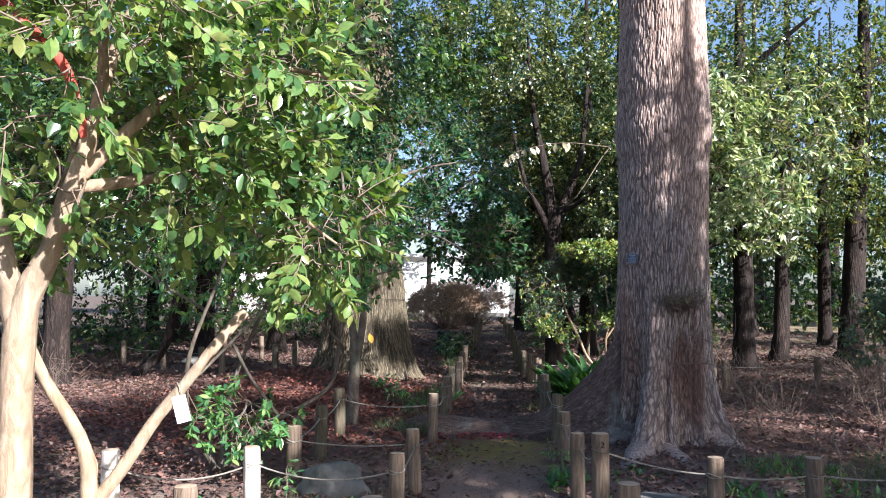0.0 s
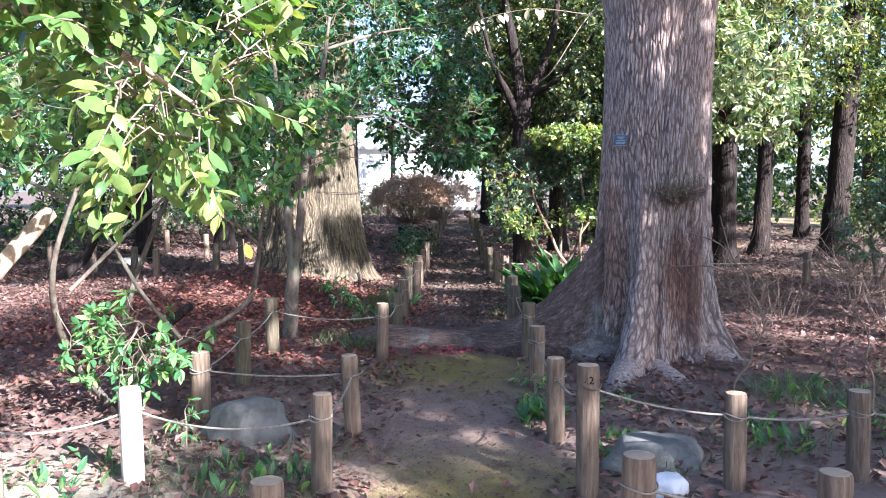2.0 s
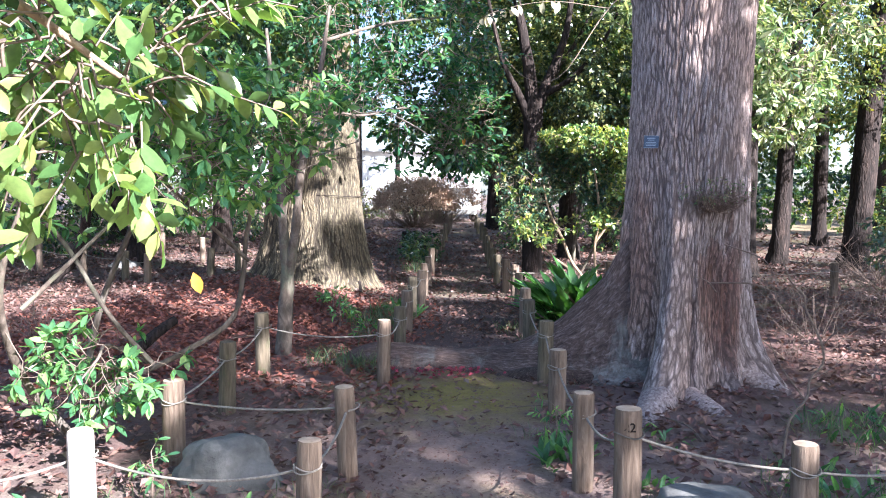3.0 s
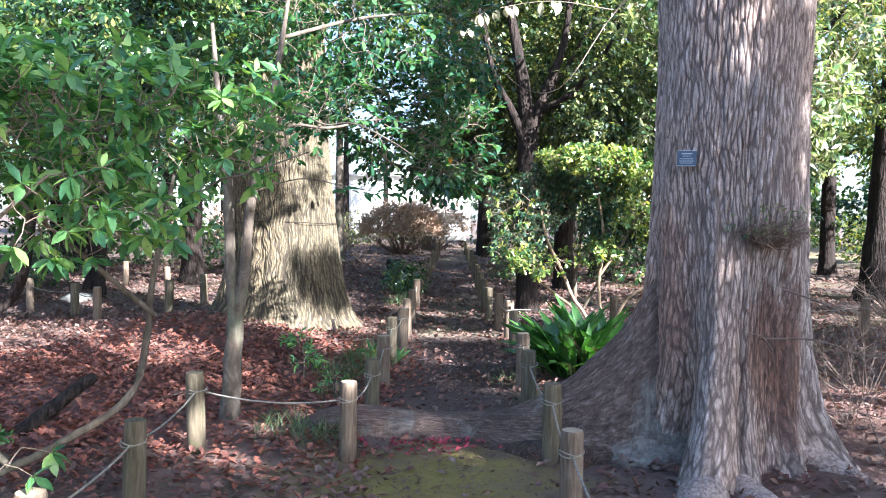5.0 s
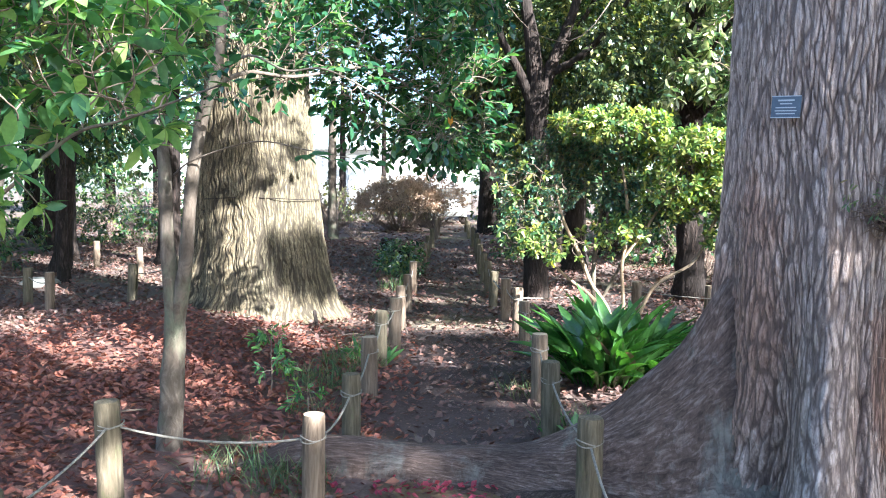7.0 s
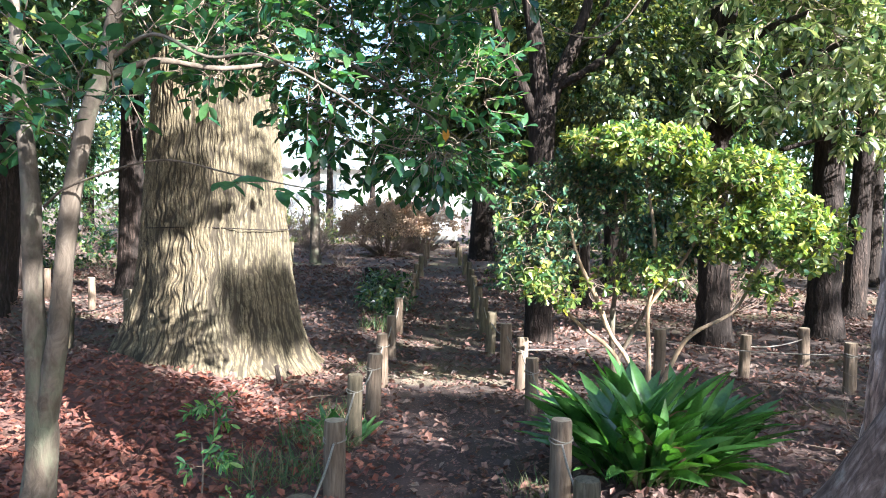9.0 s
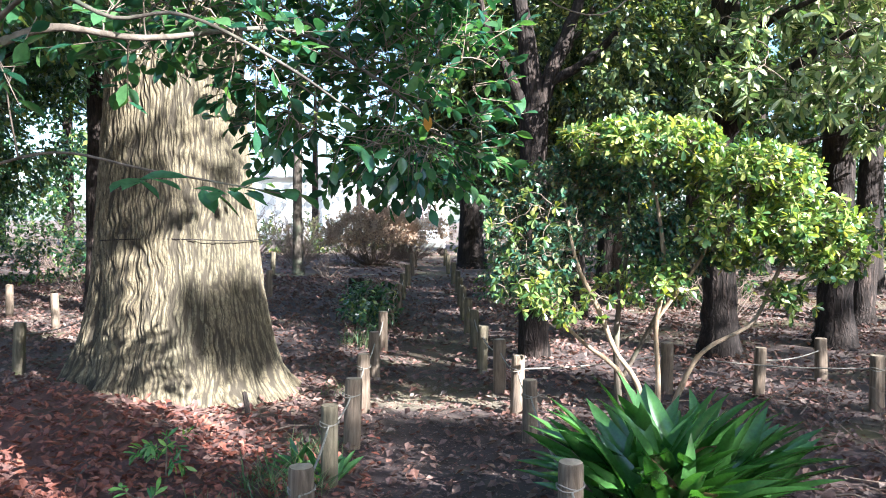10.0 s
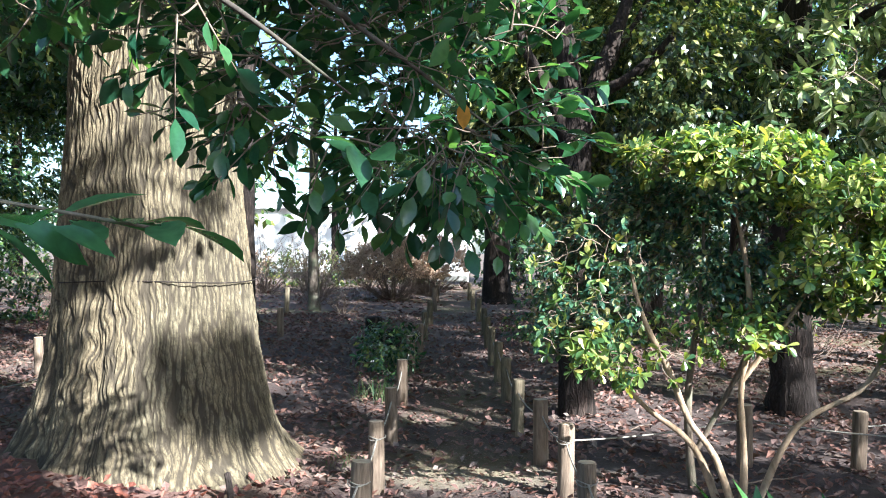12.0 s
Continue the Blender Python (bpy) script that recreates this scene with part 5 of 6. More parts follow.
# ---- stones, plate, tag, sticks ----
def stone(name, at, size, seed, material, label, flat=0.5):
    bm = bmesh.new()
    bmesh.ops.create_icosphere(bm, subdivisions=4, radius=1)
    for v in bm.verts:
        q = v.co.normalized()
        k = 1 + 0.28 * noise.noise(q * 1.4 + Vector((seed, 0, 0))) + 0.08 * noise.noise(q * 4 + Vector((seed, 3, 0)))
        v.co = Vector((q.x * size[0] * k, q.y * size[1] * k, q.z * size[2] * k))
        if v.co.z > size[2] * flat:
            v.co.z = size[2] * flat + (v.co.z - size[2] * flat) * 0.3
    ob = part(name, bm, material, smooth=True)
    ob.location = at
    return tagged(ob, label, "stone")


stone("stone", (-0.72, 5.99, gz(-0.72, 5.99) + 0.03), (0.27, 0.16, 0.21), 2.6, STONE, "flat grey-green stone lying on the soil", 0.95)
stone("stone", (1.52, 5.55, gz(1.52, 5.55) - 0.02), (0.27, 0.2, 0.19), 5.0, STONE, "rounded mossy grey stone beside the log post", 0.75)
stone("pale_stone", (1.45, 5.13, gz(1.45, 5.13) + 0.05), (0.09, 0.07, 0.075), 8.0, STONE_PALE, "small bluish-white stone on the grass", 0.7)


def box_bm(sx, sy, sz, bevel=0.0):
    bm = bmesh.new()
    bmesh.ops.create_cube(bm, size=1)
    bmesh.ops.scale(bm, vec=(sx, sy, sz), verts=bm.verts)
    if bevel:
        bmesh.ops.bevel(bm, geom=bm.edges[:], offset=bevel, segments=2, affect="EDGES")
    return bm


# name plate tied to the great trunk: unreadable lines of writing as bars
plate = thing("name_plate", (1.815, 7.715, 1.75), "small blue-grey name plate with pale lines on the trunk", "sign")
plate_pose = Matrix.Translation((1.815, 7.715, 1.75)) @ Euler((radians(-4), radians(2), radians(-38)), "XYZ").to_matrix().to_4x4()


def on_plate(name, bm, material, at):
    """A piece of the plate; what lies on its panel is a part of the panel."""
    ob = part(name, bm, material)
    if plate.children:
        ob.parent = plate.children[0]
        ob.matrix_basis = Matrix.Translation(at)
    else:
        ob.parent = plate
        ob.matrix_parent_inverse = Matrix.Translation(plate.location).inverted()
        ob.matrix_basis = plate_pose @ Matrix.Translation(at)
    return ob


on_plate("panel", box_bm(0.108, 0.008, 0.085, 0.002), PLAQUE, (0, 0, 0))
for k, (w, z) in enumerate(((0.06, 0.025), (0.045, 0.012), (0.075, -0.003), (0.08, -0.015), (0.07, -0.026))):
    on_plate("writing_bar", box_bm(w, 0.002, 0.004 if k else 0.006), PALE_INK, (0.0, -0.005, z))
on_plate("edge_strip", box_bm(0.108, 0.004, 0.003), PALE_INK, (0, -0.004, 0.041))
on_plate("edge_strip", box_bm(0.108, 0.004, 0.003), PALE_INK, (0, -0.004, -0.041))

# white tag hung on the sawn branch
tag = thing("tree_tag", (-1.03, 3.62, 0.92), "white plastic label hanging from the sawn branch", "label")
tb = part("card", box_bm(0.06, 0.003, 0.12, 0.001), WHITE, tag)
tb.matrix_parent_inverse = Matrix.Translation(tag.location).inverted()
tb.matrix_basis = Matrix.Translation((-1.025, 3.61, 0.875)) @ Euler((0, radians(-14), radians(20))).to_matrix().to_4x4()
lp = spline([(-1.05, 3.62, 0.99, 0.002), (-1.03, 3.60, 0.96, 0.002), (-1.025, 3.61, 0.93, 0.002)], 8)
piece("string", *tube(lp, 5), ROPE, tag)

# short stake in the leaves at the oak's foot
L = spline([(-0.60, 12.75, gz(-0.6, 12.75) - 0.05, 0.02), (-0.615, 12.76, 0.12, 0.02), (-0.635, 12.77, 0.23, 0.019)], 8)
tagged(piece("stake", *tube(L, 10), BARK_DARK), "short dark wooden stake leaning in the leaves", "stake")
# thin wire round the oak
th = np.linspace(0, 2 * math.pi, 60)
rr = 0.668 + 0.012 * np.sin(5 * th)
L = np.column_stack([OAK[0] + 0.014 + rr * np.cos(th), OAK[1] + rr * np.sin(th), 1.34 + 0.01 * np.sin(th * 3), np.full(60, 0.004)])
under(tagged(piece("wire", *tube(L, 5), BARK_DARK), "thin dark wire round the trunk"), oak)
# rotting log, pale rock and crimson leaves
L = spline([(-2.25, 8.55, gz(-2.25, 8.55) - 0.02, 0.05), (-2.08, 8.68, 0.10, 0.048), (-1.95, 8.78, 0.22, 0.045), (-1.84, 8.88, 0.31, 0.035)], 16)
tagged(piece("rotten_branch", *tube(L, 12, 0.08, np.random.default_rng(8)), BARK_DARK), "thick dark rotten branch leaning from the leaves", "branch")
stone("pale_rock", (-5.2, 16.85, gz(-5.2, 16.85) + 0.03), (0.26, 0.2, 0.12), 4.0, STONE, "flat grey rock lying in the sun", 0.7)
rq = np.random.default_rng(43)
at = np.column_stack([rq.normal(0.45, 0.22, 110), rq.normal(8.42, 0.10, 110), np.zeros(110)])
at[:, 2] = ground_z(at[:, 0], at[:, 1]) + 0.02 + 0.02 * rq.random(110)
ang = rq.random(110) * 6.283
v, f = leaves(LEAF_LITTER, at, np.column_stack([np.cos(ang), np.sin(ang), rq.normal(0, 0.3, 110)]), unit(np.column_stack([rq.normal(0, 0.4, (110, 2)), np.ones(110)])), rq.uniform(0.025, 0.05, 110))
tagged(piece("fallen_leaves", v, f, CRIMSON, smooth=False), "small crimson fallen leaves along the root", "leaf litter", kind="stuff")
# dead twigs on the soil
rk = np.random.default_rng(41)
for k in range(26):
    x, y = rk.uniform(-4, 4), rk.uniform(6, 15)
    if abs(x - path_x(y)) < 0.6 or (x - BIG[0]) ** 2 + (y - BIG[1]) ** 2 < 0.8 or (x - OAK[0]) ** 2 + (y - OAK[1]) ** 2 < 1.2:
        continue
    a, ln = rk.random() * 6.28, rk.uniform(0.2, 0.7)
    pts = [(x + ln * s * math.cos(a + 0.3 * s), y + ln * s * math.sin(a + 0.3 * s), gz(x + ln * s * math.cos(a), y + ln * s * math.sin(a)) + 0.035 + 0.02 * math.sin(5 * s), 0.007 * (1 - 0.6 * s)) for s in (0, 0.3, 0.6, 1)]
    tagged(piece("dead_twig", *tube(spline(pts, 12), 5), BARK_DRY), "thin dry dead twig lying on the leaves", "twig", "twigs on the soil")


# ---- low green growth ----
def tuft(name, x, y, spread, n, tall, material, seed, shape, label, category, group="", arch=0.8):
    rng = np.random.default_rng(seed)
    a, r = rng.random(n) * 6.283, spread * np.sqrt(rng.random(n))
    px, py = x + r * np.cos(a), y + r * np.sin(a)
    at = np.stack([px, py, ground_z(px, py) - 0.01], -1)
    b = rng.random(n) * 6.283
    way = unit(np.stack([np.cos(b) * arch * rng.random(n), np.sin(b) * arch * rng.random(n), np.ones(n)], -1))
    up = unit(np.array([0, 0, 1.0]) - way * way[:, 2:3] + rng.normal(0, 0.2, (n, 3)))
    v, f = leaves(shape, at, way, up, tall * rng.uniform(0.5, 1.1, n))
    return tagged(piece(name, v, f, material, smooth=False), label, category, group, "stuff")


for k, (x, y, s, n, h) in enumerate(((-0.3, 10.6, 0.28, 220, 0.24), (-0.15, 11.3, 0.24, 200, 0.24), (-0.05, 12.0, 0.2, 130, 0.2), (-0.3, 9.9, 0.2, 90, 0.18), (-0.45, 8.6, 0.3, 150, 0.22), (-0.2, 8.5, 0.2, 90, 0.2), (2.75, 6.6, 0.35, 260, 0.2), (3.3, 6.4, 0.4, 260, 0.2), (3.9, 7.0, 0.4, 200, 0.2),
                                    (1.5, 5.5, 0.28, 150, 0.15), (2.2, 5.75, 0.35, 200, 0.16), (-0.6, 5.2, 0.4, 240, 0.16), (-1.0, 5.5, 0.35, 160, 0.14), (-1.8, 5.0, 0.5, 220, 0.13), (3.0, 5.6, 0.4, 200, 0.17), (-0.3, 5.75, 0.25, 120, 0.13), (0.95, 6.7, 0.15, 60, 0.14), (1.45, 8.05, 0.25, 80, 0.13), (1.3, 9.5, 0.2, 120, 0.2), (1.15, 10.4, 0.2, 80, 0.18), (0.2, 19.2, 0.3, 140, 0.3), (0.05, 16.6, 0.25, 120, 0.3), (0.3, 21.5, 0.3, 120, 0.35), (0.0, 13.8, 0.2, 60, 0.18))):
    tuft("grass_tuft", x, y, s, n, h, GRASS, 300 + k, LEAF_GRASS, "tuft of thin arching grass among the leaves", "grass", "grass tufts")
for k, (x, y, s, n, h) in enumerate(((-0.55, 5.35, 0.3, 60, 0.12), (-1.5, 5.3, 0.35, 40, 0.12), (1.4, 5.75, 0.22, 36, 0.12), (2.25, 5.9, 0.3, 50, 0.13), (2.9, 6.7, 0.4, 70, 0.14), (0.98, 6.3, 0.12, 24, 0.2), (1.32, 9.2, 0.12, 20, 0.2), (0.0, 11.6, 0.16, 40, 0.22), (1.5, 6.6, 0.3, 30, 0.1), (3.0, 5.9, 0.4, 60, 0.12))):
    tuft("weeds", x, y, s, n, h, LEAF_SHRUB, 400 + k, LEAF_LANCE, "low green weeds among fallen leaves", "weeds", "weeds", 1.4)


def seedling(x, y, h, seed, size=0.07, per=8, n=14, r=0.14):
    z = gz(x, y)
    leafy("seedling", (x, y, z), "young evergreen seedling rising from red leaves", "plant",
          [[(x, y, z - 0.03, 0.006), (x + 0.01, y, z + h * 0.5, 0.005), (x, y + 0.01, z + h * 0.9, 0.003)]],
          [(x, y, z + h * 0.7, r, r, h * 0.35, 1)], n, LEAF_LANCE, per, 0.06, size, BARK_TWIG, LEAF_SHRUB, seed, droop=0.2, thick=0.002, trunk_name="stem", group="seedlings")


seedling(-0.62, 10.25, 0.36, 501)
seedling(-0.82, 11.35, 0.3, 502)
seedling(-0.3, 9.75, 0.22, 503, 0.06, 7, 9, 0.1)
seedling(-2.1, 7.9, 0.25, 504, 0.07, 7, 10, 0.12)
seedling(0.98, 6.42, 0.3, 505, 0.05, 7, 12, 0.1)
seedling(-1.0, 5.75, 0.25, 506, 0.06, 6, 8, 0.1)


# the number painted on the tall post by the path
num = bpy.data.curves.new("number", "FONT")
num.body, num.size, num.extrude, num.align_x = "22", 0.052, 0.002, "CENTER"
tmp = bpy.data.objects.new("number", num)
scene.collection.objects.link(tmp)
num_mesh = bpy.data.meshes.new_from_object(tmp.evaluated_get(bpy.context.evaluated_depsgraph_get()))
bpy.data.objects.remove(tmp)
post = made_posts["R0"][5]
# bend the figures round the log
rad = made_posts["R0"][4] / 2 + 0.0015
for v in num_mesh.vertices:
    x_, y_, z_ = v.co
    a_ = x_ / rad - math.pi / 2 - 0.2
    v.co = ((rad + z_) * math.cos(a_), (rad + z_) * math.sin(a_), y_)
num_mesh.materials.clear()
num_mesh.materials.append(BARK_DARK)
mark = new("number", num_mesh)
mark.parent = post
mark.matrix_basis = post.matrix_basis.to_3x3().inverted().to_4x4() @ Matrix.Translation((0, 0, made_posts["R0"][3] - 0.085))
tagged(mark, "dark painted number 22")


# ---- the wood around ----
def wood_tree(x, y, r, tall, blobs, n, seed, bark=None, leaf=None, size=0.145, label="", gap=0.4, bend=(0, 0), per=7, limbs=3, cell=0.9, twig=0.3, low=2.5, name="evergreen_tree", shape=None):
    """A tree of the wood: flared trunk, a few limbs, ragged crown of leafy shoots."""
    rng = np.random.default_rng(seed)
    z = gz(x, y)
    L = [[(x, y, z - 0.15, r * 1.75), (x + 0.02, y, z + 0.12, r * 1.3), (x + bend[0] * 0.2, y, z + 0.6, r * 1.05), (x + bend[0] * 0.5, y + bend[1] * 0.5, z + tall * 0.3, r * 0.9), (x + bend[0], y + bend[1], z + tall * 0.65, r * 0.6), (x + bend[0], y + bend[1], z + tall, r * 0.15)]]
    for k in range(limbs):
        h = low + (tall - low) * (0.1 + 0.6 * k / max(1, limbs))
        a = rng.random() * 6.28
        reach = rng.uniform(1.0, 2.0)
        bx, by = x + bend[0] * h / tall, y + bend[1] * h / tall
        L.append([(bx, by, h, r * 0.4), (bx + reach * 0.4 * math.cos(a), by + reach * 0.4 * math.sin(a), h + 0.5, r * 0.28), (bx + reach * math.cos(a), by + reach * math.sin(a), h + 1.1, r * 0.1)])
    return leafy(name, (x, y, z), label or "dark evergreen tree with a dense ragged crown", "tree", L, blobs, n, shape or LEAF_FLAT, per, twig, size, bark or BARK_DARK, leaf or LEAF_FAR, seed, gap=gap, thick=0.006, cell=cell, limb_sides=12, group="trees of the wood", twigs=False)


# seen trees
wood_tree(5.8, 16.4, 0.2, 9, [(5.8, 15.9, 3.9, 1.5, 0.8, 1.1, 3), (5.5, 16, 6, 2, 1.2, 1.6, 3), (5.4, 16.2, 8.2, 1.8, 1.4, 1.2, 2)], 1900, 601, leaf=LEAF_GLINT, gap=0.56, size=0.105, cell=0.6)
wood_tree(7.2, 18.3, 0.17, 9, [(7.3, 17.5, 3.9, 1.5, 0.8, 1.0, 2), (7.4, 17.6, 5.8, 2, 1.2, 1.4, 3), (7.4, 17.8, 8.2, 2, 1.4, 1.4, 2)], 1150, 602, leaf=LEAF_GOLD, gap=0.6, bend=(0.3, 0), size=0.105, cell=0.6)
wood_tree(8.5, 17.9, 0.24, 10, [(8.7, 17.0, 4.0, 1.4, 0.8, 1.0, 2), (9.0, 16.9, 5.8, 2, 1.2, 1.5, 3), (8.8, 17.2, 8.3, 2, 1.4, 1.4, 2)], 1150, 603, leaf=LEAF_GOLD, gap=0.6, bend=(0.5, 0), size=0.105, cell=0.6)
wood_tree(-4.25, 20.0, 0.2, 11, [(-4.2, 20, 6, 2.2, 1.8, 1.8, 3), (-4.4, 20, 4.2, 1.5, 1.2, 0.9, 1)], 1674, 604, leaf=LEAF_DARK, bend=(0.1, 0), label="straight dark reddish trunk of a tall tree")
wood_tree(-6.1, 12.8, 0.19, 9, [(-5.8, 12.6, 3.9, 1.8, 1.4, 1.2, 3), (-6, 12.8, 6, 2.2, 1.8, 1.6, 3)], 1728, 605, leaf=LEAF_FAR, bend=(0.1, 0))
wood_tree(2.55, 29.8, 0.35, 10, [(3.2, 29, 5.0, 2.4, 1.8, 1.8, 3), (2.6, 29.5, 7.2, 3, 2, 1.6, 2), (1.0, 28.5, 3.5, 1.3, 0.9, 0.7, 1.2), (1.6, 28.5, 2.6, 1.1, 0.8, 0.45, 0.8)], 3000, 606, leaf=LEAF_DARK, size=0.17, low=3.6)
wood_tree(-5.6, 18.5, 0.14, 9, [(-3.4, 17.6, 4.8, 1.7, 1.4, 1.2, 3), (-3.8, 17.8, 6.5, 2.2, 1.6, 1.4, 3)], 1728, 607, leaf=LEAF_DARK, bend=(0.4, 0.0))
wood_tree(-8.2, 17.0, 0.2, 9, [(-8.2, 17, 3.8, 2, 1.6, 1.4, 3), (-8, 17, 6.2, 2.4, 2, 1.6, 3)], 1728, 608, leaf=LEAF_DARK)
wood_tree(-7.4, 22.5, 0.2, 9, [(-7.4, 22.5, 4.6, 2.4, 1.6, 1.6, 3)], 1512, 609, leaf=LEAF_DARK, size=0.16)
wood_tree(4.6, 22.5, 0.24, 10, [(4.6, 22, 3.6, 2.4, 1.6, 1.6, 3), (4.4, 22, 6.4, 2.6, 2, 1.8, 3)], 2430, 610, leaf=LEAF_DARK, size=0.16)
wood_tree(11.5, 20.5, 0.25, 10, [(11, 20, 3.6, 2.4, 1.8, 1.6, 3), (11, 20, 6.4, 2.6, 2, 1.8, 3)], 1500, 611, leaf=LEAF_GOLD, gap=0.5, size=0.16)
wood_tree(-1.95, 27.0, 0.12, 10, [(-1.4, 26, 5.2, 1.7, 1.4, 1.2, 3), (-1.2, 26, 7.5, 2.6, 1.8, 1.4, 3)], 460, 612, leaf=LEAF_DARK, bark=BARK_SMOOTH, size=0.16, low=4)
wood_tree(3.2, 19.4, 0.2, 9, [(3.2, 19.2, 2.6, 1.6, 1.0, 1.1, 3), (3.3, 19.2, 4.6, 1.9, 1.2, 1.2, 3)], 2430, 613, leaf=LEAF_DARK, size=0.14, low=2.0)
wood_tree(-11, 21, 0.22, 9, [(-11, 21, 3.6, 2.4, 1.8, 1.6, 3), (-11, 21, 6.4, 2.6, 2, 1.8, 3)], 2052, 614, leaf=LEAF_DARK, size=0.17)
wood_tree(-5.3, 14.2, 0.07, 8, [(-2.2, 11.2, 3.2, 1.3, 1.2, 0.9, 3), (-2.0, 11.4, 5.0, 1.6, 1.4, 1.2, 3)], 1512, 615, leaf=LEAF_DARK, size=0.11, bend=(2.2, -1.6), label="young evergreen with a thin dark trunk")
wood_tree(15, 27, 0.3, 11, [(15, 26, 4, 3, 2, 2, 3), (15, 26, 8, 3, 2, 2, 3)], 2430, 616, leaf=LEAF_FAR, size=0.2)
wood_tree(9.5, 27, 0.3, 11, [(9.5, 26, 4, 3, 2, 2, 3), (9.5, 26, 8, 3, 2, 2, 3)], 2430, 617, leaf=LEAF_DARK, size=0.2)
wood_tree(-6.3, 20.6, 0.11, 9, [(-6.2, 20.3, 2.9, 1.3, 0.8, 1.0, 3), (-6.4, 20.3, 5.0, 1.6, 1.0, 1.3, 3)], 1300, 618, leaf=LEAF_DARK, size=0.13, gap=0.45)
wood_tree(-5.0, 17.2, 0.08, 8, [(-5.2, 17.0, 3.0, 0.9, 0.7, 0.8, 3), (-5.0, 17.0, 4.8, 1.3, 1.0, 1.0, 3)], 900, 619, leaf=LEAF_DARK, size=0.12, gap=0.45)
wood_tree(4.0, 24.8, 0.22, 14, [(1.0, 24.5, 7.2, 2.2, 1.4, 1.5, 3), (0.6, 24.5, 10, 2.6, 1.6, 1.8, 3), (0.8, 24.5, 13, 2.4, 1.6, 1.5, 2)], 2300, 620, leaf=LEAF_DARK, size=0.15, gap=0.46, low=6, bend=(-2.6, 0))
wood_tree(-3.0, 24.5, 0.2, 14, [(-2.6, 24, 7.6, 2.0, 1.4, 1.6, 3), (-2.8, 24, 10.6, 2.4, 1.6, 1.8, 3)], 1700, 621, leaf=LEAF_DARK, size=0.15, gap=0.46, low=6)
# unseen trees added on the sunny side, their crowns placed to dapple the light
wood_tree(5.2, 2.9, 0.2, 9, [(4.0, 2.6, 6.0, 1.4, 1.7, 0.9, 3), (5.85, 6.05, 6.2, 0.45, 0.28, 0.2, 0.38), (3.8, 1.0, 6.0, 0.9, 0.8, 0.4, 0.8)], 770, 630, size=0.16, gap=0.32)
wood_tree(7.6, 2.0, 0.25, 9, [(6.5, 2.3, 6.1, 1.7, 1.8, 1.0, 2.7), (8.4, 2.0, 6.0, 1.7, 2.6, 1.0, 3), (7.8, 4.9, 5.7, 0.9, 0.7, 0.7, 0.6), (8.3, 0.4, 6.0, 1.3, 0.9, 0.5, 1.5)], 2050, 631, size=0.16, gap=0.32)
wood_tree(9.2, -2.0, 0.25, 9, [(8.6, -1.8, 6.0, 1.5, 2.2, 1.0, 3)], 800, 632, size=0.16, gap=0.34)
wood_tree(11.5, 1.5, 0.25, 9, [(11.2, -1.0, 6.0, 1.9, 2.0, 0.8, 3), (11.2, 3.3, 6.0, 1.9, 0.9, 0.8, 1.5)], 1100, 633, size=0.16, gap=0.36)
wood_tree(10.2, 5.8, 0.22, 9, [(11.5, 5.3, 6.0, 1.9, 2.6, 1.1, 3), (9.8, 5.2, 6.0, 0.9, 1.0, 0.4, 0.9), (8.1, 4.9, 6.0, 0.9, 0.35, 0.4, 0.6), (7.1, 4.9, 6.0, 0.6, 0.4, 0.3, 0.3), (7.75, 6.95, 6.0, 0.3, 0.16, 0.1, 0.12), (6.7, 6.7, 6.0, 0.35, 0.3, 0.2, 0.12)], 1100, 638, size=0.16, gap=0.34)
wood_tree(7.0, 9.6, 0.16, 9, [(5.6, 9.8, 6.3, 1.4, 1.3, 0.7, 3), (6.3, 8.5, 6.2, 0.7, 0.9, 0.5, 1.2), (5.7, 6.75, 6.0, 0.45, 0.45, 0.1, 0.6), (7.2, 9.7, 6.0, 1.0, 0.8, 0.3, 1.0)], 1000, 639, size=0.13, gap=0.38)
wood_tree(7.4, -0.4, 0.16, 9, [(6.9, -0.1, 6.0, 0.9, 0.9, 0.8, 3), (6.4, -1.2, 6.0, 0.4, 0.4, 0.4, 0.8), (5.9, 0.2, 6.0, 0.6, 0.6, 0.5, 1.2), (7.8, -2.4, 6.0, 1.1, 1.0, 0.5, 2.2), (6.8, -2.7, 6.0, 0.8, 0.8, 0.4, 1.4), (5.3, 0.3, 6.0, 0.8, 0.8, 0.4, 1.5)], 1150, 640, size=0.16, gap=0.3)
wood_tree(13.2, 9.4, 0.22, 9, [(12.2, 9.2, 6.0, 1.8, 2.5, 0.7, 3), (15.4, 9.5, 6.0, 1.9, 3.0, 0.7, 3), (13.6, 5.9, 6.0, 1.3, 1.6, 0.5, 1.8), (8.6, 9.0, 6.0, 1.1, 0.5, 0.2, 1.1), (6.2, 8.7, 6.0, 0.9, 0.4, 0.2, 0.8)], 1900, 641, size=0.16, gap=0.36)


# crowns of the two great trees, high above
def high_crown(parent, blobs, n, seed, leaf, size=0.18):
    rng = np.random.default_rng(seed)
    tips, out = in_blobs(rng, blobs, n, 0.4, 1.0)
    lv, _ = sprays(rng, tips, out, LEAF_FLAT, 9, 0.4, size)
    piece("crown", *lv, leaf, parent, smooth=False)


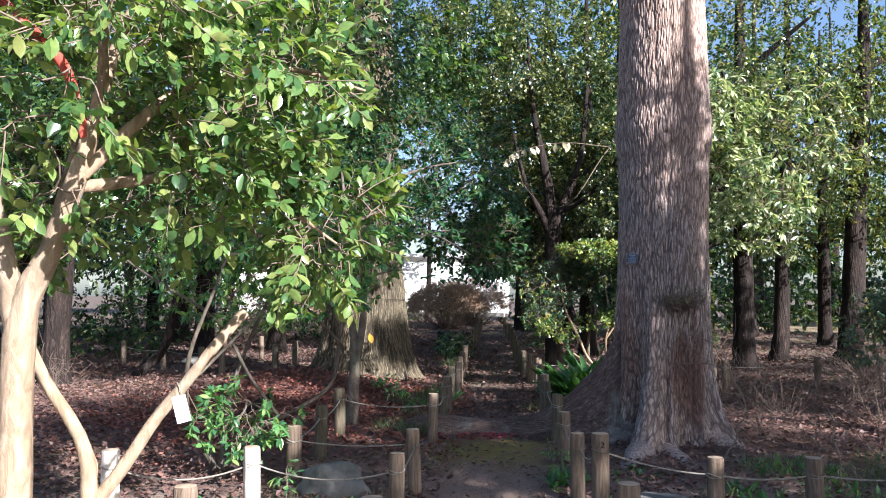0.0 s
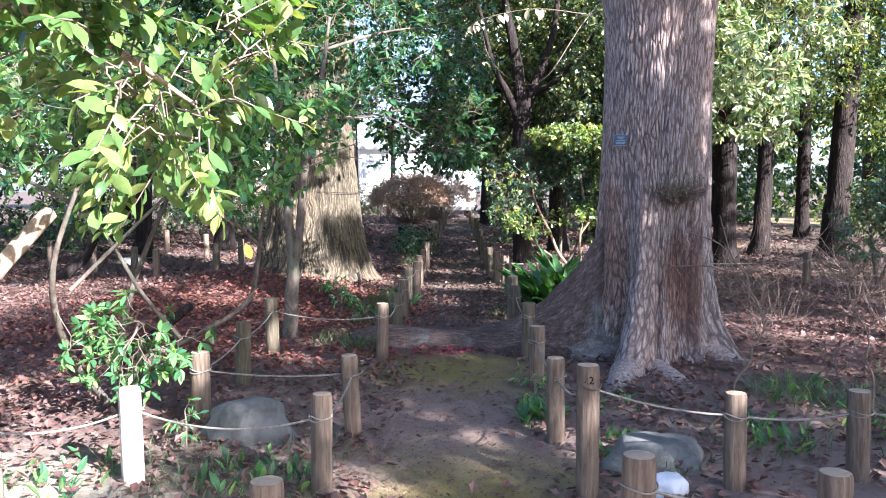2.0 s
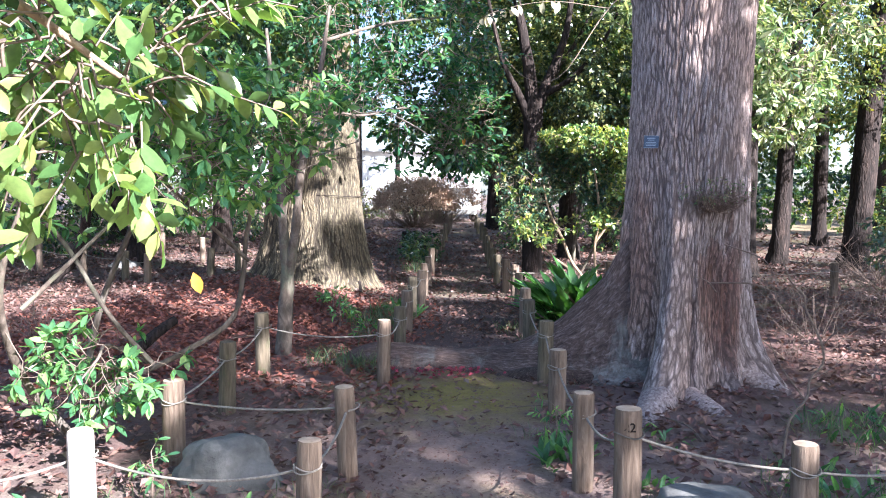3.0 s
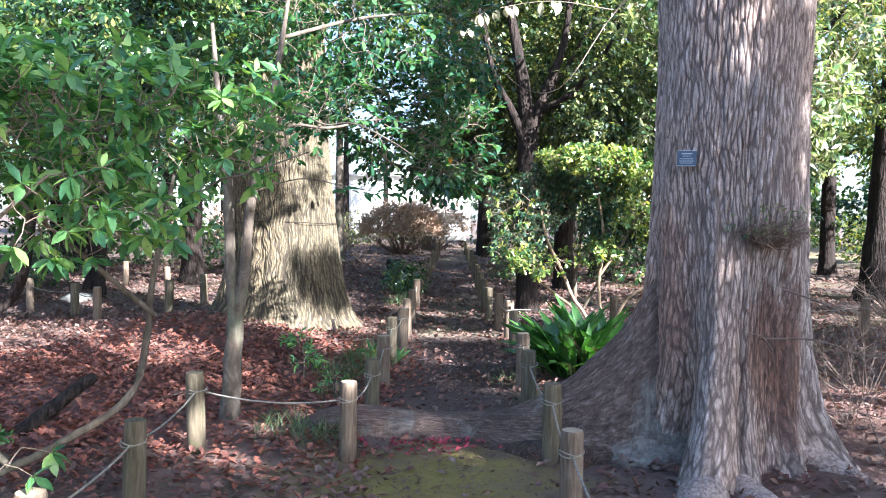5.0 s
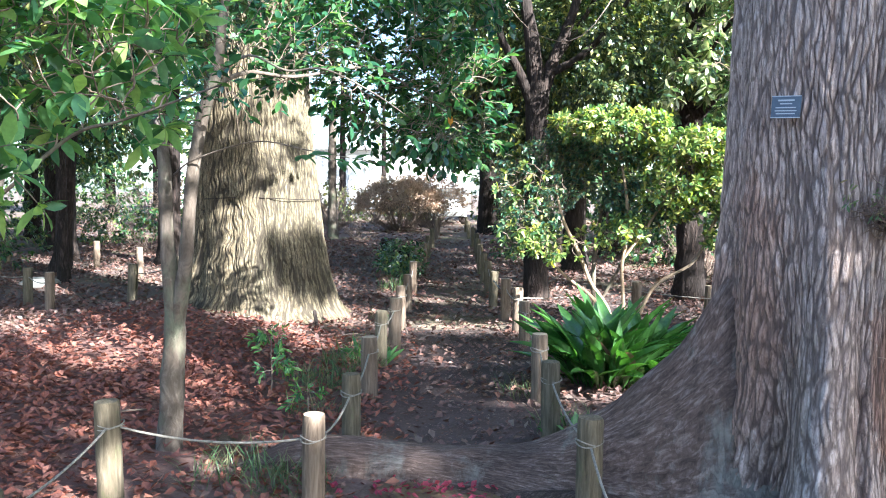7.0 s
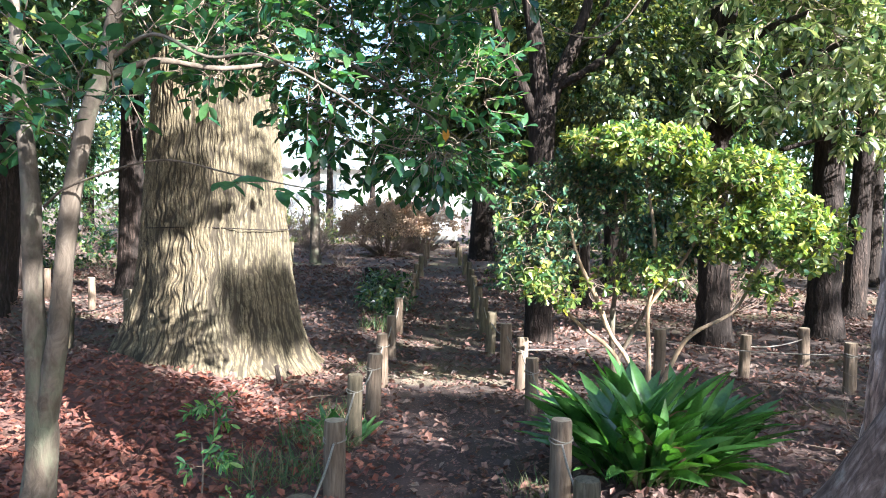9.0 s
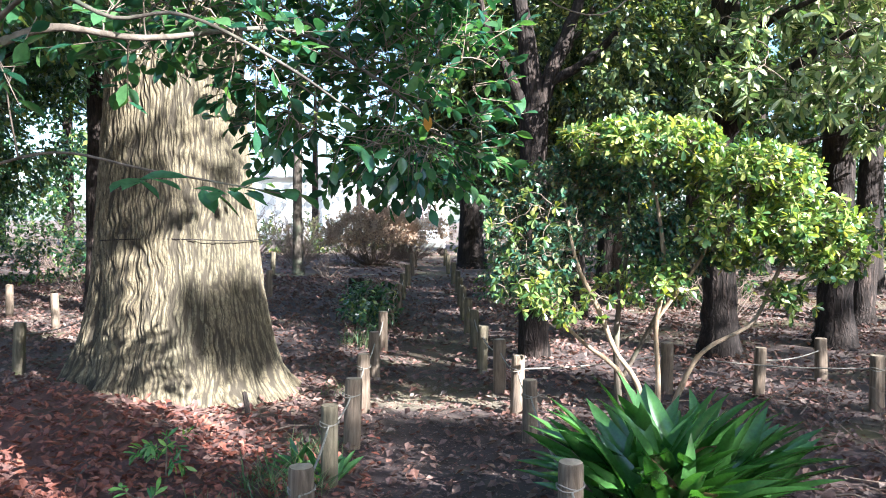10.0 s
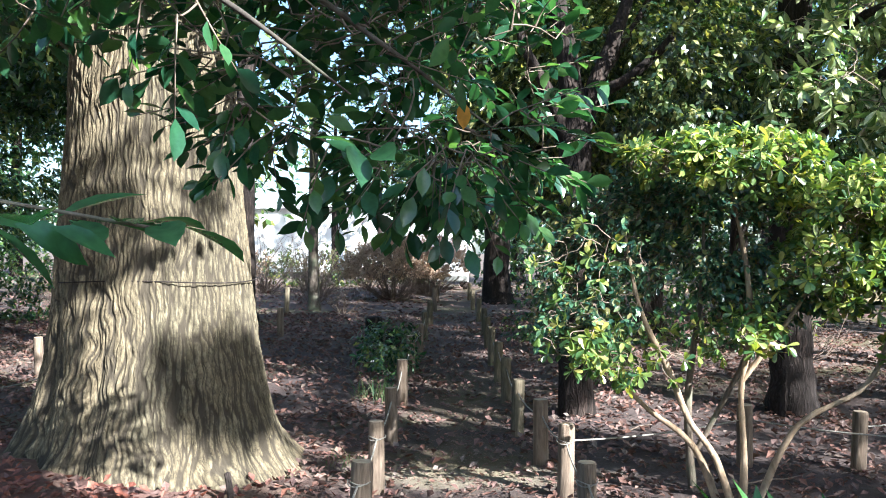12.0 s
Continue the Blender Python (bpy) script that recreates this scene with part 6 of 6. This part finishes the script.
for parent, c, seed in ((big_tree, BIG, 71), (oak, OAK, 72)):
    rl = np.random.default_rng(seed)
    for k in range(6):
        a, h = k * 1.05 + rl.random() * 0.5, 7.5 + 0.8 * k
        x0, y0 = c[0] + 0.04, c[1]
        pts = [(x0, y0, h, 0.14), (x0 + 1.2 * math.cos(a), y0 + 1.2 * math.sin(a), h + 0.6, 0.09), (x0 + 3.2 * math.cos(a), y0 + 3.2 * math.sin(a), h + 1.4, 0.03)]
        piece("branch", *tube(spline(pts, 14), 8), BARK_DARK, parent)
high_crown(big_tree, [(BIG[0], BIG[1], 11, 2.6, 2.6, 2.6, 1)], 380, 73, LEAF_FAR)
high_crown(oak, [(OAK[0], OAK[1] + 0.5, 11, 3.6, 3.2, 2.4, 1), (OAK[0] + 0.4, OAK[1] + 1.2, 6.5, 1.8, 0.8, 1.6, 0.5)], 600, 74, LEAF_FAR)
# unseen leaf clumps added to cast shade bands on oak and ground
high_crown(big_tree, [(1.72, 9.08, 6.0, 0.25, 0.22, 0.1, 0.5), (2.32, 8.4, 6.0, 0.22, 0.22, 0.1, 0.5), (3.0, 7.64, 6.0, 0.22, 0.22, 0.1, 0.5), (3.6, 7.0, 6.0, 0.22, 0.2, 0.1, 0.5), (2.4, 11.3, 6.5, 1.2, 0.9, 0.2, 5)], 130, 78, LEAF_FAR, 0.16)
high_crown(big_tree, [(4.25, 7.1, 6.0, 0.6, 0.2, 0.08, 0.5), (3.85, 7.55, 6.0, 0.65, 0.28, 0.08, 0.7), (3.4, 8.0, 6.0, 0.6, 0.25, 0.08, 0.5), (4.45, 6.45, 6.0, 0.22, 0.32, 0.08, 0.3), (3.9, 6.95, 6.0, 0.22, 0.32, 0.08, 0.3), (3.35, 7.5, 6.0, 0.22, 0.32, 0.08, 0.3), (2.8, 8.05, 6.0, 0.22, 0.32, 0.08, 0.3)], 130, 79, LEAF_FAR, 0.15)
high_crown(oak, [(-0.3, 13.2, 3.9, 0.75, 0.5, 0.8, 1), (-2.4, 13.1, 3.9, 0.8, 0.5, 0.7, 0.8), (-1.3, 12.9, 4.1, 0.6, 0.3, 0.5, 0.5), (0.0, 15.0, 4.7, 0.6, 0.5, 0.9, 0.6)], 680, 77, LEAF_DARK, 0.11)

# ivy-like shoots and leaves round the oak's upper trunk
ri = np.random.default_rng(75)
ni = 130
ta, tz = ri.uniform(-math.pi, math.pi, ni), ri.uniform(2.9, 6.0, ni)
ip = np.stack([OAK[0] + 0.04 + 0.56 * np.cos(ta), OAK[1] + 0.56 * np.sin(ta), tz], -1)
iw = np.stack([np.cos(ta), np.sin(ta), np.full(ni, -0.2)], -1)
lv, (tp, ways) = sprays(ri, ip, iw, LEAF_MID, 7, 0.25, 0.075)
piece("creeper", *lv, LEAF_DARK, oak, "dark creeper leaves on the upper trunk")


# twiggy bare shrubs and the shoots on the great trunk
def bare_shrub(name, x, y, z0, spread, tall, n, seed, material, label, category, parent=None, aim=(0, 0), thick=0.004, forks=3):
    rng = np.random.default_rng(seed)
    out = []
    for k in range(int(n * 0.75)):
        a, r = rng.random() * 6.283, spread * rng.random() ** 0.5
        tip = np.array([x + aim[0] + r * math.cos(a), y + aim[1] + r * math.sin(a), z0 + tall * rng.uniform(0.45, 1.0) * (1 - 0.35 * (r / spread) ** 2)])
        foot = np.array([x + 0.15 * r * math.cos(a), y + 0.15 * r * math.sin(a), z0])
        mid = (foot + tip) / 2 + rng.normal(0, 0.12 * tall, 3)
        L = spline([[*foot, thick], [*mid, thick * 0.7], [*tip, thick * 0.25]], 9)
        out.append(tube(L, 4))
        for j in range(forks):
            s = rng.integers(3, 8)
            p = L[s][:3]
            q = p + rng.normal(0, 0.16 * tall, 3) + np.array([0, 0, 0.1 * tall])
            out.append(tube(spline([[*p, thick * 0.6], [*((p + q) / 2 + rng.normal(0, 0.03, 3)), thick * 0.4], [*q, thick * 0.2]], 6), 4))
    v, f = joined(out)
    ob = tagged(piece(name, v, f, material, parent), kind="stuff" if parent is not None else "")
    return ob if parent is not None else tagged(ob, label, category, "bare shrubs")


for k, (x, y, s, h, n) in enumerate(((3.4, 8.9, 0.6, 0.9, 22), (4.1, 10.0, 0.9, 1.1, 30), (5.0, 9.5, 0.9, 1.1, 28), (3.2, 7.0, 0.3, 0.9, 9), (3.9, 7.3, 0.4, 1.0, 10), (4.6, 8.0, 0.5, 0.8, 20), (5.6, 11.5, 1.0, 1.2, 34), (3.7, 11.2, 0.7, 1.0, 24), (6.6, 13, 1.0, 1.1, 30), (-3.4, 9.8, 0.5, 0.7, 20), (-5.2, 11.0, 0.7, 0.8, 25), (-2.6, 33.5, 1.1, 2.0, 60), (-4.6, 35, 1.4, 2.4, 70), (-6.8, 33, 1.3, 2.2, 60), (-3.4, 37, 1.4, 2.6, 60), (-1.4, 38, 1.0, 2.2, 50), (-9, 34, 1.5, 2.4, 60))):
    bare_shrub("bare_shrub", x, y, gz(x, y) - 0.02, s, h, n, 700 + k, BARK_DRY, "leafless brown twiggy shrub on the leafy soil", "shrub", thick=0.004 if y < 30 else 0.012)


# thin bare saplings behind the front fence
def bare_sapling(stem, twigs):
    ob = thing("bare_sapling", stem[0][:3], "thin dark leafless sapling with crooked twigs", "sapling", "bare saplings")
    piece("stem", *tube(spline(stem, 26), 7, 0.05, np.random.default_rng(61)), BARK_TWIG, ob)
    for line in twigs:
        piece("twig", *tube(spline(line, 12), 5), BARK_DRY, ob)


bare_sapling([(2.14, 6.2, -0.12, 0.008), (2.17, 6.2, 0.2, 0.007), (2.25, 6.18, 0.33, 0.007), (2.26, 6.17, 0.44, 0.006), (2.32, 6.16, 0.52, 0.006), (2.30, 6.15, 0.64, 0.006), (2.21, 6.13, 0.80, 0.005), (2.19, 6.12, 0.88, 0.005), (2.10, 6.1, 0.97, 0.004), (2.02, 6.1, 1.22, 0.002)],
             [[(2.24, 6.18, 0.33, 0.004), (2.12, 6.25, 0.52, 0.003), (2.05, 6.3, 0.74, 0.0015)], [(2.31, 6.15, 0.62, 0.004), (2.42, 6.1, 0.78, 0.003), (2.45, 6.05, 1.0, 0.0015)],
              [(2.12, 6.1, 0.97, 0.003), (2.2, 6.05, 1.1, 0.002), (2.2, 6.0, 1.28, 0.0015)], [(2.22, 6.13, 0.80, 0.003), (2.1, 6.2, 0.9, 0.002), (1.96, 6.25, 0.96, 0.0015)], [(2.27, 6.17, 0.44, 0.003), (2.4, 6.2, 0.5, 0.002), (2.5, 6.2, 0.62, 0.0015)]])
bare_sapling([(3.0, 6.2, -0.12, 0.007), (3.02, 6.2, 0.2, 0.006), (2.97, 6.2, 0.34, 0.006), (2.98, 6.2, 0.45, 0.005), (2.95, 6.2, 0.54, 0.005), (2.87, 6.2, 0.68, 0.004), (2.8, 6.2, 0.92, 0.002)],
             [[(2.96, 6.2, 0.54, 0.003), (3.06, 6.15, 0.64, 0.002), (3.1, 6.1, 0.82, 0.0015)], [(2.98, 6.2, 0.3, 0.003), (2.88, 6.25, 0.42, 0.002), (2.78, 6.3, 0.5, 0.0015)], [(2.87, 6.2, 0.7, 0.003), (2.75, 6.25, 0.74, 0.002), (2.66, 6.3, 0.86, 0.001)]])
bm = bmesh.new()
bmesh.ops.create_icosphere(bm, subdivisions=4, radius=1)
for v in bm.verts:
    q = v.co.normalized()
    k = 1 + 0.35 * noise.noise(q * 2.2 + Vector((3, 1, 0))) + 0.16 * noise.noise(q * 7)
    v.co = Vector((2.22 + 0.14 * q.x * k, 7.70 + 0.07 * q.y * k, 1.34 + 0.07 * q.z * k))
part("burl", bm, BARK_ROOT, big_tree, "dark knotty burl on the trunk", smooth=True)
for pts in ([(2.2, 7.6, 0.78, 0.007), (2.42, 7.42, 0.80, 0.005), (2.6, 7.3, 0.74, 0.004), (2.72, 7.2, 0.8, 0.002)], [(2.26, 7.6, 0.72, 0.006), (2.12, 7.4, 0.82, 0.004), (1.98, 7.3, 0.86, 0.002)], [(2.3, 7.58, 1.05, 0.006), (2.5, 7.35, 0.95, 0.004), (2.55, 7.2, 0.72, 0.003), (2.66, 7.1, 0.6, 0.002)]):
    piece("shoot", *tube(spline(pts, 14), 6), BARK_DRY, big_tree, "thin bare shoot")
clump_ob = bare_shrub("shoot_tangle", 2.22, 7.64, 1.27, 0.24, 0.2, 150, 750, BARK_DRY, "", "", big_tree, (0.02, -0.07), 0.003)
tagged(clump_ob, "tangle of thin dry shoots on the trunk")
rs_ = np.random.default_rng(76)
sp, so = in_blobs(rs_, [(2.24, 7.56, 1.41, 0.28, 0.10, 0.06, 1)], 60)
lv, _ = sprays(rs_, sp, so, LEAF_LANCE, 5, 0.06, 0.03)
piece("shoot_foliage", *lv, GRASS, big_tree)

# clipped brown-leaved bushes far down the path
for k, (x, y, rx, ry, h, n) in enumerate(((-0.25, 31.5, 1.55, 1.2, 1.8, 2600), (0.8, 35, 1.6, 1.4, 2.1, 1500))):
    rb = np.random.default_rng(800 + k)
    z = gz(x, y)
    bush = thing("clipped_bush", (x, y, z), "dome-shaped bush with dry reddish-brown leaves and bare stems", "bush", "brown bushes")
    bare = bare_shrub("stem_growth", x, y, z - 0.05, rx * 1.0, h * 1.0, 160, 810 + k, BARK_DRY, "", "", bush, (0, 0), 0.011, 2)
    d = unit(rb.standard_normal((n, 3)))
    d[:, 2] = np.abs(d[:, 2])
    sp = np.array([x, y, z + h * 0.36]) + d * np.array([rx, ry, h * 0.6]) * (0.7 + 0.3 * rb.random((n, 1)))
    lv, _ = sprays(rb, sp, d, LEAF_FLAT, 6, 0.15, 0.09, droop=0.0)
    piece("crown", *lv, LEAF_BROWN, bush, smooth=False)

# low hedge growth and undergrowth
for k, (x, y, rx, ry, rz, n, leaf, sz) in enumerate(((-4.6, 24, 1.4, 0.8, 0.5, 160, LEAF_DARK, 0.12), (5.2, 20.5, 1.6, 0.8, 0.7, 220, LEAF_DARK, 0.12), (-7.5, 18.5, 1.6, 0.8, 0.6, 180, LEAF_DARK, 0.12), (-10, 24, 2.5, 1, 0.8, 240, LEAF_DARK, 0.14),
                                                     (0.1, 18.6, 0.3, 1.7, 0.33, 170, LEAF_DARK, 0.10), (6.5, 27, 2.5, 1.2, 1.0, 260, LEAF_FAR, 0.15), (-6.0, 28, 2.4, 1, 0.7, 220, LEAF_DARK, 0.15), (2.6, 21.5, 0.6, 0.8, 0.4, 120, LEAF_DARK, 0.1), (4.0, 33, 1.8, 1.0, 1.5, 300, LEAF_DARK, 0.16), (13, 22, 2.2, 1, 0.9, 240, LEAF_FAR, 0.14), (-3.6, 41, 2.6, 1.0, 0.9, 260, LEAF_GOLD, 0.2), (-9, 43, 3.2, 1.2, 1.1, 300, LEAF_BROWN, 0.2), (-14, 39, 3, 1.2, 1.2, 300, LEAF_FAR, 0.2), (-6.2, 36, 1.8, 1.0, 0.8, 220, LEAF_BROWN, 0.15), (0.2, 44, 2.0, 1.0, 1.0, 240, LEAF_GOLD, 0.2), (13.8, 25, 2.2, 0.9, 1.0, 280, LEAF_GOLD, 0.15), (11, 31, 3.0, 1.2, 1.2, 280, LEAF_FAR, 0.2), (17, 33, 3.5, 1.2, 0.8, 200, LEAF_GOLD, 0.2), (11, 49, 3.4, 1.6, 2.2, 420, LEAF_DARK, 0.34), (15.5, 48, 3.4, 1.6, 2.0, 420, LEAF_DARK, 0.34), (20, 47, 3.4, 1.6, 2.3, 420, LEAF_FAR, 0.34), (24.5, 45, 3.4, 1.6, 2.0, 420, LEAF_DARK, 0.34), (29, 43, 3.4, 1.6, 2.2, 420, LEAF_DARK, 0.34), (22, 34, 3.5, 1.4, 1.5, 280, LEAF_FAR, 0.2), (-7.2, 24.6, 1.6, 0.7, 0.6, 200, LEAF_DARK, 0.13))):
    rh = np.random.default_rng(850 + k)
    z = gz(x, y)
    sp, so = in_blobs(rh, [(x, y, z + rz * 0.75, rx, ry, rz, 1)], n)
    sp[:, 2] = np.maximum(sp[:, 2], z + 0.05)
    lv, _ = sprays(rh, sp, so, LEAF_FLAT, 8, 0.2, sz)
    hedge = thing("low_bush", (x, y, z), "low evergreen bush in the undergrowth", "bush", "low bushes")
    piece("crown", *lv, leaf, hedge, smooth=False)
    bare_shrub("stem_growth", x, y, z - 0.05, max(rx, ry) * 0.7, rz * 1.1, 14, 870 + k, BARK_TWIG, "", "", hedge, (0, 0), 0.01, 2)

# cut stumps by the path
for x, y, r, h in ((-0.22, 20.9, 0.14, 0.46), (0.1, 20.6, 0.12, 0.3)):
    L = np.array([(x, y, gz(x, y) - 0.1, r * 1.15), (x, y, gz(x, y) + 0.1, r), (x, y, gz(x, y) + h - 0.02, r * 0.95), (x, y, gz(x, y) + h, r * 0.8), (x, y, gz(x, y) + h + 0.002, 0.01)])
    tagged(piece("stump", *tube(L, 14, 0.03, np.random.default_rng(5)), BARK_DARK, smooth=False), "dark cut tree stump in the leaves", "stump", "stumps")

# far wood closing the view, thinning where the open bright ground lies
rf = np.random.default_rng(90)
for k in range(34):
    a = -1.15 + 2.3 * (k + rf.random() * 0.7) / 34
    dist = rf.uniform(38, 58)
    x, y = dist * math.sin(a), dist * math.cos(a)
    if -0.20 < a < 0.05:
        continue
    wood_tree(float(x), float(y), 0.3, 20, [(x, y, 4.5, 4, 3, 3, 3), (x, y, 9.5, 4, 3, 3.2, 3), (x, y, 15, 4, 3, 3.5, 3)], 150 if 0.28 < a < 0.62 else 900, 900 + k, leaf=LEAF_DARK if a < -0.2 else (LEAF_FAR, LEAF_DARK, LEAF_GOLD)[k % 3], size=0.48, per=4, gap=0.42, cell=1.6, limbs=0, low=4, label="far evergreen tree of the wood")
for k, (x, y, tall) in enumerate(((-7.5, 44, 9), (-4.0, 52, 10), (-10.5, 50, 10), (-2.0, 60, 9))):
    wood_tree(x, y, 0.2, tall, [(x, y, tall * 0.7, 2, 1.5, 2, 3)], 160, 950 + k, leaf=LEAF_GOLD, size=0.3, per=5, gap=0.5, limbs=1, low=4, label="thin-leaved tree in the open")
# unseen ring of wood added behind the camera, left open towards the sun
for k in range(14):
    a = 1.45 + 3.4 * (k + 0.5) / 14
    x, y = 26 * math.sin(a), 26 * math.cos(a)
    if abs(math.degrees(a) - 137) < 16:
        continue
    wood_tree(float(x), float(y), 0.3, 8, [(x, y, 4.0, 3.5, 3, 2.5, 3), (x, y, 6.5, 3, 3, 1.5, 1)], 330, 970 + k, size=0.4, per=6, gap=0.4, cell=1.6, limbs=0, low=4, label="evergreen tree of the wood")

# thicket closing the wood at middle distance on both sides
for k, (x, y, r, leaf) in enumerate(((-9.5, 26, 2.8, LEAF_DARK), (-13.5, 24, 3, LEAF_DARK), (-16, 18, 3, LEAF_DARK), (-12, 14, 2.6, LEAF_DARK), (6.8, 24, 2.6, LEAF_FAR), (10.5, 23.5, 2.6, LEAF_GOLD), (13.5, 19.5, 2.6, LEAF_FAR), (17, 23, 3, LEAF_DARK))):
    wood_tree(x, y, 0.18, 9, [(x, y, 3.9 if x > 6 else 2.6, r, r * 0.7, 1.5, 3), (x, y, 5.8 if x > 6 else 4.8, r * 1.05, r * 0.8, 1.6, 3)], (700 if x > 9 else 1500), 650 + k, leaf=leaf, size=0.14, gap=(0.52 if x > 9 else 0.4), cell=1.1, limbs=2, low=2, label="leafy evergreen at the edge of the wood")

# white van parked beyond the end of the path
van = thing("parked_van", (1.6, 39.5, gz(1.6, 39.5)), "small white van parked beyond the end of the path", "van")
zv = gz(1.6, 39.5)
sec = [(-0.70, 0.32), (-0.72, 0.9), (-0.66, 1.45), (-0.5, 1.68), (0, 1.74), (0.5, 1.68), (0.66, 1.45), (0.72, 0.9), (0.70, 0.32)]
bm = bmesh.new()
ends = []
for yy, k in ((38.0, 0.94), (38.15, 1.0), (41.0, 1.0), (41.15, 0.92)):
    ends.append([bm.verts.new((1.6 + px * k, yy, zv + 0.32 + (pz - 0.32) * k)) for px, pz in sec])
for a_, b_ in zip(ends, ends[1:]):
    for q in range(len(sec)):
        bm.faces.new((a_[q], a_[(q + 1) % len(sec)], b_[(q + 1) % len(sec)], b_[q]))
bm.faces.new(ends[0])
bm.faces.new(ends[-1][::-1])
part("body", bm, WHITE, van)
w_ = part("rear_window", box_bm(1.05, 0.03, 0.45, 0.01), STONE, van, "dull grey rear window")
w_.location = (1.6, 37.99, zv + 1.25)
w_ = part("bumper", box_bm(1.3, 0.12, 0.2, 0.03), STONE, van, "grey bumper")
w_.location = (1.6, 37.97, zv + 0.42)
for sx in (-0.6, 0.6):
    for sy in (38.6, 40.6):
        L = np.array([(1.6 + sx - 0.08, sy, zv + 0.27, 0.2), (1.6 + sx - 0.08, sy, zv + 0.27, 0.27), (1.6 + sx + 0.08, sy, zv + 0.27, 0.27), (1.6 + sx + 0.08, sy, zv + 0.27, 0.05)])
        piece("wheel", *tube(L + np.array([[-0.001, 0, 0, 0], [0, 0, 0, 0], [0, 0, 0, 0], [0.001, 0, 0, 0]]), 16), BARK_DARK, van, smooth=False)

# pale building past the open ground
shed = thing("pale_building", (-7.0, 66, gz(0, 60)), "long pale building in the sun past the open ground", "building")
b_ = part("wall", box_bm(22, 6, 4.2, 0.03), PLASTER, shed)
b_.location = (-7.0, 66, gz(0, 60) + 2.1)
r_ = part("roof", box_bm(23, 7, 0.3, 0.05), PLASTER, shed)
r_.location = (-7.0, 66, gz(0, 60) + 4.36)
# bare far scrub in the open ground
for k, (x, y, s, h, n) in enumerate(((-4.5, 27, 1.2, 1.2, 60), (-2.2, 29, 0.9, 1.1, 50), (-6.5, 32, 1.4, 1.5, 60), (-3.2, 36, 1.3, 1.4, 60), (-9, 30, 1.4, 1.4, 60), (-1.2, 26.5, 0.6, 0.8, 30), (-5.4, 22.5, 0.7, 0.7, 30), (5.5, 19, 1.0, 1.0, 50), (7.6, 15.2, 1.0, 1.0, 50))):
    bare_shrub("bare_shrub", x, y, gz(x, y) - 0.02, s, h, n, 780 + k, BARK_DRY, "leafless brown twiggy shrub on the leafy soil", "shrub", None, (0, 0), 0.008)
